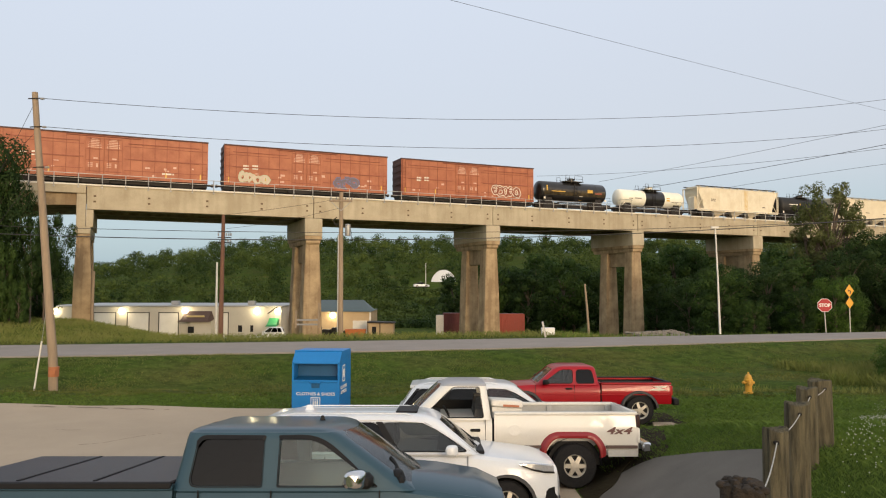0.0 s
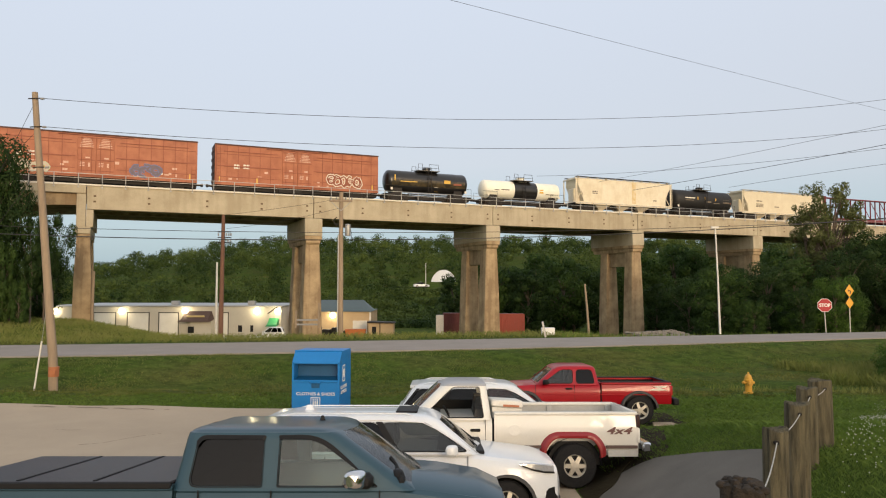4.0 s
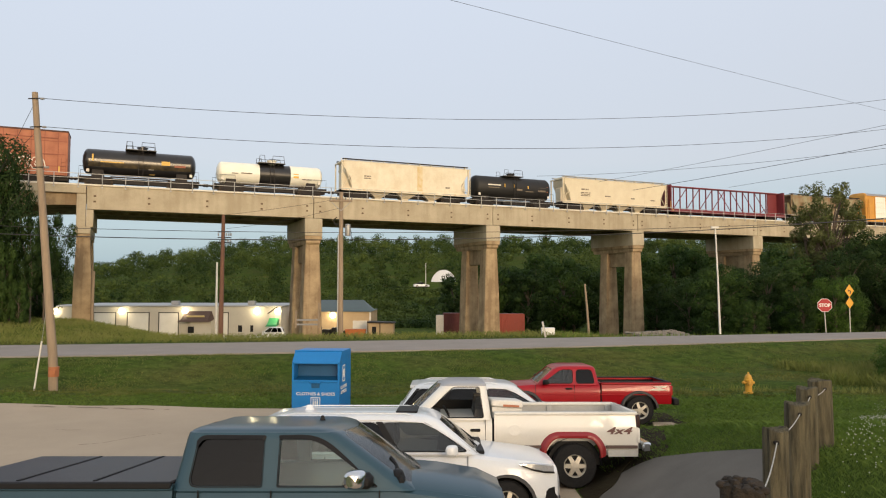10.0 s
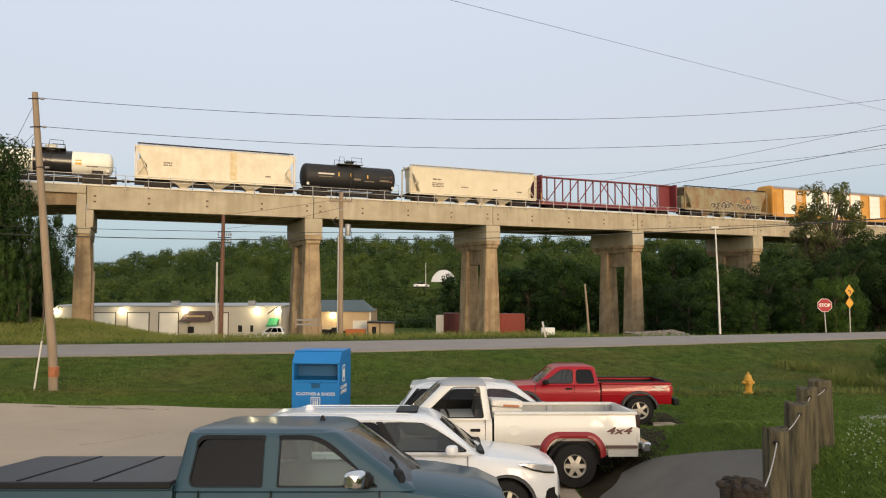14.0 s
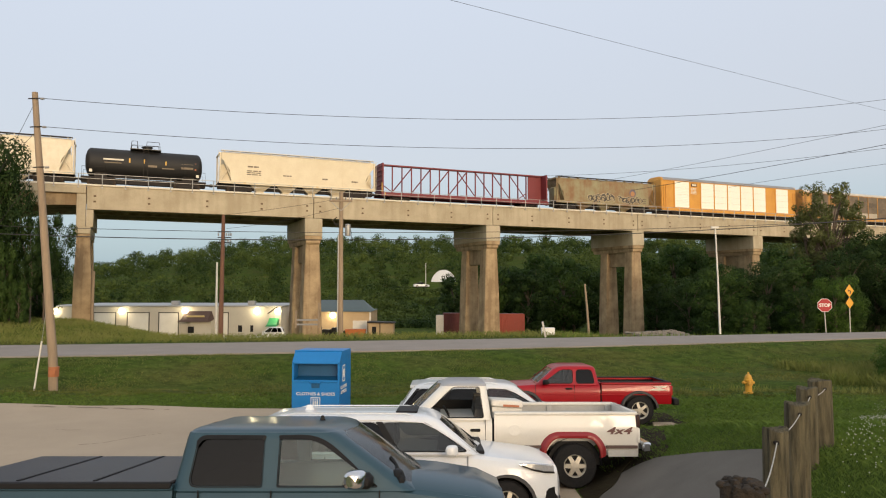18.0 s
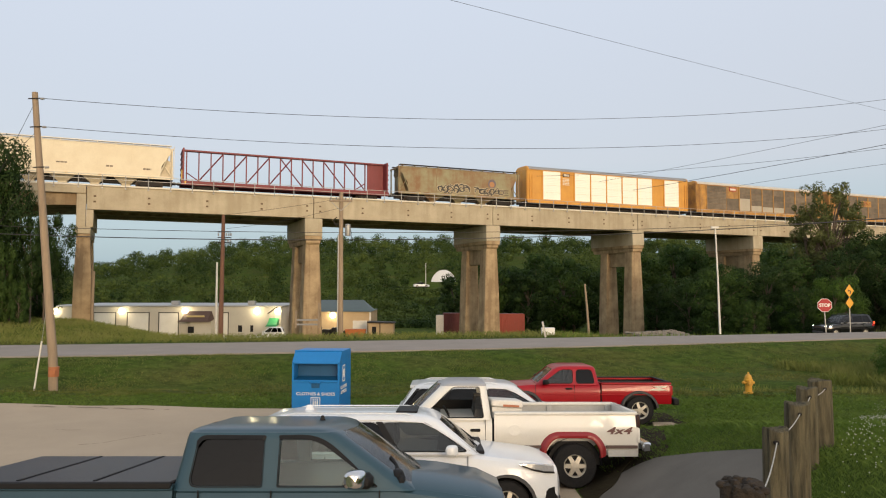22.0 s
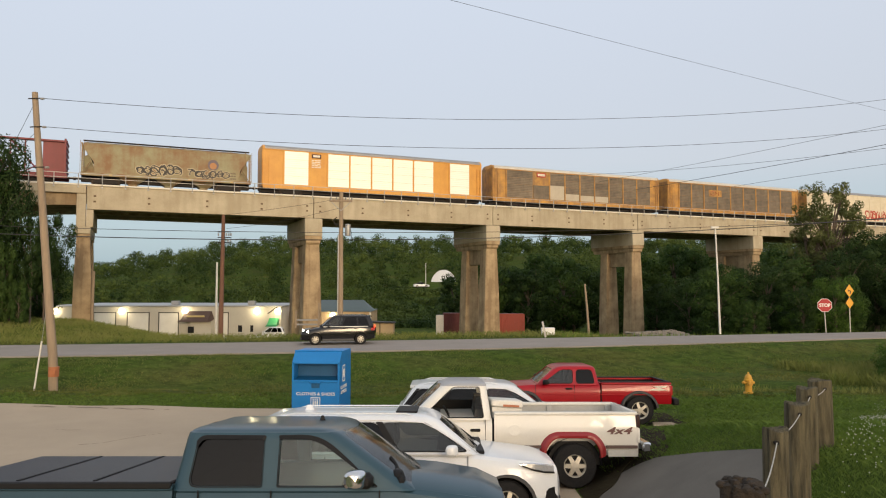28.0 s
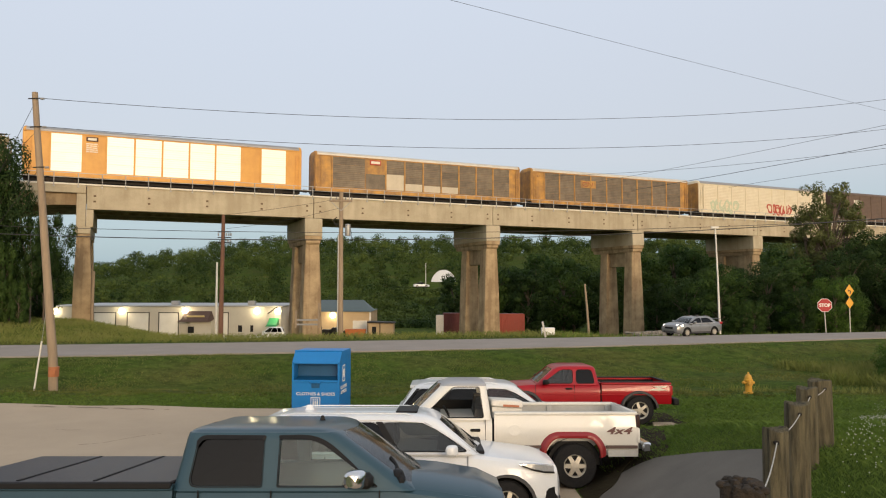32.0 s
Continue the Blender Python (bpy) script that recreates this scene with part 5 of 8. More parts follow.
def greenhouse(car, p, body, roof_mat, glass_side, posts, glass_front=None, open_side=None, sink=0.03, visor=False, slab_mat=None, dark_posts=(), radius=0.09, crisp=False):
    """Cab above the belt with its windows cut through and glazed. p: rear base x, roof rear x, roof front x, windscreen base x, belt z, roof z,
    half width at belt and roof. posts: (x at foot, x at head, foot width, head width, name)."""
    xr, rr, rf, xf, zb, zr, wb, wr = p
    front = glass_front or GLASS_FRONT
    q = (xr, rr, rf, xf, zb - sink, zr, wb, wr)
    cab = part("cab", cab_solid(q, 0.0, 0, crisp), body, car)
    inner = cab_solid((xr, rr, rf, xf, zb - sink - 0.1, zr - 0.05, wb, wr), 0.055, 0, crisp)
    cut(cab, inner)
    z0, z1 = zb + 0.02, zr - 0.115
    feet = sorted([(xa, xb, w0, w1) for xa, xb, w0, w1, nm in posts])

    def side_y(z):
        return wb + (wr - wb) * (z - zb) / (zr - zb)

    wins, holes = [], Geo()
    for k, ((a0, b0, p0, q0), (a1, b1, p1, q1)) in enumerate(zip(feet, feet[1:])):
        w = rounded([(a0 + p0 / 2, z0), (a1 - p1 / 2, z0), (b1 - q1 / 2, z1), (b0 + q0 / 2, z1)], radius[k] if isinstance(radius, list) else radius)
        wins.append(w)
        holes.prism(w, -2, 2)
    cut(cab, holes)
    ends = Geo()
    for x0, x1 in ((rf - 0.12, xf + 0.6), (xr - 0.6, rr + 0.10)):
        prof = rounded([(-wb + 0.13, zb + 0.035), (wb - 0.13, zb + 0.035), (wr - 0.13, zr - 0.10), (-wr + 0.13, zr - 0.10)], 0.08)
        ends.loft([[(x, y, z) for y, z in prof] for x in (x0, x1)])
    cut(cab, ends)
    for s in (-1, 1):
        for k, w in enumerate(wins):
            mx, mz = sum(v[0] for v in w) / len(w), sum(v[1] for v in w) / len(w)
            seal = [(mx + (x - mx) * 1.025, s * (side_y(mz + (z - mz) * 1.045) + 0.004), mz + (z - mz) * 1.045) for x, z in w]
            ring = Geo()
            for a in range(len(w)):
                b = (a + 1) % len(w)
                (xa, za), (xb, zb_) = w[a], w[b]
                cx, cz = sum(v[0] for v in w) / len(w), sum(v[1] for v in w) / len(w)
                ka, kb = 0.985, 0.985
                ia, ib = (cx + (xa - cx) * ka, cz + (za - cz) * 0.975), (cx + (xb - cx) * kb, cz + (zb_ - cz) * 0.975)
                ring.add([seal[a], seal[b], (ib[0], s * (side_y(ib[1]) - 0.012), ib[1]), (ia[0], s * (side_y(ia[1]) - 0.012), ia[1])], [(0, 1, 2, 3)])
            part("window_seal", ring, BLACK, car, smooth=0)
            if open_side is not None and (k, s) in open_side:
                continue
            o = part("side_window", Geo().loft([[(x, s * (side_y(z) - d), z) for x, z in w] for d in (0.022, 0.027)]), glass_side[min(k, len(glass_side) - 1)], car, smooth=0)
            o.visible_shadow = False
            if visor:
                way = w[10:20]
                if k == len(wins) - 1:
                    way = [tuple(Vector(w[9]).lerp(Vector(w[10]), f)) for f in (0.35, 0.6, 0.85)] + way
                rings = []
                for i, (x, z) in enumerate(way):
                    n = Vector((x - mx, (z - mz) * 1.6)).normalized()
                    e = 0.4 if i in (0, len(way) - 1) else 1.0
                    a, b = (x + n[0] * 0.03 * e, z + n[1] * 0.03 * e), (x - n[0] * 0.018 * e, z - n[1] * 0.018 * e)
                    rings.append([(a[0], s * (side_y(a[1]) + 0.006), a[1]), (b[0], s * (side_y(b[1]) + 0.024), b[1]), (b[0], s * (side_y(b[1]) + 0.016), b[1]), (a[0], s * (side_y(a[1]) - 0.002), a[1])])
                part("rain_visor", Geo().loft(rings), BLACK, car, "dark window visor")
        for xa_, xb_, w0, w1, nm in posts:
            if nm in dark_posts:
                part("pillar_cover", Geo().loft([[(xa_ - w0 / 2 - 0.012, s * (side_y(z0) + d), z0 - 0.01), (xa_ + w0 / 2 + 0.012, s * (side_y(z0) + d), z0 - 0.01), (xb_ + w1 / 2 + 0.012, s * (side_y(z1) + d), z1 + 0.01), (xb_ - w1 / 2 - 0.012, s * (side_y(z1) + d), z1 + 0.01)] for d in (-0.01, 0.006)]), BLACK, car, "black pillar cover")
    if roof_mat is not body:
        part("roof_panel", cab_solid((xr, rr, rf, xf, zb - sink, zr + 0.004, wb, wr), -0.004, 4, crisp), roof_mat, car)
    for nm, xa, xb, gm, off in (("windscreen", xf, rf, front, -0.03), ("rear_window", xr, rr, glass_side[0], 0.03)):
        bow = (0.18 if crisp else 0.05) if nm == "windscreen" else 0.0
        rows = []
        for t in (0.0, 0.5, 1.0):
            z = zb - 0.01 + (zr - 0.06 - zb) * t
            x = xa + (xb - xa) * (z - zb) / (zr - zb) + off
            w = side_y(z) - 0.07
            rows.append([(x + bow * (1 - (y / w) ** 2), y, z) for y in [w * (k / 5 - 1) for k in range(11)]])
        g = Geo().loft([r + [(x - 0.006, y, z) for x, y, z in reversed(r)] for r in rows])
        o = part(nm, g, gm, car, smooth=60)
        o.visible_shadow = False
    # slab at belt height, black by default: the cabin's shade put into its colour
    part("interior_floor", Geo().box(xr + 0.12, xf - 0.22, -wb + 0.1, wb - 0.1, zb - 0.30, zb - 0.015), slab_mat or BLACK, car)


def seats(car, xs_, z, w=0.5, y=0.40):
    for x in xs_:
        for s in (-1, 1):
            part("seat", Geo().loft([[(x - 0.10 + d, s * y - q, zz), (x + 0.06 + d, s * y - q, zz), (x + 0.06 + d, s * y + q, zz), (x - 0.10 + d, s * y + q, zz)] for q, zz, d in ((w / 2, z - 0.3, 0.06), (w / 2, z + 0.12, 0.0), (w / 2 - 0.05, z + 0.22, -0.02), (0.13, z + 0.26, -0.02), (0.12, z + 0.42, -0.03))]), SEAT, car)


def steering(car, x, y, z):
    g = Geo()
    ring = [(x + 0.10 * math.sin(a), y + 0.19 * math.cos(a), z + 0.17 * math.sin(a)) for a in [2 * math.pi * i / 18 for i in range(19)]]
    part("steering_wheel", g.tube(ring, 0.016, 6), BLACK, car)


def side_bits(car, hw, seams, z0, z1, handles, body, zs=None, hand_mat=None):
    """Door gaps as thin black strips painting the shade in the joints, and handles, on both sides."""
    for s in (-1, 1):
        for x in seams:
            part("door_gap", Geo().box(x - 0.004, x + 0.004, s * (hw - 0.03), s * (hw + 0.001), z0, z1), BLACK, car)
        for x, z in handles:
            part("door_handle", Geo().box(x - 0.09, x + 0.09, s * (hw - 0.02), s * (hw + 0.035), z - 0.025, z + 0.025, 0.012), hand_mat or body, car)


def mirror(car, x, y, z, shell_mat, big=1.0):
    s = 1 if y > 0 else -1
    b = big
    arm = part("mirror", Geo().loft([[(x + b * (dx - 0.5 * lx) + b * lx * (0.5 + 0.5 * math.cos(a) * (abs(math.cos(a)) ** -0.35 if abs(math.cos(a)) > 0.01 else 0)), y + s * b * dy, z + b * lz * math.sin(a) * (abs(math.sin(a)) ** -0.35 if abs(math.sin(a)) > 0.01 else 0)) for a in [2 * math.pi * i / 20 for i in range(20)]] for dy, dx, lx, lz in ((0.035, -0.01, 0.10, 0.05), (0.06, -0.01, 0.17, 0.075), (0.14, -0.02, 0.19, 0.085), (0.21, -0.04, 0.16, 0.075), (0.235, -0.05, 0.09, 0.05))]), shell_mat, car)
    part("mirror_arm", Geo().box(x - 0.03, x + 0.05, y - s * 0.03, y + s * 0.06, z - 0.10 * big, z - 0.04 * big, 0.015), BLACK, arm)
    return arm


def flare(car, x, zc, r, hw, material, w=0.07, out=0.035, trim=-0.06):
    for s in (-1, 1):
        rings = []
        for i in range(17):
            a = math.pi * (trim + (1 - 2 * trim) * i / 16)
            c, q = math.cos(a), math.sin(a)
            rings.append([(x + (r - 0.005) * c, s * (hw - 0.05), zc + (r - 0.005) * q), (x + (r - 0.005) * c, s * (hw + out), zc + (r - 0.005) * q), (x + (r + w * 0.6) * c, s * (hw + out), zc + (r + w * 0.6) * q), (x + (r + w) * c, s * (hw - 0.02), zc + (r + w) * q)])
        part("wheel_flare", Geo().loft(rings), material, car)


def square_flare(car, x, z0, z1, half, hw, material, w=0.10, out=0.05):
    """A bolt-on flare with a flat crown and slanted legs."""
    for s in (-1, 1):
        inner = rounded([(x - half - 0.06, z0), (x - half + 0.10, z1), (x + half - 0.10, z1), (x + half + 0.06, z0), (x, z0 - 3.0)], 0.12, 5)[:24]
        rings = []
        for px, pz in inner:
            d = Vector((px - x, (pz - z0 + 0.25) * 1.15)).normalized()
            rings.append([(px, s * (hw - 0.05), pz), (px, s * (hw + out), pz), (px + d[0] * w * 0.35, s * (hw + out + 0.008), pz + d[1] * w * 0.35), (px + d[0] * w * 0.8, s * (hw + out * 0.6), pz + d[1] * w * 0.8), (px + d[0] * w, s * (hw - 0.02), pz + d[1] * w)])
        part("wheel_flare", Geo().loft(rings), material, car)


def panel_side(x0, x1, zb, zt, s, hw, xw, zw, r):
    """A pressed pickup side: bulging above a soft crease, tucked in below, with a round wheel arch."""
    n = 44
    m = 12

    def y_at(z):
        u = (z - zb) / (zt - zb)
        return hw - 0.055 * max(0, 0.5 - u) ** 1.5 * 2.8 - 0.05 * max(0, u - 0.66) ** 1.2 * 2.2 - (0.012 if u < 0.52 else 0.0) * min(1, (0.52 - u) * 12)

    g = Geo()
    for d in (0.0, 0.05):
        for i in range(n + 1):
            x = x0 + (x1 - x0) * i / n
            lo = zb
            if abs(x - xw) < r:
                lo = max(zb, zw + math.sqrt(r * r - (x - xw) ** 2))
            for k in range(m + 1):
                z = lo + (zt - lo) * k / m
                g.v.append((x, s * (y_at(z) - d), z))
    half = (n + 1) * (m + 1)
    for i in range(n):
        for k in range(m):
            a = i * (m + 1) + k
            g.f.append([a, a + m + 1, a + m + 2, a + 1])
            g.f.append([a + half, a + half + 1, a + half + m + 2, a + half + m + 1])
        a = i * (m + 1)
        g.f.append([a, a + half, a + half + m + 1, a + m + 1])
        g.f.append([a + m, a + 2 * m + 1, a + half + 2 * m + 1, a + half + m])
    for i in (0, n):
        for k in range(m):
            a = i * (m + 1) + k
            g.f.append([a, a + 1, a + half + 1, a + half])
    return g


def bed(car, x0, x1, zb, zr, hw, xw, zw, r, body, inside, tail=True):
    """Pickup box: two sides with arches, floor, front wall and tailgate."""
    for s in (-1, 1):
        part("bed_side", panel_side(x0, x1, zb, zr - 0.055, s, hw, xw, zw, r), body, car, smooth=50)
        part("bed_wall", Geo().box(x0 + 0.04, x1 - 0.03, s * (hw - 0.05), s * (hw - 0.13), zr - 0.52, zr - 0.05, 0.01), inside, car)
        part("bed_rail", Geo().box(x0, x1, s * (hw - 0.16), s * (hw + 0.004), zr - 0.06, zr, 0.018), body, car)
        for xx in (x0 + 0.1, (x0 + x1) / 2, x1 - 0.25):
            part("stake_post", Geo().box(xx, xx + 0.09, s * (hw - 0.13), s * (hw - 0.19), zr - 0.5, zr - 0.06, 0.01), inside, car)
        part("wheel_box", Geo().box(xw - r, xw + r, s * (hw - 0.14), s * (hw - 0.36), zr - 0.55, zr - 0.32, 0.05), inside, car)
    part("bed_floor", Geo().box(x0 + 0.02, x1 - 0.02, -hw + 0.13, hw - 0.13, zr - 0.6, zr - 0.52), inside, car)
    part("bed_front", Geo().box(x1 - 0.06, x1, -hw + 0.13, hw - 0.13, zr - 0.52, zr - 0.02, 0.01), body, car)
    if tail:
        part("tailgate", Geo().box(x0 - 0.02, x0 + 0.05, -hw + 0.14, hw - 0.14, zb + 0.12, zr, 0.02), body, car)


# slate-blue crew cab pickup
def pickup_blue():
    m = pose(-2.09, 8.38, 0.0, -5.8, 0, 0)
    car = thing("pickup_truck", m, "slate-blue crew cab pickup with a black tonneau cover, parked", "pickup truck")
    hw, r, zw = 1.0, 0.385, 0.385
    xa, xb = 1.98, -1.75
    body = part("body", shell([(2.84, 0.45, 1.00, 0.80, 0.02), (2.76, 0.42, 1.12, 0.93, 0.03), (2.5, 0.40, 1.20, 0.98, 0.05), (2.0, 0.40, 1.27, 1.0, 0.055), (1.6, 0.40, 1.32, 1.0, 0.05), (1.1, 0.40, 1.31, 1.0, 0.02), (-0.74, 0.40, 1.31, 1.0, 0.0)]), P_BLUE, car)
    cut(body, Geo().cyl((xa, 0.55, zw), (xa, 1.3, zw), 0.47, n=32).cyl((xa, -0.55, zw), (xa, -1.3, zw), 0.47, n=32))
    well(car, xa, 0.465, hw, zw)
    bed(car, -3.27, -0.78, 0.5, 1.34, 0.99, xb, zw, 0.47, P_BLUE, BLACK)
    well(car, xb, 0.465, 0.99, zw, 0.14)
    part("rear_bumper", Geo().box(-3.46, -3.3, -0.95, 0.95, 0.5, 0.72, 0.04), CHROME, car)
    part("front_bumper", Geo().loft([[(x, -w, z), (x, w, z), (x, w, z + 0.28), (x, -w, z + 0.28)] for x, w, z in ((2.67, 0.98, 0.42), (2.92, 0.80, 0.44))]), CHROME, car)
    part("grille", Geo().box(2.77, 2.87, -0.55, 0.55, 0.72, 0.98, 0.02), CHROME, car)
    part("hood", Geo().loft([[(x, -w, z), (x, -w * 0.93, z + 0.035), (x, -w * 0.45, z + 0.05 + c), (x, 0, z + 0.045 + c * 0.6), (x, w * 0.45, z + 0.05 + c), (x, w * 0.93, z + 0.035), (x, w, z), (x, 0, z - 0.02)] for x, w, z, c in ((1.56, 0.90, 1.315, 0.06), (2.0, 0.905, 1.262, 0.08), (2.5, 0.88, 1.19, 0.075), (2.76, 0.80, 1.11, 0.04))]), P_BLUE, car, "sculpted bonnet")
    greenhouse(car, (-0.80, -0.68, 0.82, 1.78, 1.31, 1.94, 0.985, 0.88), P_BLUE, P_BLUE, [GLASS_DARK, GLASS_CLEAR], [(-0.72, -0.63, 0.22, 0.18, "c_pillar"), (0.25, 0.25, 0.17, 0.17, "b_pillar"), (1.58, 0.82, 0.36, 0.14, "a_pillar")], visor=True, radius=[(0.10, 0.03, 0.03, 0.10), (0.02, 0.05, 0.18, 0.02)], crisp=True)
    for s in (-1, 1):
        part("headlight", Geo().box(2.70, 2.85, s * 0.55, s * 0.90, 0.80, 1.0, 0.04), LAMP_CLEAR, car)
        mr = mirror(car, 1.21, s * 1.0, 1.43, CHROME, 1.15)
        part("mirror_housing", Geo().box(1.16, 1.36, s * 1.0, s * 1.17, 1.325, 1.485, 0.045), BLACK, mr)
        part("tail_lamp", Geo().box(-3.29, -3.15, s * 0.87, s * 1.0, 0.85, 1.28, 0.02), TRIM_RED, car)
    part("brake_light", Geo().box(-0.70, -0.62, -0.16, 0.16, 1.84, 1.90, 0.015), TRIM_RED, car)
    part("antenna", Geo().loft([[(x, -0.02 * k, z), (x, 0.02 * k, z), (x + 0.09 * k, 0.015 * k, z), (x + 0.09 * k, -0.015 * k, z)] for x, z, k in ((0.60, 1.92, 0.8), (0.62, 1.985, 0.3))]), BLACK, car)
    side_bits(car, 1.0, (-0.5, 0.27, 1.42), 0.5, 1.29, ((-0.15, 1.18), (0.62, 1.18)), P_BLUE)
    part("cowl", Geo().box(1.46, 1.68, -0.84, 0.84, 1.36, 1.405, 0.015), BLACK, car)
    for y in (-0.45, 0.3):
        part("wiper", Geo().tube([(1.62, y, 1.41), (1.47, y + 0.35, 1.52)], 0.014), BLACK, car)
    part("cowl_wrap", Geo().ball((1.60, -0.80, 1.42), (0.07, 0.12, 0.07), 9, 6).ball((1.63, -0.86, 1.36), (0.06, 0.09, 0.08), 8, 6).tube([(1.60, -0.72, 1.46), (1.56, -0.58, 1.50), (1.50, -0.5, 1.56)], 0.02, 6), BLACK, car, "black cloth wrapped at the windscreen foot")
    cov = part("tonneau_cover", Geo().box(-3.27, -0.80, -0.97, 0.97, 1.342, 1.375, 0.012), VINYL, car, "black folding tonneau cover")
    for x in (-2.45, -1.63):
        part("fold", Geo().box(x - 0.02, x + 0.02, -0.93, 0.93, 1.375, 1.385, 0.004), BLACK, cov)
    for s in (-1, 1):
        part("cover_edge", Geo().box(-3.28, -0.79, s * 0.93, s * 1.005, 1.30, 1.372, 0.015), BLACK, cov)
    # tan slab at belt height stands in for pale light in the front window
    part("bench_seat", Geo().box(0.28, 1.22, -0.84, 0.84, 1.12, 1.302, 0.02), TAN_SLAB, car, "tan slab painting the pale light seen in the front window")
    for s in (-1, 1):
        part("seat_belt", Geo().loft([[(x, s * 0.72, z), (x + 0.05, s * 0.72, z), (x + 0.05, s * 0.725, z), (x, s * 0.725, z)] for x, z in ((-0.45, 1.3), (-0.15, 1.85))]), BLACK, car)
    part("dashboard", Geo().loft([[(x, -0.85, 1.2), (x, 0.85, 1.2), (x, 0.85, z), (x, -0.85, z)] for x, z in ((1.0, 1.34), (1.08, 1.42), (1.4, 1.43), (1.62, 1.38))]), DASH, car, "grey dashboard")
    steering(car, 1.05, 0.4, 1.32)
    for x in (xa, xb):
        for s in (-1, 1):
            road_wheel(car, x, s * 0.985, r, 0.27, ALLOY, 6)


def crossover(name, m, label, L, top, paint_m, xa, xb, cab, r=0.36, glass_rear=True, hw=0.92, light=None, wheels=None, dark_low=True, belt=1.10, posts=None, tail=True, nose=0.0, tail_z=0.93, tail_x=0.05, dark_posts=()):
    """Rounded wagon body."""
    car = thing(name, m, label, "car")
    h = L / 2
    zb = 0.26
    xr, rr, rf, xf = cab
    st = [(h, zb + 0.16, 0.66 + nose, hw * 0.62, 0.02), (h - 0.06, zb + 0.06, 0.80 + 1.5 * nose, hw * 0.82, 0.03), (h - 0.28, zb, 0.90 + 1.2 * nose, hw * 0.95, 0.05 - 0.6 * nose), (xa, zb, 0.98 + nose, hw, 0.07 - 0.7 * nose), (xf, zb, belt - 0.04 + 0.4 * nose, hw, 0.06), (xf - 0.35, zb, belt, hw, 0.01), (0.0, zb, belt + 0.01, hw, 0.0), (xb, zb, belt + 0.04, hw, 0.0), (-h + 0.35, zb + 0.02, belt + 0.05, hw * 0.97, 0.0), (-h + 0.08, zb + 0.1, belt - 0.02, hw * 0.88, 0.0), (-h, zb + 0.2, belt - 0.18, hw * 0.74, 0.0)]
    body = part("body", shell(st), paint_m, car)
    g = Geo()
    for x in (xa, xb):
        for s in (-1, 1):
            g.cyl((x, s * (hw - 0.4), r), (x, s * (hw + 0.3), r), r + 0.055, n=30)
    cut(body, g)
    for x in (xa, xb):
        well(car, x, r + 0.05, hw, r, 0.38)
        if dark_low:
            flare(car, x, r, r + 0.058, hw, TRIM, 0.045, 0.006)
        for s in (-1, 1):
            road_wheel(car, x, s * (hw - 0.015), r, 0.23, ALLOY, 5 if wheels is None else 7, wheels)
    if posts is None:
        posts = [(xr + 0.24, rr + 0.18, 0.10, 0.12, "d_pillar"), (xr + 0.95, rr + 0.80, 0.08, 0.08, "c_pillar"), ((xr + xf) / 2 + 0.42, (rr + rf) / 2 + 0.42, 0.10, 0.08, "b_pillar"), (xf - 0.08, rf - 0.03, 0.14, 0.10, "a_pillar")]
    greenhouse(car, (xr, rr, rf, xf, belt + 0.02, top, hw * 0.95, hw * 0.73), paint_m, paint_m, [GLASS_DARK, GLASS_DARK, GLASS_GREY], posts, dark_posts=dark_posts)
    for s in (-1, 1):
        mirror(car, xf - 0.38, s * hw, belt + 0.08, paint_m, 0.95)
        part("belt_trim", Geo().box(xr + 0.35, xf - 0.1, s * (hw * 0.945), s * (hw * 0.985), belt - 0.018, belt + 0.014, 0.006), TRIM_SILVER, car)
        if dark_posts:
            zt_ = top - 0.095
            wy = [hw * 0.95 + (hw * 0.73 - hw * 0.95) * q + 0.008 for q in (0.06, 0.8, 0.9)]
            part("window_trim", Geo().tube([(xf - 0.12, s * wy[0], belt + 0.05), (xf - 0.12 + 0.72 * (rf - xf), s * (wy[0] + 0.72 * (wy[1] - wy[0])), belt + 0.05 + 0.66 * (zt_ - belt)), (rf - 0.12, s * wy[1], zt_ - 0.02), (rf - 0.7, s * wy[2], zt_ + 0.012), (rr + 0.5, s * wy[2], zt_)], 0.009, 6), TRIM_SILVER, car, "bright window moulding")
        part("roof_rail", Geo().tube([(rr + 0.1, s * hw * 0.66, top - 0.05), (rr + 0.3, s * hw * 0.665, top + 0.005), (rf - 0.4, s * hw * 0.665, top + 0.005), (rf - 0.2, s * hw * 0.66, top - 0.05)], 0.013), paint_m, car)
        if nose:
            part("headlight", Geo().loft([[(x, s * (q * hw + 0.008), zl + 0.01), (x, s * (q * hw + 0.004), zh), (x, s * (q * hw - 0.07), zh + 0.006), (x, s * (q * hw - 0.07), zl)] for x, q, zl, zh in ((h - 0.64, 0.985, 0.945, 0.965), (h - 0.46, 0.972, 0.885, 0.965), (h - 0.27, 0.947, 0.845, 0.945), (h - 0.12, 0.875, 0.83, 0.915))]), LAMP_CLEAR, car, "clear swept headlamp")
            part("lamp_bezel", Geo().loft([[(x, s * (q * hw + 0.012), zl), (x, s * (q * hw + 0.012), zl + 0.022), (x, s * (q * hw - 0.05), zl + 0.022), (x, s * (q * hw - 0.05), zl)] for x, q, zl in ((h - 0.60, 0.983, 0.925), (h - 0.42, 0.968, 0.86), (h - 0.27, 0.947, 0.828), (h - 0.11, 0.87, 0.81))]), BLACK, car)
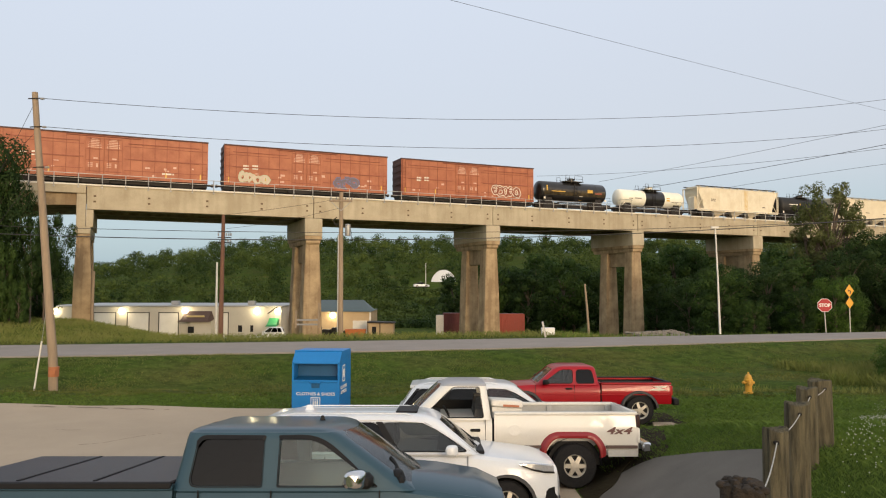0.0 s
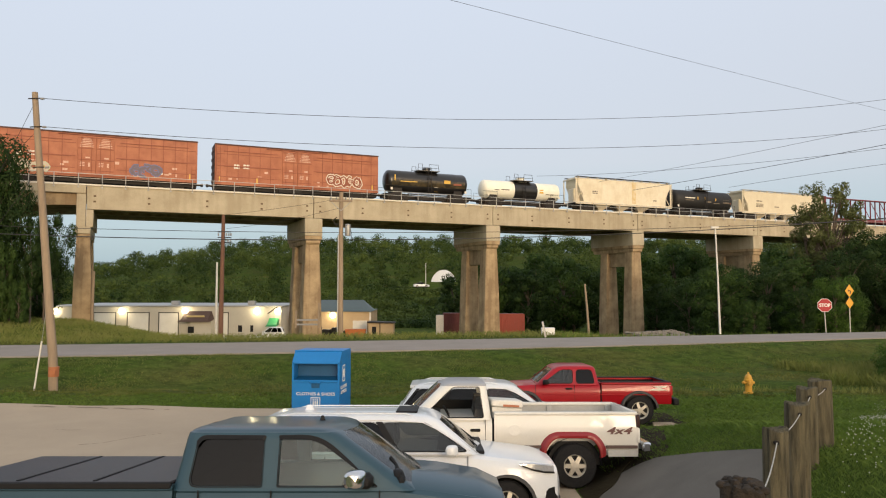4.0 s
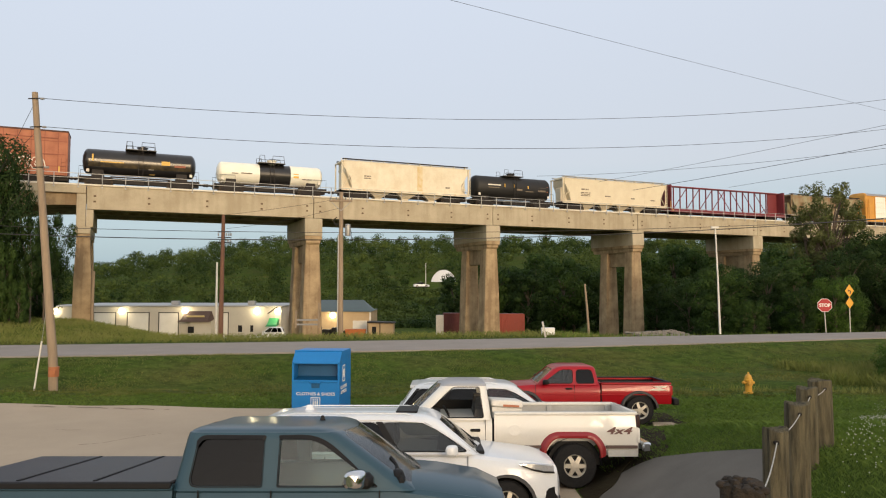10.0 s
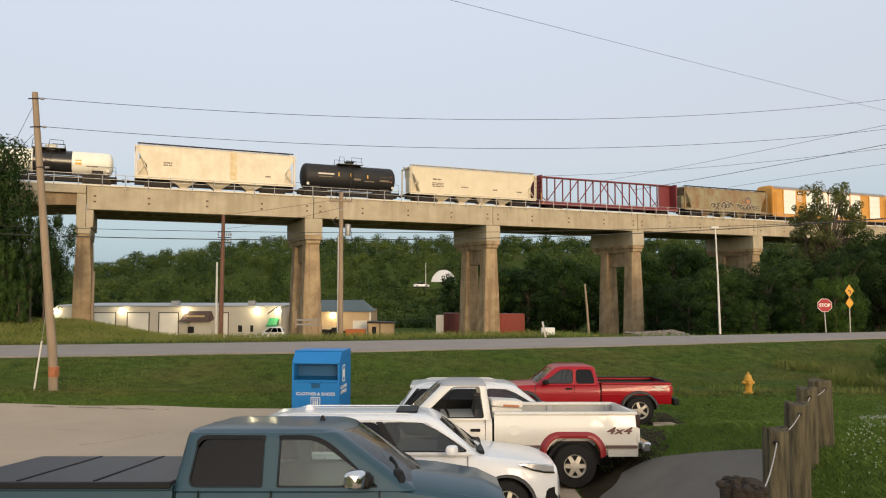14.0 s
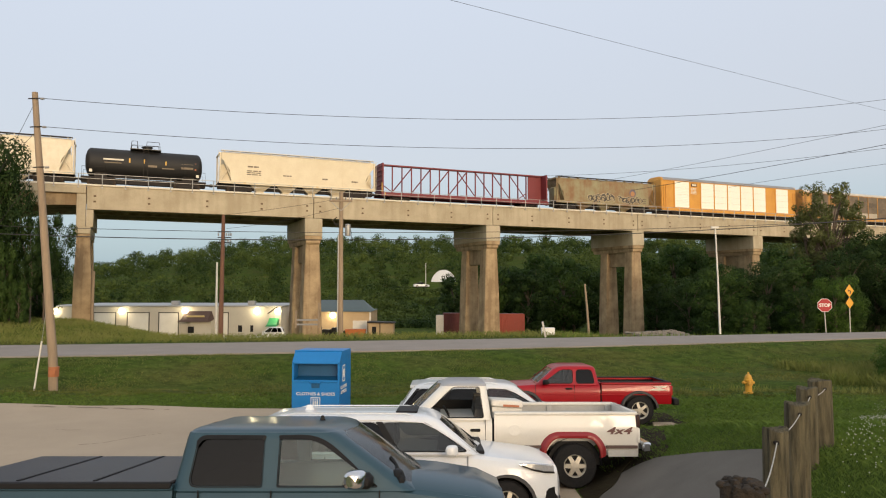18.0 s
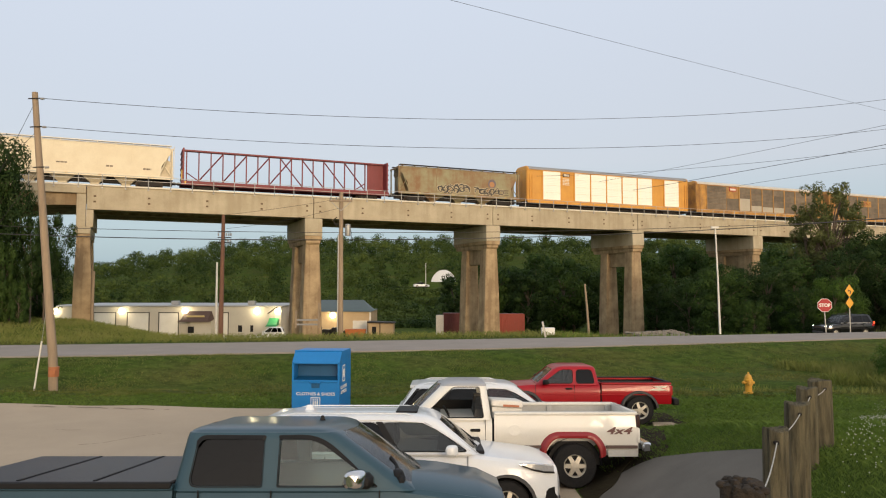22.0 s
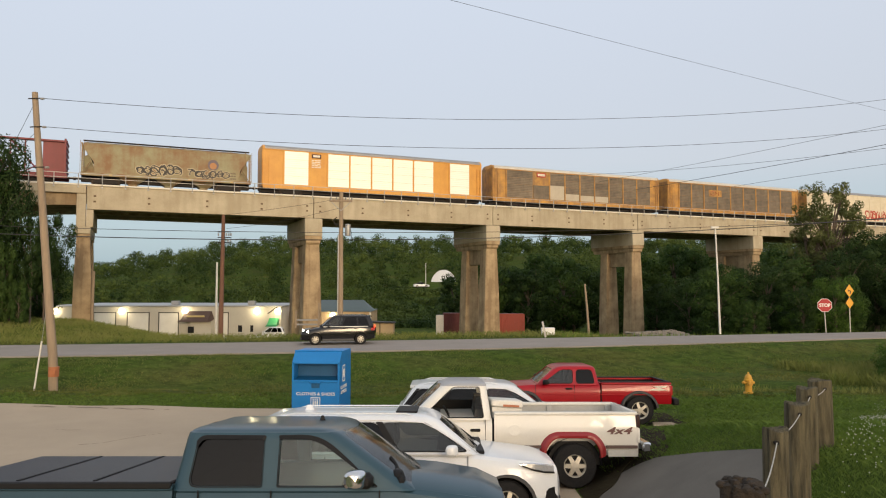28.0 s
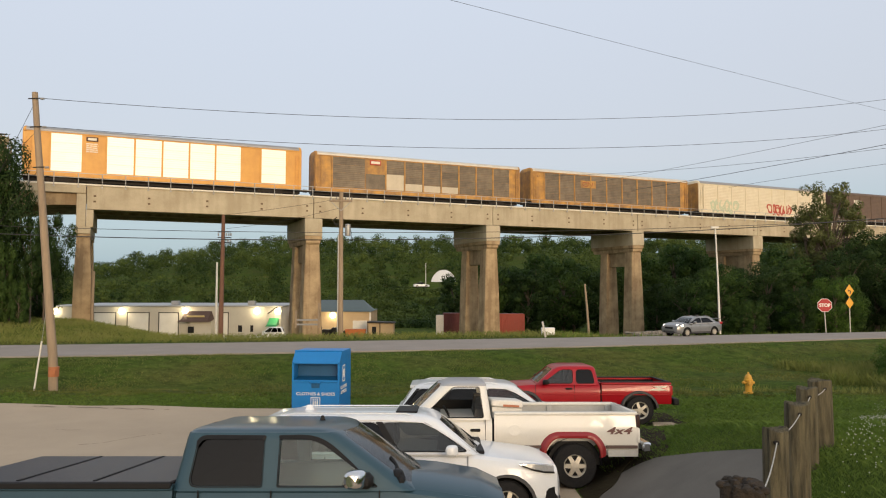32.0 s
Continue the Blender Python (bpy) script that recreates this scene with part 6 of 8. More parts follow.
            part("corner_vent", Geo().loft([[(x, s * (q * hw + 0.012), zl), (x, s * (q * hw + 0.012), zh), (x, s * (q * hw - 0.06), zh), (x, s * (q * hw - 0.06), zl)] for x, q, zl, zh in ((h - 0.30, 0.93, 0.44, 0.50), (h - 0.20, 0.905, 0.40, 0.60), (h - 0.06, 0.80, 0.40, 0.62))]), BLACK, car)
        else:
            part("headlight", Geo().loft([[(h - 0.48 + d, s * (hw * 0.93 - q), 0.80 + k), (h - 0.48 + d, s * (hw * 0.80 - q), 0.90 + k * 0.6), (h - 0.48 + d, s * (hw * 0.80 - q), 0.75 + k), (h - 0.48 + d, s * (hw * 0.93 - q), 0.70 + k)] for d, q, k in ((0.0, -0.035, 0.05), (0.18, 0.0, 0.0), (0.36, 0.14, -0.03))]), light or LAMP_CLEAR, car)
        if tail:
            part("tail_lamp", Geo().box(-h + tail_x, -h + tail_x + 0.25, s * (hw * 0.66), s * (hw * 0.975), tail_z - 0.09, tail_z + 0.09, 0.04), TRIM_RED, car)
        part("rocker", Geo().box(xb + r + 0.06, xa - r - 0.06, s * (hw * 0.9), s * (hw * 1.004), zb - 0.01, zb + 0.13, 0.02), TRIM, car)
    part("bumper_trim", Geo().box(h - 0.22, h + 0.02, -hw * 0.6, hw * 0.6, zb + 0.02, zb + 0.2, 0.04), TRIM, car)
    part("grille", Geo().box(h - 0.12, h + 0.012, -hw * 0.45, hw * 0.45, 0.56, 0.72, 0.03), BLACK, car)
    side_bits(car, hw, (xr + 1.0, (xr + xf) / 2 + 0.42, xf - 0.16), 0.42, belt - 0.03, (((xr + xf) / 2 + 0.22, 0.98), (xr + 1.1, 0.98)), paint_m)
    part("hood_gap", Geo().box(xf - 0.02, xf + 0.0, -hw * 0.8, hw * 0.8, belt - 0.04, belt + 0.035), BLACK, car)
    part("cowl", Geo().box(xf - 0.12, xf + 0.1, -hw * 0.8, hw * 0.8, belt - 0.03, belt + 0.03, 0.02), BLACK, car)
    for y in (-0.35, 0.25):
        part("wiper", Geo().tube([(xf, y, belt + 0.05), (xf - 0.22, y + 0.4, belt + 0.17)], 0.012), BLACK, car)
    seats(car, ((xr + xf) / 2 - 0.6, (xr + xf) / 2 + 0.3), belt + 0.1)
    part("dashboard", Geo().box(xf - 0.62, xf - 0.22, -hw * 0.8, hw * 0.8, belt - 0.05, belt + 0.08, 0.04), BLACK, car)
    part("spoiler", Geo().loft([[(rr - 0.06 + d, -hw * 0.66, top - 0.03 - k), (rr - 0.06 + d, hw * 0.66, top - 0.03 - k), (rr - 0.06 + d, hw * 0.66, top - 0.09 - k), (rr - 0.06 + d, -hw * 0.66, top - 0.09 - k)] for d, k in ((0.1, 0.0), (-0.06, 0.015))]), paint_m, car)
    return car


def parked_white():
    crv = crossover("compact_suv", pose(-0.52, 11.4, -0.13, -4.0, 0, 0), "white compact crossover with tinted rear windows, parked", 4.6, 1.66, P_WHITE, 1.46, -1.2, (-2.24, -2.08, 0.33, 1.05), nose=0.055, dark_posts=("b_pillar", "c_pillar"))
    part("sunroof_deflector", Geo().box(-0.22, 0.12, -0.44, 0.44, 1.655, 1.684, 0.010), BLACK, crv)
    part("roof_fin", Geo().loft([[(x, -0.03 * k, z), (x, 0.03 * k, z), (x + 0.16 * k, 0.015 * k, z), (x + 0.16 * k, -0.015 * k, z)] for x, z, k in ((-1.72, 1.65, 1.0), (-1.68, 1.74, 0.4))]), P_WHITE, crv)
    s2 = crossover("suv", pose(1.2, 16.1, -0.25, -2.5, 0, 0), "white SUV with tinted glass and red tail lamps, parked", 4.55, 1.62, P_WHITE2, 1.4, -1.3, (-2.15, -1.80, 0.30, 1.0), nose=0.05, tail_z=1.05, tail_x=0.16, posts=[(-2.06, -1.74, 0.04, 0.04, "d_pillar"), (-1.2, -1.05, 0.08, 0.08, "c_pillar"), (-0.15, -0.3, 0.10, 0.08, "b_pillar"), (0.92, 0.27, 0.14, 0.10, "a_pillar")], dark_posts=("b_pillar", "c_pillar", "d_pillar"))
    return crv, s2


def pickup_white():
    m = pose(0.66, 13.6, -0.13, 4.0, 0, 180)
    car = thing("pickup_truck", m, "aged white regular cab 4x4 pickup with red wheel flares, parked", "pickup truck")
    hw, r = 0.97, 0.395
    # local x = 0.6 - world x
    xa, xb = 1.95, -1.69
    body = part("body", shell([(2.85, 0.55, 1.0, 0.86, 0.02), (2.72, 0.5, 1.12, 0.95, 0.02), (2.0, 0.48, 1.17, hw, 0.03), (1.2, 0.48, 1.2, hw, 0.03), (0.9, 0.48, 1.21, hw, 0.0), (-0.22, 0.48, 1.22, hw, 0.0)]), P_CREAM, car)
    cut(body, Geo().cyl((xa, 0.5, r), (xa, 1.3, r), 0.5, n=30).cyl((xa, -0.5, r), (xa, -1.3, r), 0.5, n=30))
    well(car, xa, 0.495, hw, r)
    bed(car, -2.84, -0.26, 0.58, 1.34, hw, xb, r, 0.55, P_CREAM, BED_IN)
    well(car, xb, 0.495, hw, r, 0.12)
    square_flare(car, xb + 0.03, 0.66, 0.885, 0.44, hw, P_REDTRIM, 0.125)
    flare(car, xa, r, 0.5, hw, P_REDTRIM, 0.12, 0.05)
    greenhouse(car, (-0.22, -0.12, 0.56, 1.28, 1.22, 1.88, 0.95, 0.79), P_CREAM, P_ROOF_SKY, [GLASS_CLEAR], [(-0.15, -0.08, 0.16, 0.16, "b_pillar"), (1.14, 0.54, 0.20, 0.12, "a_pillar")], open_side=((0, 1), (0, -1)), radius=[(0.05, 0.05, 0.08, 0.05)], crisp=True)
    for s in (-1, 1):
        for x0, x1 in ((-2.82, xb - 0.56), (xb + 0.56, -0.3)):
            part("side_stripe", Geo().box(x0, x1, s * (hw - 0.01), s * (hw + 0.012), 0.70, 0.755, 0.008), MAROON_STRIPE, car, "dark side moulding")
        part("lower_trim", Geo().box(-2.82, xb - 0.6, s * (hw - 0.02), s * (hw + 0.006), 0.56, 0.68), BED_IN, car)
        part("tail_lamp", Geo().box(-2.88, -2.80, s * (hw - 0.1), s * (hw + 0.006), 1.06, 1.29, 0.015), SMOKED, car)
        part("lamp_panel", Geo().box(-2.87, -2.81, s * (hw - 0.1), s * (hw + 0.002), 0.80, 1.055, 0.012), P_CREAM, car)
        mirror(car, 0.82, s * 0.99, 1.26, CHROME, 0.9)
    part("rear_bumper", Geo().box(-3.08, -2.92, -0.93, 0.93, 0.62, 0.80, 0.03).box(-2.93, -2.8, -0.6, 0.6, 0.64, 0.76), CHROME, car)
    part("front_bumper", Geo().box(2.85, 3.0, -0.95, 0.95, 0.5, 0.7, 0.03), CHROME, car)
    side_bits(car, hw, (-0.1, 1.12), 0.55, 1.2, ((0.08, 1.02),), P_CREAM, hand_mat=BLACK)
    part("fuel_door", Geo().cyl((-0.62, hw - 0.01, 1.02), (-0.62, hw + 0.006, 1.02), 0.10, n=18), P_CREAM, car)
    for s, zt_ in ((1, 1.225), (-1, 1.40)):
        part("door_trim", Geo().box(-0.12, 1.05, s * 0.84, s * 0.885, 0.95, zt_, 0.015), BLACK, car, "black inner door trim")
    part("cab_gap", Geo().box(-0.26, -0.22, -0.9, 0.9, 0.55, 1.2), BLACK, car)
    seats(car, (0.02,), 1.14, 0.6)
    part("dashboard", Geo().box(0.7, 1.0, -0.85, 0.85, 1.05, 1.24, 0.04), BLACK, car)
    steering(car, 0.55, 0.38, 1.22)
    for x in (xa, xb):
        for s in (-1, 1):
            road_wheel(car, x, s * (hw + 0.01), r, 0.28, ALLOY, 6, k_rim=0.84)
    # 4x4 lettering on the box side
    for s, rot in ((1, 180), (-1, 0)):
        tx = bpy.data.curves.new("text", "FONT")
        tx.body, tx.size, tx.extrude, tx.offset, tx.shear, tx.space_character = "4x4", 0.21, 0.004, 0.006, 0.3, 1.05
        tx.materials.append(DECAL)
        tmp = new("tmp", tx)
        bpy.context.view_layer.update()
        me = bpy.data.meshes.new_from_object(tmp.evaluated_get(bpy.context.evaluated_depsgraph_get()))
        bpy.data.objects.remove(tmp)
        part("decal", me, DECAL, car, "dark red and grey 4x4 lettering", at=pose(-2.26 if s > 0 else -2.72, s * (hw + 0.006), 0.955, 90, 0, rot) @ Matrix.Diagonal((1.35, 0.8, 1, 1)))
    return car


DECAL = mat("maroon_decal", (0.16, 0.07, 0.06), (0.10, 0.05, 0.05), 0.6)


def pickup_red():
    m = pose(3.75, 20.3, -0.31, 2.3, 0, 180)
    car = thing("pickup_truck", m, "red extended cab off-road pickup with black flares, parked", "pickup truck")
    hw, r = 0.86, 0.39
    xa, xb = 1.5, -1.66
    body = part("body", shell([(2.55, 0.5, 0.92, 0.70, 0.02), (2.42, 0.48, 1.0, 0.80, 0.03), (1.6, 0.48, 1.06, hw, 0.04), (1.2, 0.48, 1.08, hw, 0.03), (0.9, 0.48, 1.09, hw, 0.0), (-0.58, 0.48, 1.10, hw, 0.0)]), P_RED, car)
    cut(body, Geo().cyl((xa, 0.4, r), (xa, 1.3, r), 0.47, n=30).cyl((xa, -0.4, r), (xa, -1.3, r), 0.47, n=30))
    well(car, xa, 0.465, hw, r)
    bed(car, -2.55, -0.62, 0.55, 1.14, hw, xb, r, 0.47, P_RED, BLACK)
    well(car, xb, 0.465, hw, r, 0.12)
    for x in (xa, xb):
        flare(car, x, r, 0.47, hw, TRIM, 0.07, 0.045, 0.04)
    greenhouse(car, (-0.58, -0.48, 0.55, 1.18, 1.10, 1.60, 0.84, 0.68), P_RED, P_RED, [GLASS_DARK, GLASS_GREY], [(-0.52, -0.44, 0.16, 0.14, "c_pillar"), (0.12, 0.10, 0.10, 0.09, "b_pillar"), (1.08, 0.53, 0.16, 0.12, "a_pillar")])
    for s in (-1, 1):
        part("tail_lamp", Geo().box(-2.58, -2.5, s * (hw - 0.08), s * (hw + 0.004), 0.80, 1.06, 0.015), TRIM_RED, car)
        mirror(car, 0.95, s * 0.87, 1.17, BLACK, 0.85)
        part("side_crease", Geo().box(-2.5, 1.0, s * (hw - 0.01), s * (hw + 0.008), 0.80, 0.83, 0.006), P_RED, car)
        zr = Geo().prism([(-2.42, 0.93), (-1.95, 0.93), (-2.0, 0.97), (-2.22, 0.97), (-2.02, 1.04), (-2.42, 1.05), (-2.38, 1.01), (-2.2, 1.01)], s * hw, s * (hw + 0.006))
        part("decal", zr, INK_WHITE, car, "white side decal")
    part("rear_bumper", Geo().box(-2.76, -2.6, -0.84, 0.84, 0.52, 0.70, 0.03).box(-2.62, -2.5, -0.5, 0.5, 0.55, 0.66), BLACK, car)
    part("front_bumper", Geo().box(2.5, 2.7, -0.8, 0.8, 0.45, 0.7, 0.05), BLACK, car)
    side_bits(car, hw, (-0.62, 0.12, 1.2), 0.55, 1.08, ((0.28, 0.98),), P_RED, hand_mat=BLACK)
    seats(car, (0.2,), 1.12)
    part("bed_liner", Geo().box(-2.5, -0.66, -0.80, -0.7, 1.13, 1.165, 0.01).box(-2.5, -0.66, 0.70, 0.80, 1.13, 1.165, 0.01).box(-2.54, -2.46, -0.8, 0.8, 1.13, 1.165, 0.01), BLACK, car)
    for x in (xa, xb):
        for s in (-1, 1):
            road_wheel(car, x, s * (hw + 0.03), r, 0.27, ALLOY, 5)
    return car


pickup_blue()
parked_white()
pickup_white()
pickup_red()
chest = thing("cooler_box", pose(1.12, 13.25, 0.80, -4.0, 4.0, 6.0), "dirty white cooler chest lying in the pickup bed", "cooler")
part("body", Geo().loft([[(-a, -b, z), (a, -b, z), (a, b, z), (-a, b, z)] for a, b, z in ((0.25, 0.24, 0.06), (0.28, 0.27, 0.48))]), PAINT_WHITE, chest)
part("lid", Geo().box(-0.3, 0.3, -0.29, 0.29, 0.485, 0.62, 0.03), PAINT_WHITE, chest)
part("stain", Geo().box(-0.08, 0.22, -0.296, -0.288, 0.50, 0.54), BOX_RED, chest, "rusty stain")
part("handle", Geo().box(-0.12, 0.12, -0.30, -0.262, 0.30, 0.36, 0.01), BOX_END, chest)
# the two that drive past
HEAD_ON = glow("lit_headlamp", (1.0, 0.93, 0.75), 9.0)
TAIL_ON = glow("lit_tail_lamp", (1.0, 0.10, 0.03), 0.9)
SIGNAL_ON = glow("lit_turn_signal", (1.0, 0.55, 0.10), 14.0)
VAN_WHEELS, SEDAN_WHEELS = [], []
van = crossover("minivan", pose(88, 60, 0.05, 0, 0, 195), "black minivan with lit headlamps driving past", 4.45, 1.76, P_DARK, 1.36, -1.32, (-2.12, -1.88, 0.25, 1.0), 0.345, hw=0.96, light=HEAD_ON, wheels=VAN_WHEELS, dark_low=False, belt=1.10)
for s in (-1, 1):
    part("rear_light", Geo().box(-2.21, -2.11, s * 0.80, s * 0.92, 1.02, 1.20, 0.02), TAIL_ON, van, "glowing red tail lamp")
sedan = crossover("sedan", pose(92, 60, 0.05, 0, 0, 195), "silver sedan with lit headlamps and amber turn signal", 4.45, 1.42, P_SILVER, 1.35, -1.30, (-1.75, -1.05, 0.25, 1.15), 0.33, hw=0.89, light=HEAD_ON, wheels=SEDAN_WHEELS, dark_low=False, belt=0.95, posts=[(-1.35, -0.88, 0.16, 0.16, "c_pillar"), (-0.1, -0.12, 0.10, 0.08, "b_pillar"), (1.09, 0.28, 0.10, 0.08, "a_pillar")])
part("rear_wing", Geo().box(-2.2, -1.95, -0.72, 0.72, 1.20, 1.24, 0.015).box(-2.12, -2.02, -0.62, -0.56, 0.95, 1.2).box(-2.12, -2.02, 0.56, 0.62, 0.95, 1.2), P_SILVER, sedan, "raised boot spoiler")
for s in (-1, 1):
    part("turn_signal", Geo().box(2.0, 2.12, s * 0.5, s * 0.72, 0.55, 0.66, 0.02), SIGNAL_ON, sedan, "glowing amber turn signal")
# ---- buildings under and behind the viaduct ----
WALL_WHITE = mat("painted_block_wall", (0.50, 0.47, 0.40), (0.42, 0.39, 0.33), 0.8, scale=0.5, fine=8, bump=0.1)
WALL_TAN = mat("tan_metal_wall", (0.50, 0.37, 0.22), (0.40, 0.29, 0.17), 0.7, scale=0.5, fine=8, bump=0.1)
DOOR_PALE = mat("pale_shutter", (0.72, 0.70, 0.64), (0.6, 0.58, 0.52), 0.6, scale=1, bump=0.05)
ROOF_GREEN = mat("dark_green_roof", (0.045, 0.075, 0.06), (0.03, 0.05, 0.04), 0.5)
AWNING = mat("brown_awning", (0.075, 0.045, 0.035), (0.05, 0.03, 0.025), 0.7)
GREEN_SIGN = mat("green_canopy", (0.03, 0.30, 0.10), (0.02, 0.22, 0.08), 0.5)
RED_STEEL = mat("red_container", (0.30, 0.045, 0.025), (0.20, 0.035, 0.02), 0.6, scale=1)
MAROON_STEEL = mat("maroon_container", (0.14, 0.03, 0.03), (0.09, 0.02, 0.02), 0.6, scale=1)
LAMP_WARM = glow("floodlight_glow", (1.0, 0.86, 0.55), 11.0)


def floodlight(x, y, z, power=110):
    lamp = thing("wall_lamp", pose(x, y, z), "glowing floodlight on a warehouse wall", "lamp", "warehouse floodlights")
    part("housing", Geo().box(-0.3, 0.3, 0.02, 0.3, 0.05, 0.28, 0.03), STEEL_DARK, lamp)
    # lens drawn wider than its housing: the lamp's bloom is put into its shape
    part("lens", Geo().ball((0, -0.16, -0.05), (0.54, 0.2, 0.50), 14, 8), LAMP_WARM, lamp, "glowing lens enlarged to the size of its bloom")
    l = new("flood_lamp", bpy.data.lights.new("flood_lamp", "POINT"))
    l.data.energy, l.data.color, l.data.shadow_soft_size = power, (1.0, 0.82, 0.5), 0.4
    l.data.specular_factor = 0.0
    l.location = (x, y - 0.9, z - 0.2)


FLOOR = -6.0
ware = thing("warehouse", pose(0, 120, FLOOR), "long low white warehouse with roll-up doors", "warehouse")
part("wall", Geo().box(-67.2, -27.6, 0, 18, 0, 5.85, 0.03), WALL_WHITE, ware)
part("roof", Geo().box(-67.5, -27.3, -0.15, 18.2, 5.85, 6.1, 0.05), GALV, ware)
for x0, x1 in ((-59.5, -55.9), (-53.8, -50.2), (-48.4, -45.2), (-37.6, -36.7)):
    d = part("roll_door", Geo().box(x0, x1, -0.05, 0.03, 0, 4.8, 0.02), DOOR_PALE, ware, "pale roll-up door")
    part("door_frame", Geo().box(x1, x1 + 0.13, -0.09, 0.04, 0, 4.95).box(x0 - 0.13, x0, -0.09, 0.04, 0, 4.95).box(x0 - 0.13, x1 + 0.13, -0.09, 0.04, 4.8, 4.93), STEEL_DARK, d)
part("entry_canopy", Geo().loft([[(-44.6, y, z), (-39.0, y, z), (-39.5, y + 0.1, z + h), (-44.0, y + 0.1, z + h)] for y, z, h in ((-2.2, 3.4, 0.25), (0.0, 3.8, 1.4))]), AWNING, ware, "dark brown awning")
part("awning_mark", Geo().box(-43.2, -40.2, -1.55, -1.45, 4.15, 4.45, 0.02), mat("gold_mark", (0.5, 0.4, 0.18), (0.4, 0.3, 0.12), 0.5), ware, "pale illegible mark")
part("entry_block", Geo().box(-42.6, -39.0, -1.6, 0.02, 0, 3.5, 0.02), WALL_WHITE, ware)
part("window", Geo().box(-42.9, -41.9, -1.68, -1.58, 1.5, 2.6, 0.02), BLACK, ware)
part("green_canopy", Geo().loft([[(-29.9, y, z), (-28.0, y, z), (-28.0, y + 0.1, z + h), (-29.6, y + 0.1, z + h)] for y, z, h in ((-1.8, 2.6, 0.3), (0.0, 2.8, 1.2))]), GREEN_SIGN, ware, "bright green lit canopy")
part("gable_trim", Geo().tube([(-29.9, -0.05, 4.7), (-28.0, -0.05, 6.0)], 0.08, 4), STEEL_DARK, ware)
for x, w in ((-34.6, 0.7), (-32.6, 0.5)):
    part("window", Geo().box(x - w / 2, x + w / 2, -0.05, 0.03, 1.6, 2.7, 0.02), BLACK, ware)
for x in (-47.0, -33.6):
    part("roof_vent", Geo().box(x - 0.6, x + 0.6, 3, 4.2, 6.1, 6.8, 0.05), GALV, ware)
for x in (-66.0, -54.7, -43.9, -31.7, -28.1):
    floodlight(x, 119.8, FLOOR + 5.2)
hall = thing("metal_hall", pose(0, 124, FLOOR), "tan metal hall with a dark green roof", "building")
part("wall", Geo().box(-25.8, -12.9, 0, 14, 0, 4.9, 0.03), WALL_TAN, hall)
part("roof", Geo().loft([[(x, -0.4, 4.9), (x, 14.4, 4.9), (x, 7, 4.9 + h)] for x, h in ((-26.1, 1.9), (-14.8, 1.9), (-12.6, 0.05))]), ROOF_GREEN, hall)
part("door", Geo().box(-15.9, -13.4, -0.05, 0.03, 0, 3.3, 0.02), DOOR_PALE, hall, "pale roll-up door")
part("corner_trim", Geo().box(-13.0, -12.7, -0.08, 0.1, 0, 4.9), DOOR_PALE, hall)
floodlight(-19.4, 123.8, FLOOR + 4.3)
shed = thing("storage_shed", pose(-10.3, 118, FLOOR), "small tan shed with a dark door frame", "shed")
part("wall", Geo().box(-2.2, 2.0, 0, 3, 0, 3.2, 0.03), WALL_TAN, shed)
part("roof", Geo().prism([(-2.4, 3.2), (2.2, 3.15), (2.2, 3.3), (-2.4, 3.45)], -0.3, 3.3), STEEL_DARK, shed)
part("door", Geo().box(-1.6, -0.9, -0.06, 0.03, 0, 2.6, 0.02), BLACK, shed)
part("corner_post", Geo().box(-0.35, -0.2, -0.06, 0.03, 0, 3.2), STEEL_DARK, shed)


def container(x0, x1, y, z, material, label, hgt=2.6):
    c = thing("shipping_container", pose(x0, y, z), label, "container")
    part("body", Geo().box(0, x1 - x0, 0, 2.4, 0.1, hgt, 0.03), material, c)
    n = int((x1 - x0) / 0.28)
    for i in range(n):
        part("corrugation", Geo().box(0.1 + i * 0.28, 0.22 + i * 0.28, -0.04, 0.02, 0.25, hgt - 0.12, 0.015), material, c)
    part("frame", Geo().box(-0.02, x1 - x0 + 0.02, -0.05, 0.05, hgt - 0.1, hgt + 0.02, 0.01).box(-0.02, x1 - x0 + 0.02, -0.05, 0.05, 0.08, 0.2, 0.01).box(-0.03, 0.1, -0.05, 0.05, 0.08, hgt).box(x1 - x0 - 0.1, x1 - x0 + 0.03, -0.05, 0.05, 0.08, hgt), material, c)
    return c


container(6.4, 11.0, 95, -3.25, RED_STEEL, "rust-red shipping container with a pale mark", 2.9)
container(0.0, 4.6, 101, -3.3, MAROON_STEEL, "dark maroon shipping container", 2.8)
cabinet = thing("utility_cabinet", pose(-0.45, 99, -3.4), "pale grey tall utility cabinet", "cabinet")
part("body", Geo().box(-0.55, 0.55, 0, 0.8, 0, 2.75, 0.04), GALV, cabinet)
YELLOW_BOX = mat("yellow_box_paint", (0.70, 0.52, 0.12), (0.6, 0.42, 0.08), 0.5)
tank_box = thing("utility_box", pose(-53.9, 118.2, FLOOR), "yellow utility box lit by the lamp above", "utility box")
part("body", Geo().box(-0.9, 0.9, 0, 0.9, 0, 1.7, 0.06), YELLOW_BOX, tank_box)
part("lid", Geo().box(-0.95, 0.95, -0.05, 0.95, 1.7, 1.85, 0.04), YELLOW_BOX, tank_box)
skip = thing("waste_skip", pose(-14.6, 117, FLOOR), "orange steel waste skip", "skip")
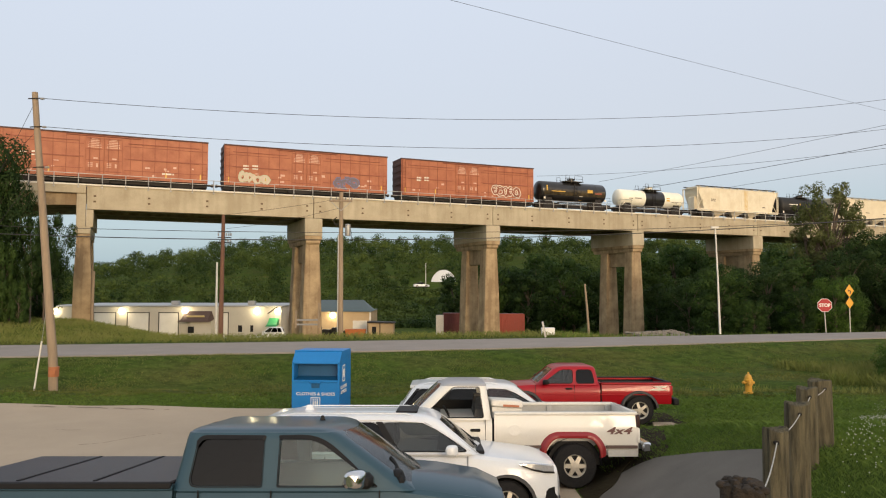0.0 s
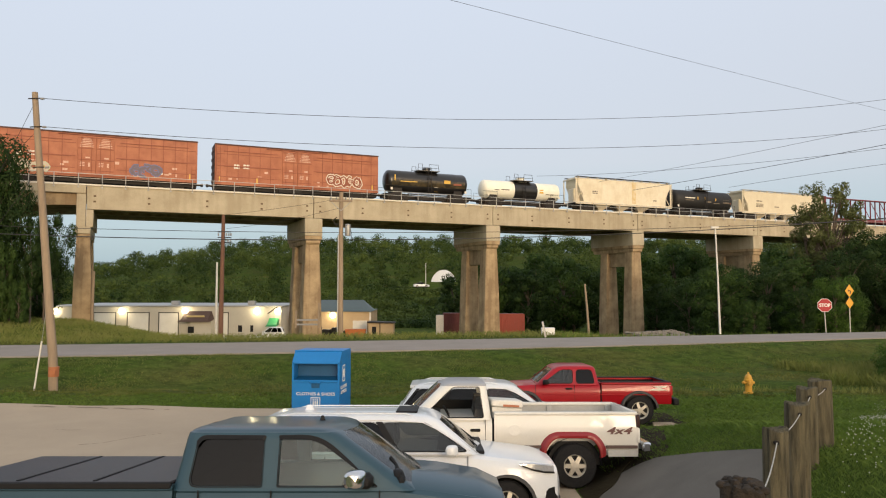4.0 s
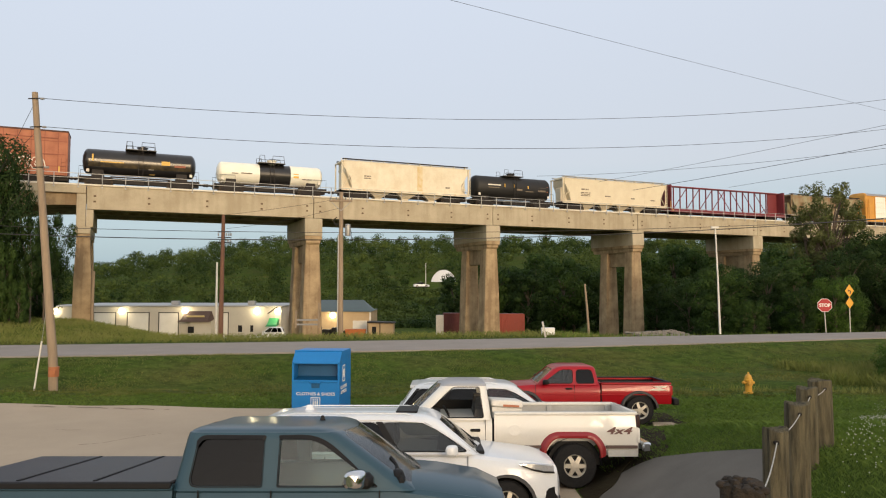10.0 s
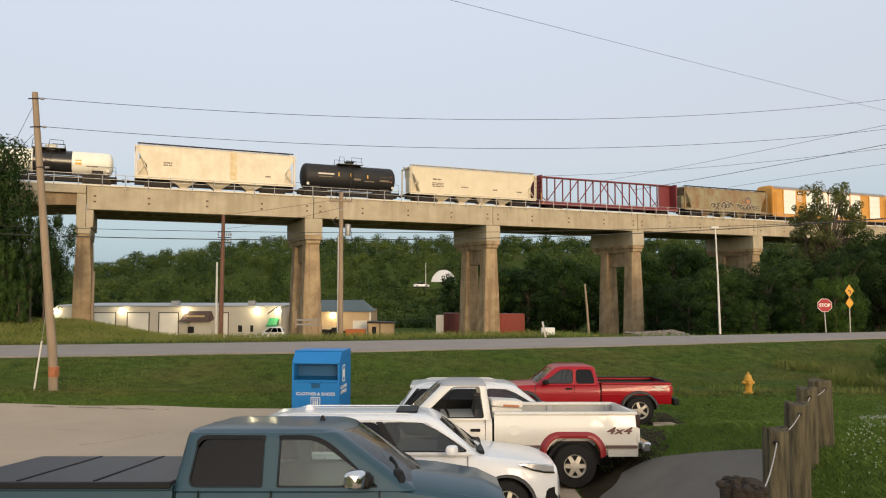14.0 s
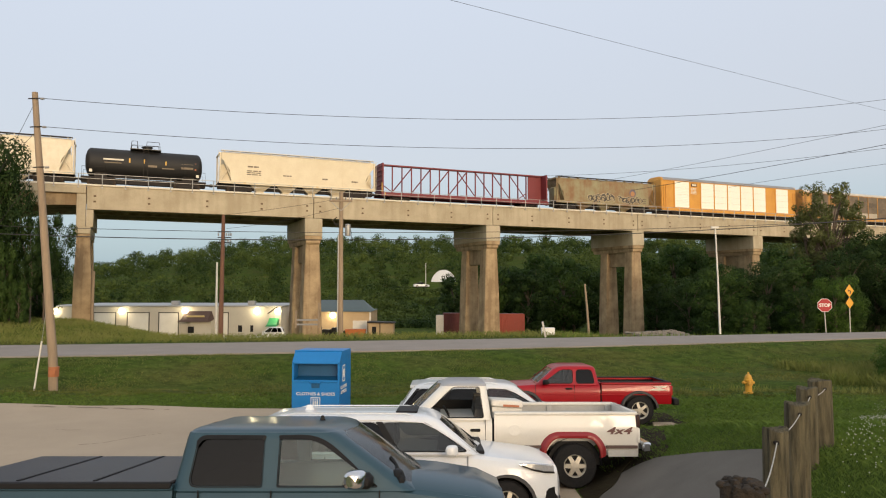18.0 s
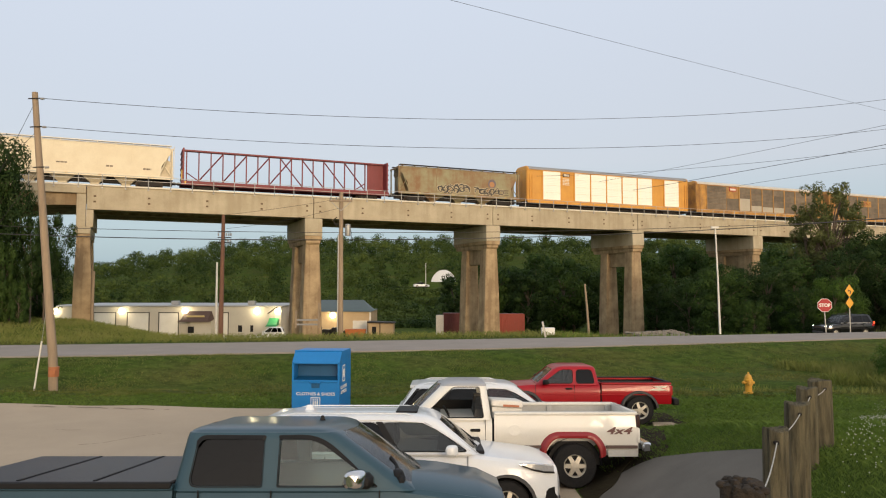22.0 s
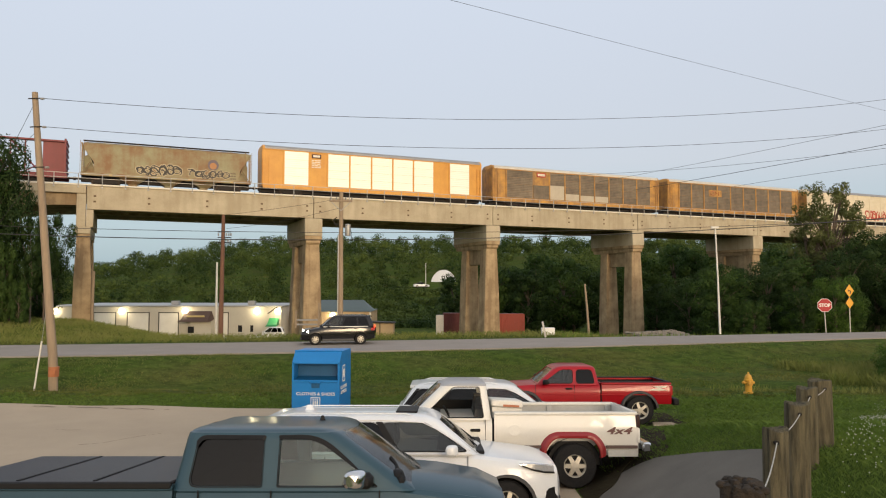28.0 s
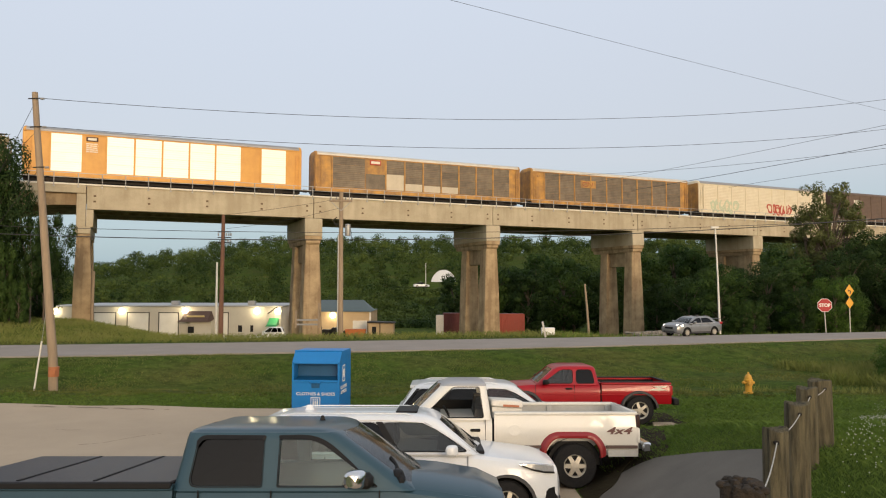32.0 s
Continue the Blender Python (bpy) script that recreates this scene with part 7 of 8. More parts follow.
part("body", Geo().prism([(-1.7, 2.2), (1.7, 2.2), (1.3, 0.1), (-1.3, 0.1)], 0, 1.6), mat("orange_steel", (0.5, 0.14, 0.03), (0.35, 0.1, 0.03), 0.6), skip)
# a car, its height stretched so the top shows above the field grass
crossover("parked_van", pose(-27.4, 112, FLOOR - 0.05, 0, 0, 188), "pale distant parked car built van-high", 4.6, 2.95, P_WHITE2, 1.35, -1.3, (-2.1, -1.8, 0.2, 1.2), belt=2.15, nose=0.5)
trailer = thing("utility_trailer", pose(-18.6, 117, FLOOR), "dark loaded utility trailer beside the hall", "trailer")
part("bed", Geo().box(-3.2, 3.2, 0, 2.2, 0.9, 1.15, 0.04), STEEL_DARK, trailer)
for x in (-0.7, 0.7):
    part("wheel", Geo().cyl((x, -0.05, 0.45), (x, 0.2, 0.45), 0.45, n=18), RUBBER, trailer)
for x, w, hh in ((-2.4, 1.2, 1.4), (-0.9, 1.4, 1.0), (0.8, 1.6, 1.3), (2.4, 1.0, 0.8)):
    part("load", Geo().box(x - w / 2, x + w / 2, 0.3, 1.9, 1.15, 1.15 + hh, 0.08), BLACK, trailer, "dark covered load")
# dome and truck on the hillside
dome_z = float(ground_z(0, 236))
dome = thing("dome_barn", pose(0.2, 236, dome_z - 1.2), "silver arched metal barn on the hillside", "barn")
rings = []
for y in (0, 9):
    rings.append([(4.3 * math.cos(math.pi * i / 16), y, 5.2 * math.sin(math.pi * i / 16)) for i in range(17)])
part("arched_roof", Geo().loft(rings), mat("bright_steel", (0.62, 0.66, 0.72), (0.5, 0.54, 0.6), 0.45, 0.4), dome)
for k in range(5):
    a = [(4.34 * math.cos(math.pi * i / 16), k * 2.0 + 0.3, 5.24 * math.sin(math.pi * i / 16)) for i in range(17)]
    part("rib", Geo().tube(a, 0.06, 4), GALV, dome)
tz = float(ground_z(-7, 226))
crossover("parked_car", pose(-7.0, 226, tz, 0, 0, 12), "white distant vehicle on the hillside", 5.2, 1.8, P_WHITE2, 1.5, -1.5, (-2.0, -0.4, 0.5, 1.1))
hp = thing("flag_pole", pose(-5.6, 228, tz), "short pale pole on the hillside", "pole")
part("shaft", Geo().cyl((0, 0, 0), (0, 0, 8.0), 0.12, 0.08), PAINT_WHITE, hp)

# ---- poles and cables ----
INSUL = mat("grey_insulator", (0.30, 0.29, 0.28), (0.2, 0.19, 0.18), 0.4)


def wood_pole(foot, head, r0, r1, material, label):
    p = thing("utility_pole", Matrix.Translation(foot), label, "utility pole")
    d = Vector(head) - Vector(foot)
    n = 9
    rng = random.Random(int(foot[1] * 10))
    path = [d * (i / n) + Vector((rng.uniform(-0.008, 0.008), rng.uniform(-0.008, 0.008), 0)) for i in range(n + 1)]
    path[0] = Vector((0, 0, -1.5))
    part("shaft", Geo().tube(path, [r0 + (r1 - r0) * i / n for i in range(n + 1)], 14), material, p)
    return p


p1 = wood_pole((-15.98, 29.1, -0.75), (-17.18, 29.1, 11.65), 0.185, 0.115, WOOD_POLE, "leaning weathered wooden utility pole with guy wires")
for z, dx in ((12.1, -1.17), (10.9, -1.055), (9.2, -0.89)):
    part("bracket", Geo().cyl((dx - 0.22, -0.12, z), (dx + 0.26, -0.12, z + 0.02), 0.025, n=6), STEEL_DARK, p1)
    part("insulator", Geo().lathe([(0.02, 0), (0.055, 0.03), (0.03, 0.06), (0.055, 0.09), (0.03, 0.12), (0.05, 0.16), (0.01, 0.18)], 10, pose(dx + 0.28, -0.12, z) @ Matrix.Rotation(radians(90), 4, "Y")), INSUL, p1)
part("marker", Geo().cyl((-0.06, -0.02, 0.55), (-0.05, -0.02, 0.95), 0.205, n=16).box(-0.16, 0.12, -0.24, -0.18, 0.62, 0.82, 0.02), mat("orange_band", (0.42, 0.15, 0.06), (0.3, 0.11, 0.05), 0.7), p1, "faded orange band")
part("guy_guard", Geo().tube([(-0.74, -0.2, 0.0), (-0.48, -0.2, 2.0)], 0.035, 8), PAINT_WHITE, p1, "white guy-wire guard")
part("guy_wire", Geo().tube([(-0.48, -0.2, 2.0), (-0.36, -0.1, 3.6)], 0.008, 5), GALV, p1)
for z, dx, e in ((12.0, -1.16, (-6.3, -0.6, 0.2)), (9.2, -0.89, (-6.5, -1.0, 0.2)), (10.8, -1.045, (-11.3, 1.0, 0.2))):
    part("guy_wire", Geo().tube([(dx, 0, z), e], 0.009, 5), STEEL_DARK, p1)
p2 = wood_pole((-18.0, 57.0, -0.3), (-17.93, 57, 9.3), 0.2, 0.14, WOOD_RED, "dark red-brown wooden utility pole")
for z in (7.7, 8.15, 7.3):
    part("bracket", Geo().box(-0.35, 0.75, -0.08, 0.0, z, z + 0.07, 0.01), STEEL_DARK, p2)
for x, z in ((-0.3, 7.85), (0.35, 7.85), (0.55, 7.85), (0.72, 7.85), (0.5, 7.35), (0.7, 7.4)):
    part("insulator", Geo().lathe([(0.03, 0), (0.08, 0.05), (0.04, 0.1), (0.08, 0.16), (0.03, 0.24)], 8, pose(x, -0.05, z)), INSUL, p2)
p3 = wood_pole((-7.6, 52.2, -0.1), (-7.62, 52.2, 10.5), 0.2, 0.15, WOOD_POLE, "pale wooden utility pole with crossarm and transformer")
part("crossarm", Geo().box(-0.85, 0.85, -0.26, -0.16, 9.85, 9.98, 0.015), WOOD_POLE, p3, "wooden crossarm")
for s in (-1, 1):
    part("crossarm_brace", Geo().tube([(s * 0.72, -0.22, 9.85), (0, -0.2, 9.2)], 0.025, 5), GALV, p3)
for x in (-0.8, -0.35, 0.35, 0.8):
    part("insulator", Geo().lathe([(0.03, 0), (0.07, 0.05), (0.04, 0.1), (0.07, 0.15), (0.02, 0.22)], 8, pose(x, -0.21, 9.98)), INSUL, p3)
part("transformer", Geo().lathe([(0.02, 0), (0.2, 0.01), (0.22, 0.06), (0.22, 0.78), (0.24, 0.8), (0.24, 0.84), (0.05, 0.92)], 16, pose(0.5, -0.1, 7.3)), GALV, p3, "grey can transformer")
part("cutout", Geo().tube([(-0.3, -0.2, 8.7), (-0.55, -0.25, 8.5), (-0.45, -0.25, 8.2), (-0.2, -0.2, 8.1)], 0.04, 6), STEEL_DARK, p3)
part("riser_pipe", Geo().cyl((-0.22, -0.1, 0), (-0.2, -0.1, 7.4), 0.05, n=8), GALV, p3)
part("drop_wire", Geo().tube([(0.7, -0.1, 7.9), (0.8, -0.1, 7.4), (0.75, -0.1, 7.0)], 0.015, 5), BLACK, p3)
pale = thing("metal_pole", pose(-19.35, 60, float(ground_z(-19.35, 60)) - 0.1), "thin pale metal pole", "pole")
part("shaft", Geo().cyl((0, 0, 0), (0, 0, 5.6 - float(ground_z(-19.35, 60))), 0.11, 0.08), PAINT_WHITE, pale)
wood_pole((-34.0, 68.0, -2.0), (-33.9, 68.0, 4.9), 0.17, 0.14, WOOD_POLE, "short pale wooden pole beside the viaduct pier")
stub = thing("leaning_post", pose(11.4, 55, -0.35), "short leaning grey wooden post", "post")
part("shaft", Geo().tube([(0, 0, 0), (-0.12, 0, 2.0), (-0.28, 0, 4.0)], [0.10, 0.09, 0.07], 10), WOOD_POLE, stub)
lamp = thing("street_lamp", pose(20.15, 51.2, 0), "tall slim pale street lamp pole", "street lamp")
part("shaft", Geo().tube([(0, 0, 0), (-0.08, 0, 4), (-0.2, 0, 7.7)], [0.085, 0.065, 0.05], 10), PAINT_WHITE, lamp)
part("lamp_head", Geo().loft([[(-0.5 + 0.55 * a, -w, 7.68 + 0.05 * a), (-0.5 + 0.55 * a, w, 7.68 + 0.05 * a), (-0.5 + 0.55 * a, w * 0.7, 7.84), (-0.5 + 0.55 * a, -w * 0.7, 7.84)] for a, w in ((0, 0.1), (0.5, 0.16), (1.0, 0.08))]), PAINT_WHITE, lamp)
CABLE = mat("black_cable", (0.03, 0.03, 0.032), (0.05, 0.05, 0.05), 0.6)


def cable(a, b, sag, r=0.012, n=40):
    a, b = Vector(a), Vector(b)
    w = thing("overhead_cable", Matrix.Translation(a), "thin dark overhead cable sagging between poles", "cable", "overhead cables")
    part("wire", Geo().tube([(b - a) * (i / n) - Vector((0, 0, 4 * sag * (i / n) * (1 - i / n))) for i in range(n + 1)], r, 5), CABLE, w)


cable((-16.70, 29.0, 11.36), (34.43, 46.0, 16.58), 1.42)
cable((-16.58, 29.0, 10.16), (34.36, 46.0, 14.57), 1.40)
cable((-0.97, 14.0, 9.65), (21.18, 30.0, 10.59), 0.02, 0.0045)
cable((13.44, 60.0, 12.45), (28.25, 40.0, 13.36), 0.12)
cable((8.09, 60.0, 12.94), (31.01, 44.0, 12.6), 0.42)
cable((16.35, 60.0, 11.72), (29.62, 42.0, 12.6), 0.09, 0.018)
cable((24.63, 60.0, 11.96), (30.98, 44.0, 11.59), -0.08)
cable((-36.19, 53.0, 8.14), (44.49, 60.0, 9.62), 1.03, 0.022)
cable((-35.82, 52.5, 7.5), (44.5, 60.0, 9.86), 1.33, 0.036)
cable((-17.95, 57.0, 9.27), (-7.66, 52.2, 10.02), 0.08)
cable((-17.7, 57.0, 8.16), (-7.65, 52.2, 9.34), 0.19)

# ---- signs ----
SIGN_RED = mat("sign_red", (0.42, 0.012, 0.02), (0.36, 0.012, 0.018), 0.35, bump=0.0)
SIGN_YELLOW = mat("sign_yellow", (0.75, 0.36, 0.01), (0.62, 0.28, 0.01), 0.4, bump=0.02)
SIGN_WHITE = mat("sign_white", (0.78, 0.77, 0.74), (0.7, 0.69, 0.66), 0.4, bump=0.0)


def letters(text, size, material, parent, at, label="", extrude=0.004, bold=0.0, wide=1.0, name="lettering"):
    tx = bpy.data.curves.new("text", "FONT")
    tx.body, tx.size, tx.extrude, tx.offset, tx.align_x, tx.align_y = text, size, extrude, bold, "CENTER", "CENTER"
    tmp = new("tmp", tx)
    bpy.context.view_layer.update()
    me = bpy.data.meshes.new_from_object(tmp.evaluated_get(bpy.context.evaluated_depsgraph_get()))
    bpy.data.objects.remove(tmp)
    me.materials.clear()
    me.materials.append(material)
    return part(name, me, material, parent, label, at=at @ Matrix.Diagonal((wide, 1, 1, 1)))


def octagon(r, y0, y1):
    return Geo().prism([(r * math.cos(math.pi * (i + 0.5) / 4), r * math.sin(math.pi * (i + 0.5) / 4)) for i in range(8)], y0, y1)


stop = thing("stop_sign", pose(28.42, 52.2, 0, 0, 0, -12), "red octagonal STOP sign on a thin steel post", "stop sign")
part("post", Geo().box(-0.035, 0.035, 0.0, 0.06, -0.2, 2.3, 0.01).moved(pose(0, 0, 0, 0, -2.5, 0)), GALV, stop)
face = part("plate", octagon(0.53, -0.03, -0.015), SIGN_WHITE, stop, at=pose(-0.06, 0, 2.06))
part("red_field", octagon(0.495, -0.036, -0.028), SIGN_RED, face)
letters("STOP", 0.34, SIGN_WHITE, face, pose(0, -0.038, -0.01, 90, 0, 0), "white STOP lettering", bold=0.012, wide=0.92)
warn = thing("warning_sign", pose(30.85, 53.3, 0, 0, 0, -12), "two yellow diamond road signs on one post", "road sign")
part("post", Geo().box(-0.035, 0.035, 0.0, 0.06, -0.2, 3.5, 0.01), GALV, warn)
for z, r in ((3.12, 0.50), (2.2, 0.44)):
    d = part("plate", Geo().prism([(r * 0.62, 0), (0, r), (-r * 0.62, 0), (0, -r)], -0.03, -0.012), SIGN_YELLOW, warn, "yellow diamond plate", at=pose(0, 0, z))
    if z > 3:
        part("arrow", Geo().tube([(0.05, -0.036, -0.22), (0.06, -0.036, 0.0), (-0.06, -0.036, 0.06), (-0.08, -0.036, -0.06)], 0.035, 4), INK_BLACK, d)
marker = thing("road_marker", pose(6.98, 47.9, 0), "leaning pale roadside delineator post", "road marker")
part("blade", Geo().box(-0.07, 0.07, -0.03, 0.03, 0, 1.1, 0.02).moved(pose(0, 0, 0, 0, -11, 0)), GALV, marker)
board = thing("roadside_box", pose(7.45, 50.2, 0), "low white utility box in the grass", "utility box")
part("body", Geo().box(-0.42, 0.5, -0.2, 0.3, 0.0, 0.52, 0.03), SIGN_WHITE, board)
rack = thing("notice_board", pose(-12.0, 62, 0.1), "pale grey slatted board on two posts", "sign board")
for x in (-0.95, 1.05):
    part("post", Geo().box(x - 0.08, x + 0.08, -0.08, 0.08, -0.3, 1.9 if x > 0 else 1.2, 0.01), WOOD_POLE, rack)
for z in (0.75, 0.35):
    part("panel", Geo().box(-0.9, 1.0, -0.07, 0.0, z - 0.44, z - 0.28, 0.01), INSUL, rack)

# ---- hydrant ----
HYD = mat("hydrant_yellow", (0.62, 0.33, 0.035), (0.48, 0.24, 0.03), 0.5, scale=6, bump=0.1)
hz = float(ground_z(11.43, 26.44))
hyd = thing("fire_hydrant", pose(11.43, 26.44, hz) @ Matrix.Diagonal((1.08, 1.08, 1.08, 1)), "yellow painted cast-iron fire hydrant on the grass", "hydrant")
part("barrel", Geo().lathe([(0.17, 0.0), (0.17, 0.05), (0.115, 0.07), (0.115, 0.42), (0.15, 0.44), (0.15, 0.49), (0.125, 0.5), (0.12, 0.56), (0.09, 0.63), (0.04, 0.67)], 18), HYD, hyd)
part("operating_nut", Geo().lathe([(0.035, 0.66), (0.035, 0.72), (0.02, 0.74)], 6), HYD, hyd)
for s in (-1, 1):
    part("side_outlet", Geo().cyl((s * 0.09, 0, 0.38), (s * 0.19, 0, 0.38), 0.055, n=12).cyl((s * 0.19, 0, 0.38), (s * 0.22, 0, 0.38), 0.03, n=6), HYD, hyd)
part("front_outlet", Geo().cyl((0, -0.09, 0.36), (0, -0.2, 0.36), 0.075, n=14).cyl((0, -0.2, 0.36), (0, -0.23, 0.36), 0.03, n=6), HYD, hyd)

# ---- donation bin ----
BIN = mat("bin_blue", (0.006, 0.18, 0.50), (0.006, 0.15, 0.43), 0.4, scale=2, bump=0.03)
# darker copy of BIN: the chute's shade is put into its colour
BIN_IN = mat("bin_shadow_blue", (0.006, 0.085, 0.20), (0.005, 0.065, 0.16), 0.5)
bn = thing("donation_bin", pose(-3.66, 20.3, float(ground_z(-3.66, 20.8)) + 0.04, 0, 0, -6), "bright blue steel clothes and shoes donation bin", "donation bin")
W2, D2, H2 = 0.70, 1.35, 2.03
ch0, ch1 = 1.20, 1.68
fr = Geo()
for x0, x1, z0, z1 in ((-W2, W2, 0.05, ch0), (-W2, -0.645, ch0, ch1 + 0.06), (0.645, W2, ch0, ch1 + 0.06)):
    fr.box(x0, x1, 0, 0.04, z0, z1)
part("front_panel", fr, BIN, bn)
part("hood", Geo().loft([[(x, 0.0, 1.69), (x, 0.0, 1.72), (x, 0.24, H2 - 0.04), (x, 0.30, H2), (x, D2 - 0.05, H2), (x, D2, H2 - 0.05), (x, D2, 1.69)] for x in (-W2, W2)]), BIN, bn)
part("side_panel", Geo().box(W2 - 0.04, W2, 0.04, D2, 0.05, 1.69).box(-W2, -W2 + 0.04, 0.04, D2, 0.05, 1.69).box(-W2 + 0.04, W2 - 0.04, D2 - 0.04, D2, 0.05, 1.69), BIN, bn)
part("chute", Geo().loft([[(x, 0.03, ch0), (x, 0.40, ch0 + 0.08), (x, 0.46, ch1 + 0.05), (x, 0.44, ch1 + 0.05), (x, 0.38, ch0 + 0.10), (x, 0.03, ch0 + 0.02)] for x in (-0.645, 0.645)]), BIN_IN, bn, "recessed deposit chute")
part("chute_lip", Geo().box(-0.64, 0.64, -0.03, 0.05, ch0 - 0.03, ch0 + 0.03, 0.01), BIN, bn)
part("chute_handle", Geo().tube([(-0.17, -0.02, ch0), (-0.14, -0.09, ch0 - 0.04), (0.14, -0.09, ch0 - 0.04), (0.17, -0.02, ch0)], 0.02, 6), BIN, bn)
part("hood_rim", Geo().tube([(-W2 - 0.005, 0.29, H2 + 0.004), (W2 + 0.005, 0.29, H2 + 0.004)], 0.018, 8), BIN, bn)
part("pull_plate", Geo().box(-0.12, 0.12, -0.012, 0.0, ch0 - 0.2, ch0 - 0.06, 0.006), BIN_IN, bn)
part("latch", Geo().box(0.42, 0.58, -0.02, 0.01, 0.12, 0.17, 0.01), BIN_IN, bn)
letters("CLOTHES & SHOES", 0.125, SIGN_WHITE, bn, pose(0.0, -0.003, 0.83, 90, 0, 0), "white CLOTHES & SHOES lettering", bold=0.001, wide=1.08)
letters("CLOTHES\n& SHOES", 0.14, SIGN_WHITE, bn, pose(W2 + 0.003, 0.5, 0.92, 90, 0, 90), "white CLOTHES & SHOES lettering", bold=0.001, wide=1.2)
badge = part("emblem", Geo().box(-0.14, 0.14, -0.006, 0.0, -0.05, 0.30), SIGN_WHITE, bn, "white framed emblem", at=pose(0, 0, 0.44))
part("emblem_field", Geo().box(-0.12, 0.12, -0.011, -0.006, -0.03, 0.28), BIN, badge)
for x in (-0.06, 0.0, 0.06):
    part("emblem_bar", Geo().box(x - 0.018, x + 0.018, -0.016, -0.011, 0.02, 0.2).ball((x, -0.014, 0.235), (0.022, 0.004, 0.022), 8, 5), SIGN_WHITE, badge)
for y0, y1, z0, z1 in ((0.36, 0.40, 1.14, 1.62), (0.60, 0.64, 1.14, 1.62), (0.40, 0.60, 1.58, 1.62), (0.40, 0.60, 1.14, 1.18), (0.44, 0.47, 1.26, 1.50), (0.49, 0.52, 1.26, 1.50), (0.54, 0.57, 1.26, 1.50)):
    part("side_emblem_bar", Geo().box(W2, W2 + 0.004, y0, y1, z0, z1), SIGN_WHITE, bn)
part("base_skid", Geo().box(-W2 + 0.02, W2 - 0.02, 0.03, 0.12, -0.02, 0.05).box(-W2 + 0.02, W2 - 0.02, D2 - 0.12, D2 - 0.03, -0.02, 0.05), STEEL_DARK, bn)

slab_z = float(ground_z(6.05, 19.5))
slab_piece = thing("concrete_slab", pose(6.05, 19.5, slab_z, 0, 0, 8), "broken flat concrete slab lying in the mud", "concrete slab")
part("slab", Geo().loft([[(-0.36 * k, -0.2 * k, z), (0.1, -0.26 * k, z), (0.38 * k, -0.12 * k, z), (0.34 * k, 0.2 * k, z), (-0.2 * k, 0.24 * k, z)] for k, z in ((1.0, -0.03), (1.0, 0.05), (0.94, 0.065))]), LOT, slab_piece)

# ---- wooden bollards with a cable through them ----
ROPE = mat("grey_rope", (0.42, 0.42, 0.40), (0.3, 0.3, 0.29), 0.7, scale=60, fine=200, bump=0.5)
POSTS = [(2.15, 5.02, 0.155, 2.14, True), (3.09, 6.64, 0.115, 2.20, False), (4.03, 8.09, 0.132, 2.20, False), (4.78, 9.30, 0.126, 2.20, False), (5.36, 10.03, 0.150, 2.20, False)]
holes = []
for i, (x, y, r, top, rot) in enumerate(POSTS):
    z0 = float(ground_z(x, y))
    b = thing("wooden_bollard", pose(x, y, z0), "rotten dark-topped wooden post" if rot else "weathered round wooden post with deep cracks", "bollard", "bollards beside the driveway")
    rng = random.Random(40 + i)
    n = 40
    rings = []
    hgt = top - z0
    cracks = [(rng.uniform(0, 6.28), rng.uniform(0.05, 0.14), rng.uniform(0.10, 0.22)) for _ in range(7)]
    lean = rng.uniform(-0.025, 0.025)
    for k in range(13):
        z = -0.25 + (hgt + 0.25) * k / 12
        ring = []
        for j in range(n):
            a = 2 * math.pi * j / n
            rr = r * (1 + 0.03 * math.sin(3 * a + i) + 0.02 * math.sin(7 * a + 2 * i + 0.4 * k))
            for ca, cw, cd in cracks:
                d = abs((a - ca - 0.04 * math.sin(0.8 * k) + math.pi) % (2 * math.pi) - math.pi)
                rr -= r * cd * max(0, 1 - d / cw)
            zz = z
            if k == 12:
                zz += (0.02 if rot else 0.014) * math.sin(2 * a + i) + (rng.uniform(-0.008, 0.008) if rot else rng.uniform(-0.006, 0.006))
            ring.append((rr * math.cos(a) + lean * z, rr * math.sin(a), zz))
        rings.append(ring)
    top_ring = rings[-1]
    for s, dz in ((0.86, 0.012), (0.55, 0.0 if not rot else 0.01), (0.2, -0.004)):
        rings.append([(p[0] * s + lean * hgt * (1 - s), p[1] * s, hgt + (p[2] - hgt) * s + dz * (1 + 0.5 * math.sin(9 * j))) for j, p in enumerate(top_ring)])
    body = Geo().loft(rings)
    for k in range(34 if rot else 0):
        a, d, s = rng.uniform(0, 6.28), r * math.sqrt(rng.uniform(0.02, 0.95)), rng.uniform(0.018, 0.045)
        body.ball((d * math.cos(a) + lean * hgt, d * math.sin(a), hgt + rng.uniform(-0.02, 0.03)), (s, s * rng.uniform(0.7, 1.2), s * rng.uniform(0.6, 1.1)), 7, 5)
    part("shaft", body, WOOD_END if rot else WOOD_POST, b, smooth=50)
    hz_ = hgt - 0.10
    holes.append(Vector((x, y, z0 + hz_)))
    if not rot:
        part("cable_hole", Geo().cyl((-0.02, -r - 0.004, hz_), (-0.02, -r * 0.6, hz_), 0.022, n=10), BLACK, b)
rope = thing("post_cable", Matrix.Translation(holes[0]), "slack grey cable threaded through the wooden posts", "cable")
for k, (a, b) in enumerate(zip(holes, holes[1:])):
    ra, rb = POSTS[k][2], POSTS[k + 1][2]
    d = (b - a).normalized()
    p, q = a + d * ra * 0.8, b + Vector((-0.02, -rb - 0.0, 0))
    p = a + Vector((0.06, 0.02, 0.0)) if k == 0 else a + d * ra * 0.9
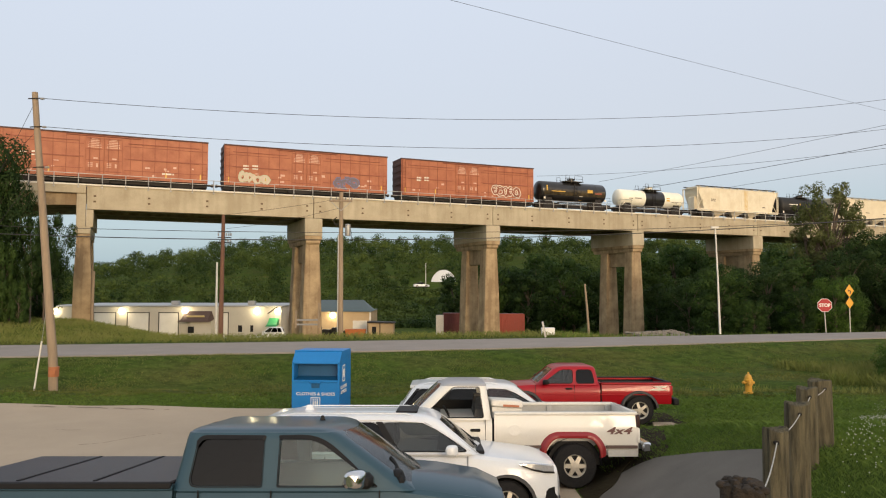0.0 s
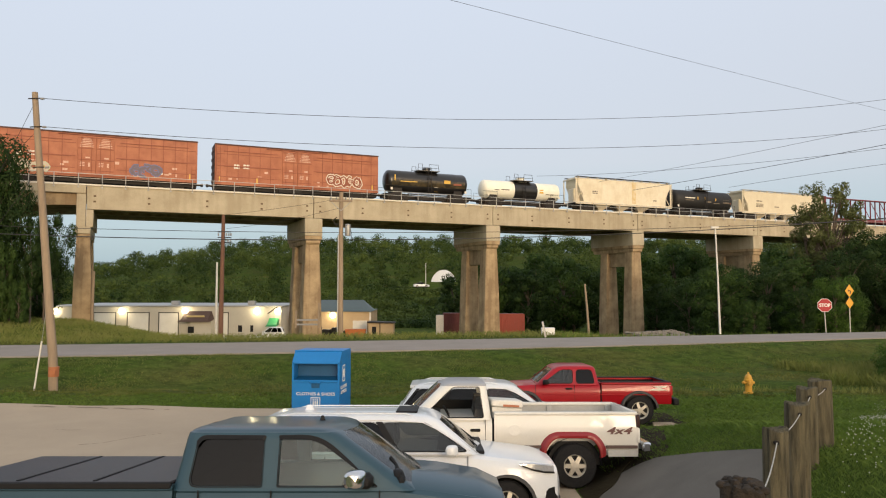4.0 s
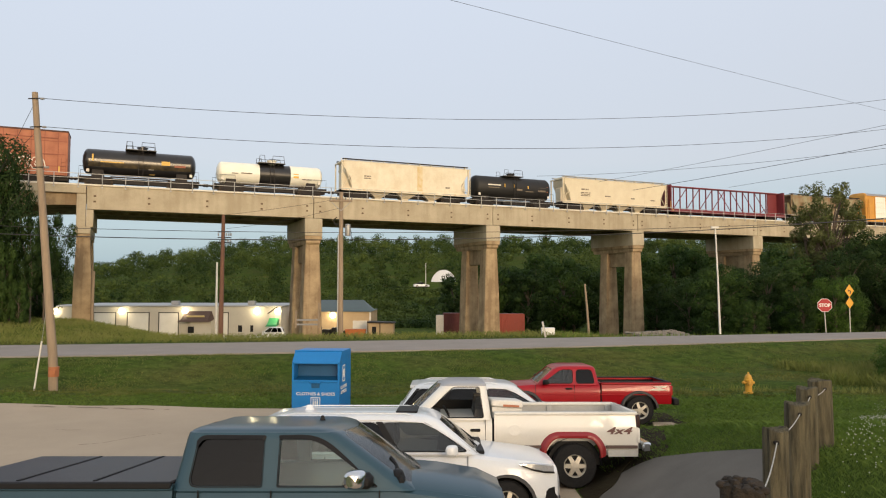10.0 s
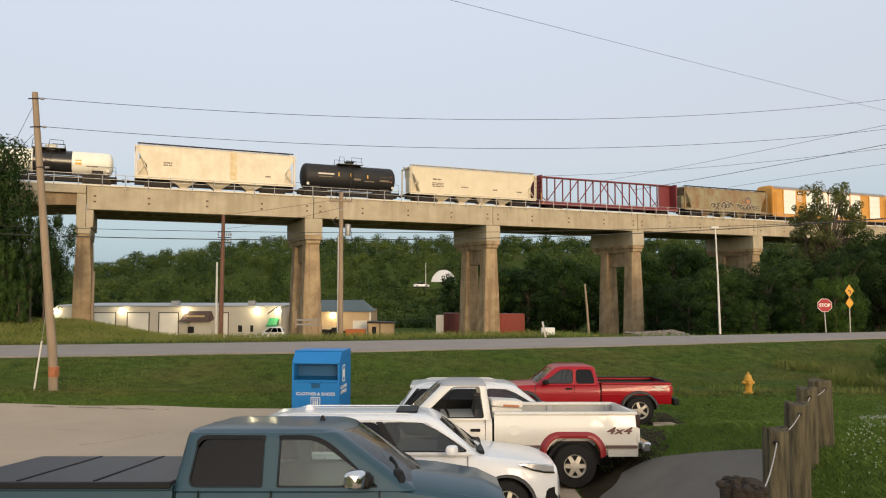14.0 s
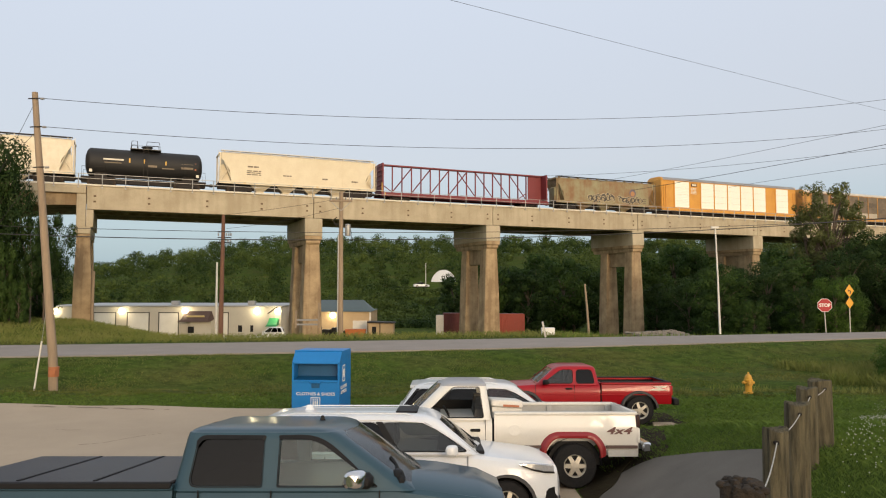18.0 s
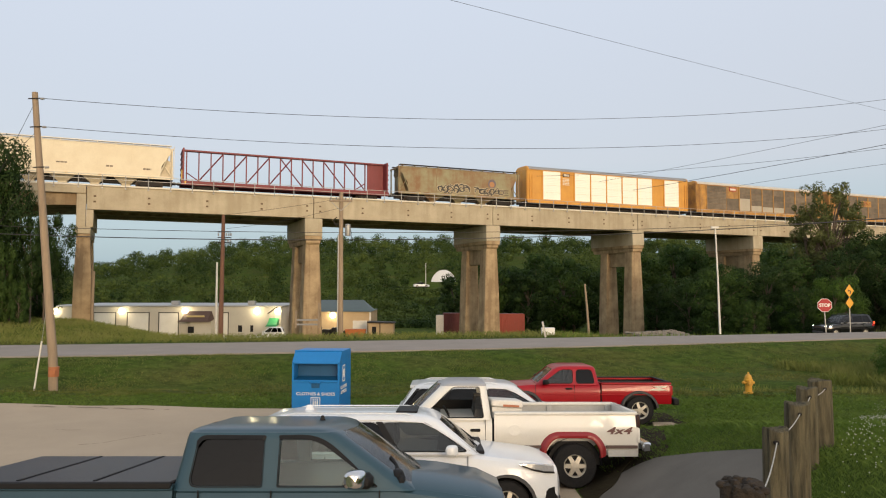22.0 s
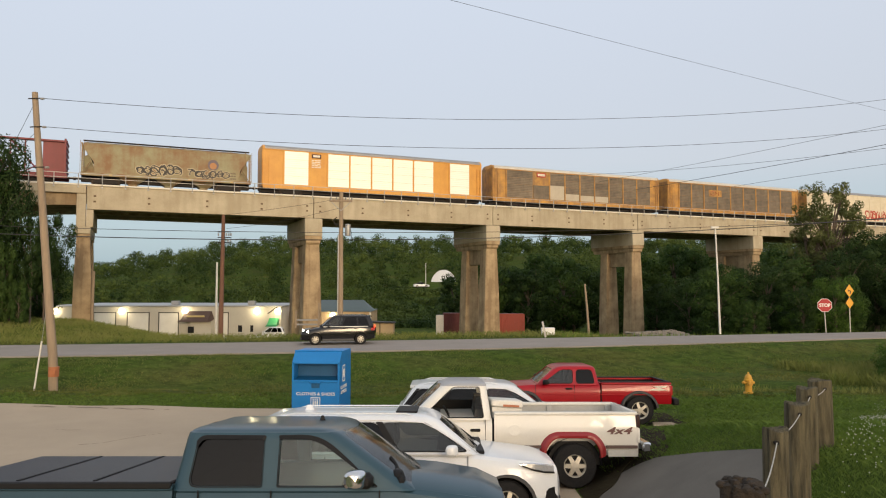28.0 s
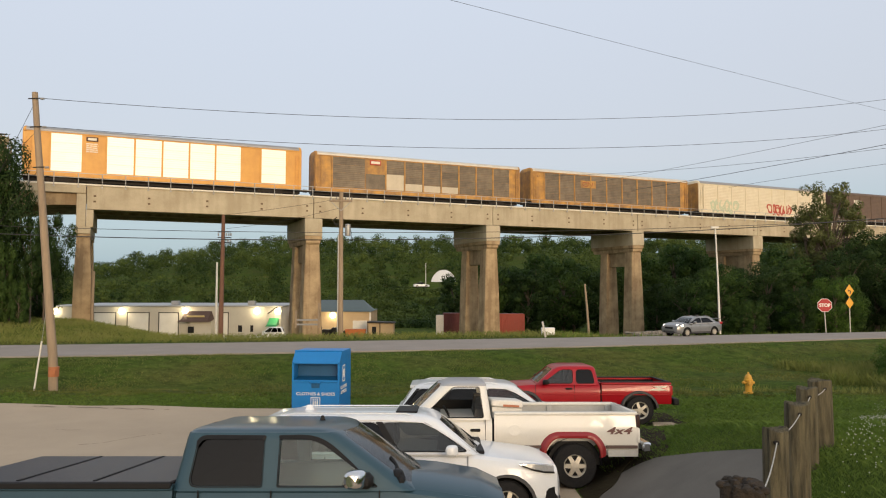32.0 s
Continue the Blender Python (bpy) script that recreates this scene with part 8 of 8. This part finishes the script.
    path = [p + (q - p) * (i / 14) - Vector((0, 0, 4 * (0.10 if k < 1 else 0.05) * (i / 14) * (1 - i / 14))) - holes[0] for i in range(15)]
    part("strand", Geo().tube(path, 0.006, 8), ROPE, rope)
# ---- vegetation ----
LEAF = leaf_mat("broad_leaves", (0.016, 0.037, 0.011), (0.050, 0.088, 0.024))
LEAF_MID = leaf_mat("mid_leaves", (0.025, 0.056, 0.013), (0.075, 0.128, 0.030))
LEAF_BUSH = leaf_mat("bush_leaves", (0.040, 0.090, 0.014), (0.110, 0.185, 0.034))
LEAF_LIGHT = leaf_mat("light_leaves", (0.075, 0.100, 0.030), (0.17, 0.185, 0.070))
LEAF_FAR = leaf_mat("far_leaves", (0.024, 0.052, 0.014), (0.108, 0.150, 0.036), 0.075, 0.22, 0.85)
BARK = mat("bark", (0.13, 0.10, 0.075), (0.07, 0.055, 0.04), 0.95, scale=5, fine=30, bump=0.8, stretch=(3, 3, 0.6))
GRASS = leaf_mat("grass_blades", (0.100, 0.175, 0.026), (0.160, 0.225, 0.045))
GRASS_ROUGH = leaf_mat("rough_bank_grass", (0.105, 0.145, 0.028), (0.205, 0.205, 0.060))
WEED = leaf_mat("bank_weed_leaves", (0.070, 0.115, 0.020), (0.150, 0.165, 0.045))
GRASS_DRY = leaf_mat("tall_field_grass", (0.150, 0.195, 0.040), (0.27, 0.27, 0.085))
CLOVER = mat("clover_flower", (0.62, 0.62, 0.55), (0.5, 0.52, 0.42), 0.8, bump=0.0)


def cards(found, size, rng, loose=0.75):
    """A small rhombic leaf or leaf cluster at each point, facing out and up from its clump."""
    pts, face = found
    n = len(pts)
    up = face + (0, 0, 0.35) + loose * rng.normal(size=(n, 3)) * 0.6
    up /= np.linalg.norm(up, axis=1)[:, None] + 1e-9
    a = rng.normal(size=(n, 3))
    a -= up * (a * up).sum(1)[:, None]
    a /= np.linalg.norm(a, axis=1)[:, None] + 1e-9
    b = np.cross(up, a)
    s = size * rng.uniform(0.6, 1.35, (n, 1))
    c = np.cross(a, b) * s * 0.22
    v = np.stack([pts - a * s, pts - b * s * 0.55 + c, pts + a * s, pts + b * s * 0.55 + c], 1)
    soft.append(np.repeat(0.8 * face + 0.2 * up, 4, axis=0))
    return v.reshape(-1, 3), np.arange(4 * n).reshape(n, 4)


soft = []


def leafy(name, v, q, material):
    """Leaves that shade with the round of their clump."""
    me = raw_mesh(name, v, q, material, True)
    n = soft.pop()
    soft.clear()
    n /= np.linalg.norm(n, axis=1)[:, None] + 1e-9
    me.normals_split_custom_set_from_vertices(n.astype(np.float32))
    return me


def clumps(rng, centres, radii, per, squash=0.8):
    """Points on the uneven skins of round clumps."""
    out, face = [], []
    for c, r in zip(centres, radii):
        d = rng.normal(size=(per, 3))
        d /= np.linalg.norm(d, axis=1)[:, None]
        k = r * rng.uniform(0.55, 1.08, (per, 1)) ** 0.7
        p = d * k
        p[:, 2] *= squash
        out.append(p + c)
        face.append(d)
    return np.concatenate(out), np.concatenate(face)


def tree_model(seed, height, spread, leaf, crown_low=0.25, n_clumps=34, per=150, size=0.22, gaps=False):
    """Trunk with limbs, and a crown of leaf clumps with an uneven outline."""
    rng = np.random.default_rng(seed)
    t = thing("tree", pose(0, 0, -80), "broad leafy green tree", "tree", "trees")
    g = Geo()
    top = height * 0.72
    path = [(0.02 * spread * math.sin(k), 0.02 * spread * math.cos(2 * k), top * k / 7) for k in range(8)]
    r0 = 0.022 * height
    g.tube(path, [r0 * (1.15 - 0.95 * k / 7) for k in range(8)], 9)
    centres, radii = [], []
    for i in range(n_clumps):
        u = (i + 0.5) / n_clumps
        z = height * (crown_low + (0.97 - crown_low) * u)
        w = spread * math.sin(math.pi * min(1, 0.16 + 0.84 * (1 - u) ** 0.8) * 0.93) ** 0.7
        a = 2.4 * i + rng.uniform(-0.5, 0.5)
        d = w * rng.uniform(0.35, 0.95)
        centres.append((d * math.cos(a), d * math.sin(a), z + rng.uniform(-0.04, 0.04) * height))
        radii.append(spread * rng.uniform(0.20, 0.36) * (0.58 if gaps else 1.0))
    for k in range(0, n_clumps, 3):
        c = centres[k]
        zs = max(0.15 * height, c[2] * 0.62)
        g.tube([(0, 0, min(zs, top)), (c[0] * 0.5, c[1] * 0.5, (min(zs, top) + c[2]) * 0.52), c], [r0 * 0.42, r0 * 0.26, r0 * 0.08], 5)
    part("trunk", g, BARK, t)
    v, q = cards(clumps(rng, np.array(centres), np.array(radii), per), size, rng)
    part("crown", leafy("crown", v, q, leaf), leaf, t)
    return t


MODELS = [tree_model(1, 13, 4.6, LEAF, 0.12, 44, 310, 0.145), tree_model(2, 15, 5.2, LEAF, 0.18, 48, 310, 0.155), tree_model(3, 11, 4.4, LEAF_MID, 0.10, 40, 310, 0.14), tree_model(4, 18, 4.4, LEAF_LIGHT, 0.30, 105, 150, 0.125, True), tree_model(5, 13, 4.6, LEAF, 0.40, 26, 400, 0.145), tree_model(11, 13, 4.6, LEAF, 0.12, 40, 190, 0.21), tree_model(12, 15, 5.2, LEAF_MID, 0.18, 44, 190, 0.23), tree_model(13, 11, 4.4, LEAF_MID, 0.10, 36, 190, 0.20), tree_model(21, 1.5, 1.15, LEAF_BUSH, 0.04, 24, 170, 0.045), tree_model(31, 14, 5.4, LEAF, 0.08, 34, 70, 0.55), tree_model(14, 11, 4.8, LEAF_BUSH, 0.05, 44, 330, 0.12)]


def plant(k, x, y, scale=1.0, turn=0.0, label="", dz=0.0, wide=1.0, kind_of=""):
    m = pose(x, y, float(ground_z(x, y)) - 0.2 + dz, 0, 0, turn) @ Matrix.Diagonal((scale * wide, scale * wide, scale, 1))
    t = copy_thing(MODELS[k], m)
    t["label"] = label or ("broad leafy green tree at the wood's edge" if scale > 0.6 else "dense leafy green shrub")
    t["category"] = kind_of or ("tree" if scale > 0.6 else "shrub")
    return t


rng = random.Random(7)
# the trees beside the leaning pole, before the viaduct
for k, x, y, s, w in ((1, -35.6, 55, 1.0, 0.52), (0, -34.2, 55.5, 0.82, 0.52), (2, -33.9, 54, 0.60, 0.45), (0, -36.2, 53.5, 1.08, 0.55), (4, -32.6, 55.5, 0.66, 0.42), (4, -32.4, 57, 0.56, 0.5), (2, -32.6, 54, 0.33, 0.6), (2, -34.4, 53.5, 0.36, 0.8), (4, -33.4, 60, 0.72, 0.5), (1, -40.0, 56, 1.10, 0.9), (0, -37.2, 55, 0.86, 0.75), (0, -43, 58, 1.0, 1.0), (2, -38.5, 53, 0.62, 0.8), (1, -46, 66, 1.1, 1.0), (0, -40.5, 53, 0.9, 0.8), (2, -41.0, 51, 0.6, 1.0), (4, -48.6, 84, 0.95, 0.8), (0, -62, 92, 1.1, 1.0), (0, -58.5, 86, 1.2, 0.9)):
    plant(k, x, y, s, rng.uniform(0, 360), "dense dark green tree before the viaduct", wide=w)
# the tall open tree before the far spans
plant(3, 41.6, 75, 0.97, 40, "tall open-crowned tree with sky gaps", wide=0.85)
plant(3, 39.8, 76, 0.86, 160, "tall open-crowned tree with sky gaps", wide=0.62)
plant(3, 44.4, 77, 0.88, 100, "tall open-crowned tree with sky gaps", wide=0.7)
# woods on the far side of the road
for k, x, y, s in ((2, 26, 66, 0.62), (0, 30.5, 66, 0.56), (2, 34, 68, 0.70), (0, 38, 66, 0.62), (1, 42, 68, 0.66), (2, 46, 66, 0.66), (0, 50, 70, 0.8), (1, 55, 72, 0.85), (0, 28, 80, 0.72), (1, 33, 84, 0.75), (0, 40, 86, 0.8), (1, 47, 84, 0.8), (1, 53, 88, 0.95), (0, 60, 86, 0.95), (2, 35, 61, 0.42), (0, 40.5, 61, 0.45), (2, 44, 63, 0.5), (0, 31, 60.5, 0.33), (2, 27, 61, 0.3)):
    plant(k, x, y, s, rng.uniform(0, 360), "dense dark green tree across the road")
for k, x, y, s in ((1, 8, 128, 0.92), (0, 15, 124, 0.95), (1, 22, 128, 0.95), (0, 29, 126, 0.95), (1, 36, 130, 1.0), (1, 45, 136, 1.15), (0, 51, 150, 1.3), (2, 42, 124, 1.0), (1, 50, 132, 1.05), (0, 12, 140, 1.0), (1, 19, 142, 1.05), (0, 26, 140, 1.05), (0, 58, 134, 1.05), (1, 66, 136, 1.1), (1, 74, 120, 1.2), (1, 82, 122, 1.3), (1, 90, 126, 1.35), (0, 2, 136, 0.9), (0, 70, 104, 0.9), (1, 78, 108, 1.0), (0, 47, 110, 0.9), (1, 55, 112, 0.95), (1, 63, 112, 1.0), (0, 34, 112, 0.75), (2, 28, 106, 0.65), (2, 40, 104, 0.75)):
    plant(k + 5, x, y, s, rng.uniform(0, 360), "tall green tree in the wood behind the viaduct")
# added tree line out of view, which keeps the low sun off the cars
for i in range(13):
    plant(9, -14 + 6.4 * i + rng.uniform(-1.5, 1.5), -34 + rng.uniform(-4, 3), rng.uniform(0.30, 0.44), rng.uniform(0, 360), "unseen tree added behind the lot to screen the low sun", kind_of="tree")
for x, y, sc in ((33.6, 60.2, 0.46), (31.2, 61.5, 0.36)):
    plant(10, x, y, sc, rng.uniform(0, 360), "bright green bushy tree across the road", kind_of="tree")
# shrubs at the road bank
for k, x, y, s in ((8, 21.6, 31.0, 1.0), (8, 22.8, 32.5, 1.15), (8, 21.4, 33.6, 0.9), (8, 23.2, 35.5, 1.1), (8, 22.4, 29.2, 0.8)):
    plant(k, x, y, s, rng.uniform(0, 360), "bushy dark green shrub on the road bank", wide=1.0, kind_of="shrub")
for i in range(26):
    plant(8, 20.4 + 0.27 * i + rng.uniform(-0.6, 0.6), 30.0 + rng.uniform(0, 6.5) + 0.1 * i, rng.uniform(0.5, 1.1), rng.uniform(0, 360), "low leafy green shrub on the road bank", wide=1.0, kind_of="shrub")
for ob in MODELS:
    for o in (*ob.children_recursive, ob):
        bpy.data.objects.remove(o)

# the wooded hill: too many trees to count
hr = np.random.default_rng(5)
cent, rad = [], []
y = 150.0
while y < 425:
    x0, x1 = -0.66 * y - 10, (0.32 if y < 240 else 0.62) * y
    step = 6.8 + 0.012 * y
    for x in np.arange(x0, x1, step):
        xx, yy = x + hr.uniform(-2.4, 2.4), y + hr.uniform(-2.5, 2.5)
        if (-15 < xx < 11) and 158 < yy < 238:
            continue
        if y < 168 and xx < -2:
            continue
        z = float(ground_z(xx, yy))
        r = hr.uniform(2.9, 4.6)
        h = hr.uniform(4.5, 9.0) if y > 240 else hr.uniform(3.0, 7.0)
        for k in range(7):
            a, e = hr.uniform(0, 6.28), hr.uniform(-0.35, 1.0)
            c = math.sqrt(1 - e * e * 0.95)
            cent.append((xx + 0.72 * r * c * math.cos(a), yy + 0.72 * r * c * math.sin(a), z + h - r + 0.85 * r * e))
            rad.append(r * hr.uniform(0.42, 0.62))
    y += 6.8 + 0.012 * y
for k in range(420):
    xx, yy = hr.uniform(-16, 12), hr.uniform(156, 240)
    if 221 < yy and -12 < xx < 7:
        continue
    cent.append((xx, yy, float(ground_z(xx, yy)) + 0.5))
    rad.append(hr.uniform(0.9, 1.7))
cent, rad = np.array(cent), np.array(rad)
v, q = cards(clumps(hr, cent, rad, 72, 0.85), 0.32, hr)
woods = tagged(new("hillside_woods", leafy("hillside_woods", v, q, LEAF_FAR)), "dense green wooded hillside in the distance", "woods", kind="stuff")

# grass
gr = np.random.default_rng(9)


def blades(n, xr, yr, h, w, keep, lean=0.5):
    x, y = gr.uniform(*xr, n), yr[0] + (yr[1] - yr[0]) * gr.uniform(0, 1, n) ** 1.5
    ok = keep(x, y)
    x, y = x[ok], y[ok]
    n = len(x)
    z = ground_z(x, y)
    a = gr.uniform(0, 6.28, n)
    hh = h * gr.uniform(0.5, 1.3, n)
    ww = w * gr.uniform(0.6, 1.3, n)
    dx, dy = np.cos(a) * ww, np.sin(a) * ww
    lx, ly = gr.normal(0, lean, n) * hh, gr.normal(0, lean, n) * hh
    v = np.stack([np.stack([x - dx, y - dy, z - 0.02], 1), np.stack([x + dx, y + dy, z - 0.02], 1), np.stack([x + dx * 0.5 + lx * 0.5, y + dy * 0.5 + ly * 0.5, z + hh * 0.6], 1), np.stack([x + lx, y + ly, z + hh], 1)], 1)
    return v.reshape(-1, 3), np.arange(4 * n).reshape(n, 4)


def join(*vq):
    o, vs, qs = 0, [], []
    for v, q in vq:
        vs.append(v)
        qs.append(q + o)
        o += len(v)
    return np.concatenate(vs), np.concatenate(qs)


def rut(y):
    """Middle of the muddy wheel track from the lot to the red pickup."""
    return 3.1 + 0.43 * (y - 12.5)


def off_paving(x, y):
    paved = (x < 5.1) & (y < drive_high(x)) & (y > drive_low(x))
    return ~paved & ~((x < 2.36) & (y < lot_edge(x) + 0.05)) & ~((x < 7.6) & (y < 23) & (y > 12) & (gr.uniform(0, 1, len(x)) < np.where(np.abs(x - rut(y)) < 0.55 + 0.25 * np.sin(2.3 * y) + 0.15 * np.sin(6 * y), 0.92, np.where(x < rut(y), 0.5, 0.10))))


lawn = join(blades(120000, (3.0, 12), (5.5, 18), 0.05, 0.0045, off_paving, 0.9), blades(70000, (5.0, 20), (12, 25), 0.06, 0.014, off_paving, 1.2), blades(60000, (2.4, 24), (14, 26), 0.05, 0.012, lambda x, y: off_paving(x, y) & (y < road_near(x) - 0.4), 1.4), blades(110000, (-34, 3), (20.3, 27), 0.05, 0.012, lambda x, y: (y < 26.3 + 0.5 * np.sin(0.6 * x)) & (y > lot_edge(x) + 0.05), 1.4))
tagged(new("lawn_grass", raw_mesh("lawn_grass", *lawn, GRASS)), "short green lawn grass beside the posts", "grass", kind="stuff")
verge = join(blades(170000, (-34, 26), (25.5, 44), 0.075, 0.013, lambda x, y: (np.sin(0.9 * x + 0.7 * y) + np.sin(1.7 * y - 0.8 * x) + gr.normal(0, 0.8, len(x)) > 0.2) & (y < road_near(x) - 0.3) & (y > 25.8 + 0.5 * np.sin(0.6 * x)), 0.8), blades(3000, (-30, 26), (26, 44), 0.10, 0.010, lambda x, y: (y < road_near(x) - 0.6) & (np.sin(0.7 * x) + np.sin(0.9 * y + 0.3 * x) > 0.3)))
tagged(new("verge_grass", raw_mesh("verge_grass", *verge, GRASS_ROUGH)), "rough mown verge grass between lot and road", "grass", kind="stuff")
field = blades(150000, (-52, 14), (36, 78), 0.34, 0.008, lambda x, y: (y > road_far(x) + 0.7 + gr.uniform(0, 1.2, len(x))) & (y < road_far(x) + 5 + 20 * smooth_step(-14, -34, x)), 0.5)
tagged(new("field_grass", raw_mesh("field_grass", *field, GRASS_DRY)), "tall yellow-green field grass beyond the road", "grass", kind="stuff")
far_edge = blades(9000, (8, 60), (48, 66), 0.4, 0.03, lambda x, y: (y > road_far(x) + 5.6 * smooth_step(14, 30, x) + 0.4) & (y < road_far(x) + 9), 0.3)
tagged(new("weeds", raw_mesh("weeds", *far_edge, GRASS)), "weeds along the far edge of the road", "weeds", kind="stuff")
tall = join(blades(20000, (17.6, 26), (27.5, 38.5), 0.45, 0.012, lambda x, y: (y < road_near(x) - 1.0) & (x > 18.0 + 1.2 * np.sin(1.3 * y) + 0.08 * (y - 28)), 0.28), blades(1500, (9, 19), (26.5, 29.5), 0.25, 0.016, lambda x, y: np.sin(1.7 * x) + np.sin(0.6 * x + 2 * y) > 0.6, 0.3), blades(700, (3.5, 8), (26.0, 28), 0.25, 0.016, lambda x, y: np.sin(2.2 * x) > 0.1, 0.3))
tagged(new("tall_weeds", raw_mesh("tall_weeds", *tall, GRASS_DRY)), "tall uneven weeds along the ditch and bank", "weeds", kind="stuff")
# low leafy tufts scattered over the bank
tc_, tr_ = [], []
while len(tc_) < 420:
    x, y = gr.uniform(-33, 26), 25.6 + 3.0 * gr.uniform(0, 1) ** 1.6
    if y > road_near(x) - 0.8 or gr.uniform(0, 1) > 0.35 + 0.65 * (x > 3) * (y < 30) + 0.3 * (math.sin(0.8 * x + 0.5 * y) > 0.3):
        continue
    tc_.append((x, y, float(ground_z(x, y)) + 0.02))
    tr_.append(gr.uniform(0.06, 0.20))
v, q = cards(clumps(gr, np.array(tc_), np.array(tr_), 26, 0.35), 0.045, gr)
tagged(new("bank_weeds", leafy("bank_weeds", v, q, WEED)), "low leafy weeds scattered along the foot of the grass bank", "weeds", kind="stuff")
# clover heads
n = 17000
cx, cy = gr.uniform(3.0, 17, n), 4.8 + 19 * gr.uniform(0, 1, n) ** 1.25
ok = (np.sin(1.1 * cx) + np.sin(0.8 * cy + cx) + gr.normal(0, 2.0, n)) > -0.3
ok &= (cx > 0.64 * cy - 0.75)
cx, cy = cx[ok], cy[ok]
pts = np.stack([cx, cy, ground_z(cx, cy) + gr.uniform(0.08, 0.15, len(cx))], 1)
cube = np.array([[1, 0, 0], [0, 1, 0], [-1, 0, 0], [0, -1, 0], [0, 0, 1], [0, 0, -1]], float) * 0.009
tri = np.array([[0, 1, 4, 4], [1, 2, 4, 4], [2, 3, 4, 4], [3, 0, 4, 4], [1, 0, 5, 5], [2, 1, 5, 5], [3, 2, 5, 5], [0, 3, 5, 5]])[:, :3]
v = (pts[:, None] + cube[None]).reshape(-1, 3)
q = (tri[None] + 6 * np.arange(len(pts))[:, None, None]).reshape(-1, 3)
tagged(new("clover_flowers", raw_mesh("clover_flowers", v, q, CLOVER)), "scattered white clover flowers in the lawn", "flowers", kind="stuff")
# stones beside the pier
STONE = mat("pale_stone", (0.25, 0.22, 0.18), (0.13, 0.115, 0.09), 0.9, scale=4, bump=0.4)
stones = Geo()
sr = random.Random(3)
for i in range(340):
    x, y = sr.uniform(16.6, 21), sr.uniform(57, 64)
    r = sr.uniform(0.10, 0.28)
    stones.ball((x, y, float(ground_z(x, y)) + 0.02 + 0.12 * (y - 57)), (r, r * sr.uniform(0.6, 1), r * 0.6), 6, 4)
tagged(new("riprap", mesh_of("riprap", stones, STONE, 20)), "heap of pale broken stones by the pier", "rocks", kind="stuff")


WAY_X = (-60, -40, -26, -16, -6, 6, 12, 16, 23, 29, 34, 40, 60, 90)
WAY_Y = (36.0, 37.2, 39.8, 41.3, 42.9, 45.8, 47.6, 49.4, 53.2, 55.6, 56.6, 56.8, 56.5, 58.0)


def lane(x):
    """Where the traffic towards -x drives, and its heading there."""
    y = [float(np.mean(np.interp(np.linspace(v - 4, v + 4, 17), WAY_X, WAY_Y))) for v in (x - 1.2, x, x + 1.2)]
    return y[1], 180 + math.degrees(math.atan2(y[2] - y[0], 2.4))


VAN_KEYS = [(15.0, 60.0), (18.0, 48.5), (20.5, 38.5), (21.3, 34.6), (22.0, 31.82), (22.5, 28.85), (23.0, 25.93), (23.5, 23.44), (24.0, 20.75), (24.5, 18.31), (25.0, 15.83), (25.5, 13.34), (27.5, -1.62), (28.0, -6.41), (28.5, -11.44), (29.0, -17.01), (29.5, -22.46), (30.0, -27.96), (32.0, -49.46)]
SEDAN_KEYS = [(23.0, 75.0), (26.0, 58.0), (28.6, 41.5), (29.5, 35.98), (30.0, 31.75), (30.5, 27.2), (31.0, 23.43), (31.5, 20.26), (32.0, 17.82)]


def drive(car, wheels, r, keys):
    """Follows the lane through (time, x) keys; the wheels roll with it."""
    ts, xs_ = [k[0] for k in keys], [k[1] for k in keys]
    n = len(ts)
    slopes = []
    for i in range(n):
        a, b = max(i - 1, 0), min(i + 1, n - 1)
        slopes.append((xs_[b] - xs_[a]) / (ts[b] - ts[a]))

    def at(t):
        t = min(max(t, ts[0]), ts[-1])
        i = max(k for k in range(n) if ts[k] <= t)
        if i == n - 1:
            return xs_[-1]
        h = ts[i + 1] - ts[i]
        u = (t - ts[i]) / h
        return (2 * u ** 3 - 3 * u ** 2 + 1) * xs_[i] + (u ** 3 - 2 * u ** 2 + u) * h * slopes[i] + (3 * u ** 2 - 2 * u ** 3) * xs_[i + 1] + (u ** 3 - u ** 2) * h * slopes[i + 1]

    rows, turn, spin, last = [], 0.0, [], None
    base = [w.matrix_basis.copy() for w in wheels]
    steps = [i / 30 for i in range(int(round(ts[0] * 30)), int(round(ts[-1] * 30)) + 1)]
    for k, t in enumerate(steps):
        x = at(t)
        y, head = lane(x)
        p = Vector((x, y, float(ground_z(x, y)) + 0.05))
        if last is not None:
            turn += (p - last).length / r
        last = p
        spin.append((t, turn))
        if k % 6 == 0 or k == len(steps) - 1:
            rows.append((t, pose(p.x, p.y, p.z, 0, 0, head)))
    if rows[0][0] > 0:
        rows.insert(0, (0.0, rows[0][1]))
    if rows[-1][0] < 32:
        rows.append((32.0, rows[-1][1]))
    walk(car, rows)
    for w, b in zip(wheels, base):
        sr = [(t, b @ Matrix.Rotation(a, 4, "Y")) for t, a in spin]
        if sr[0][0] > 0:
            sr.insert(0, (0.0, sr[0][1]))
        if sr[-1][0] < 32:
            sr.append((32.0, sr[-1][1]))
        walk(w, sr)


def motions():
    """The train rolls on over the viaduct; the minivan and then the sedan drive past."""
    for car, u in CARS:
        walk(car, [(t, BR @ pose(u - travelled(t), TRACK_V, DECK + 0.04)) for t in np.linspace(0, 32, 17)])
    drive(van, VAN_WHEELS, 0.345, VAN_KEYS)
    drive(sedan, SEDAN_WHEELS, 0.33, SEDAN_KEYS)


motions()
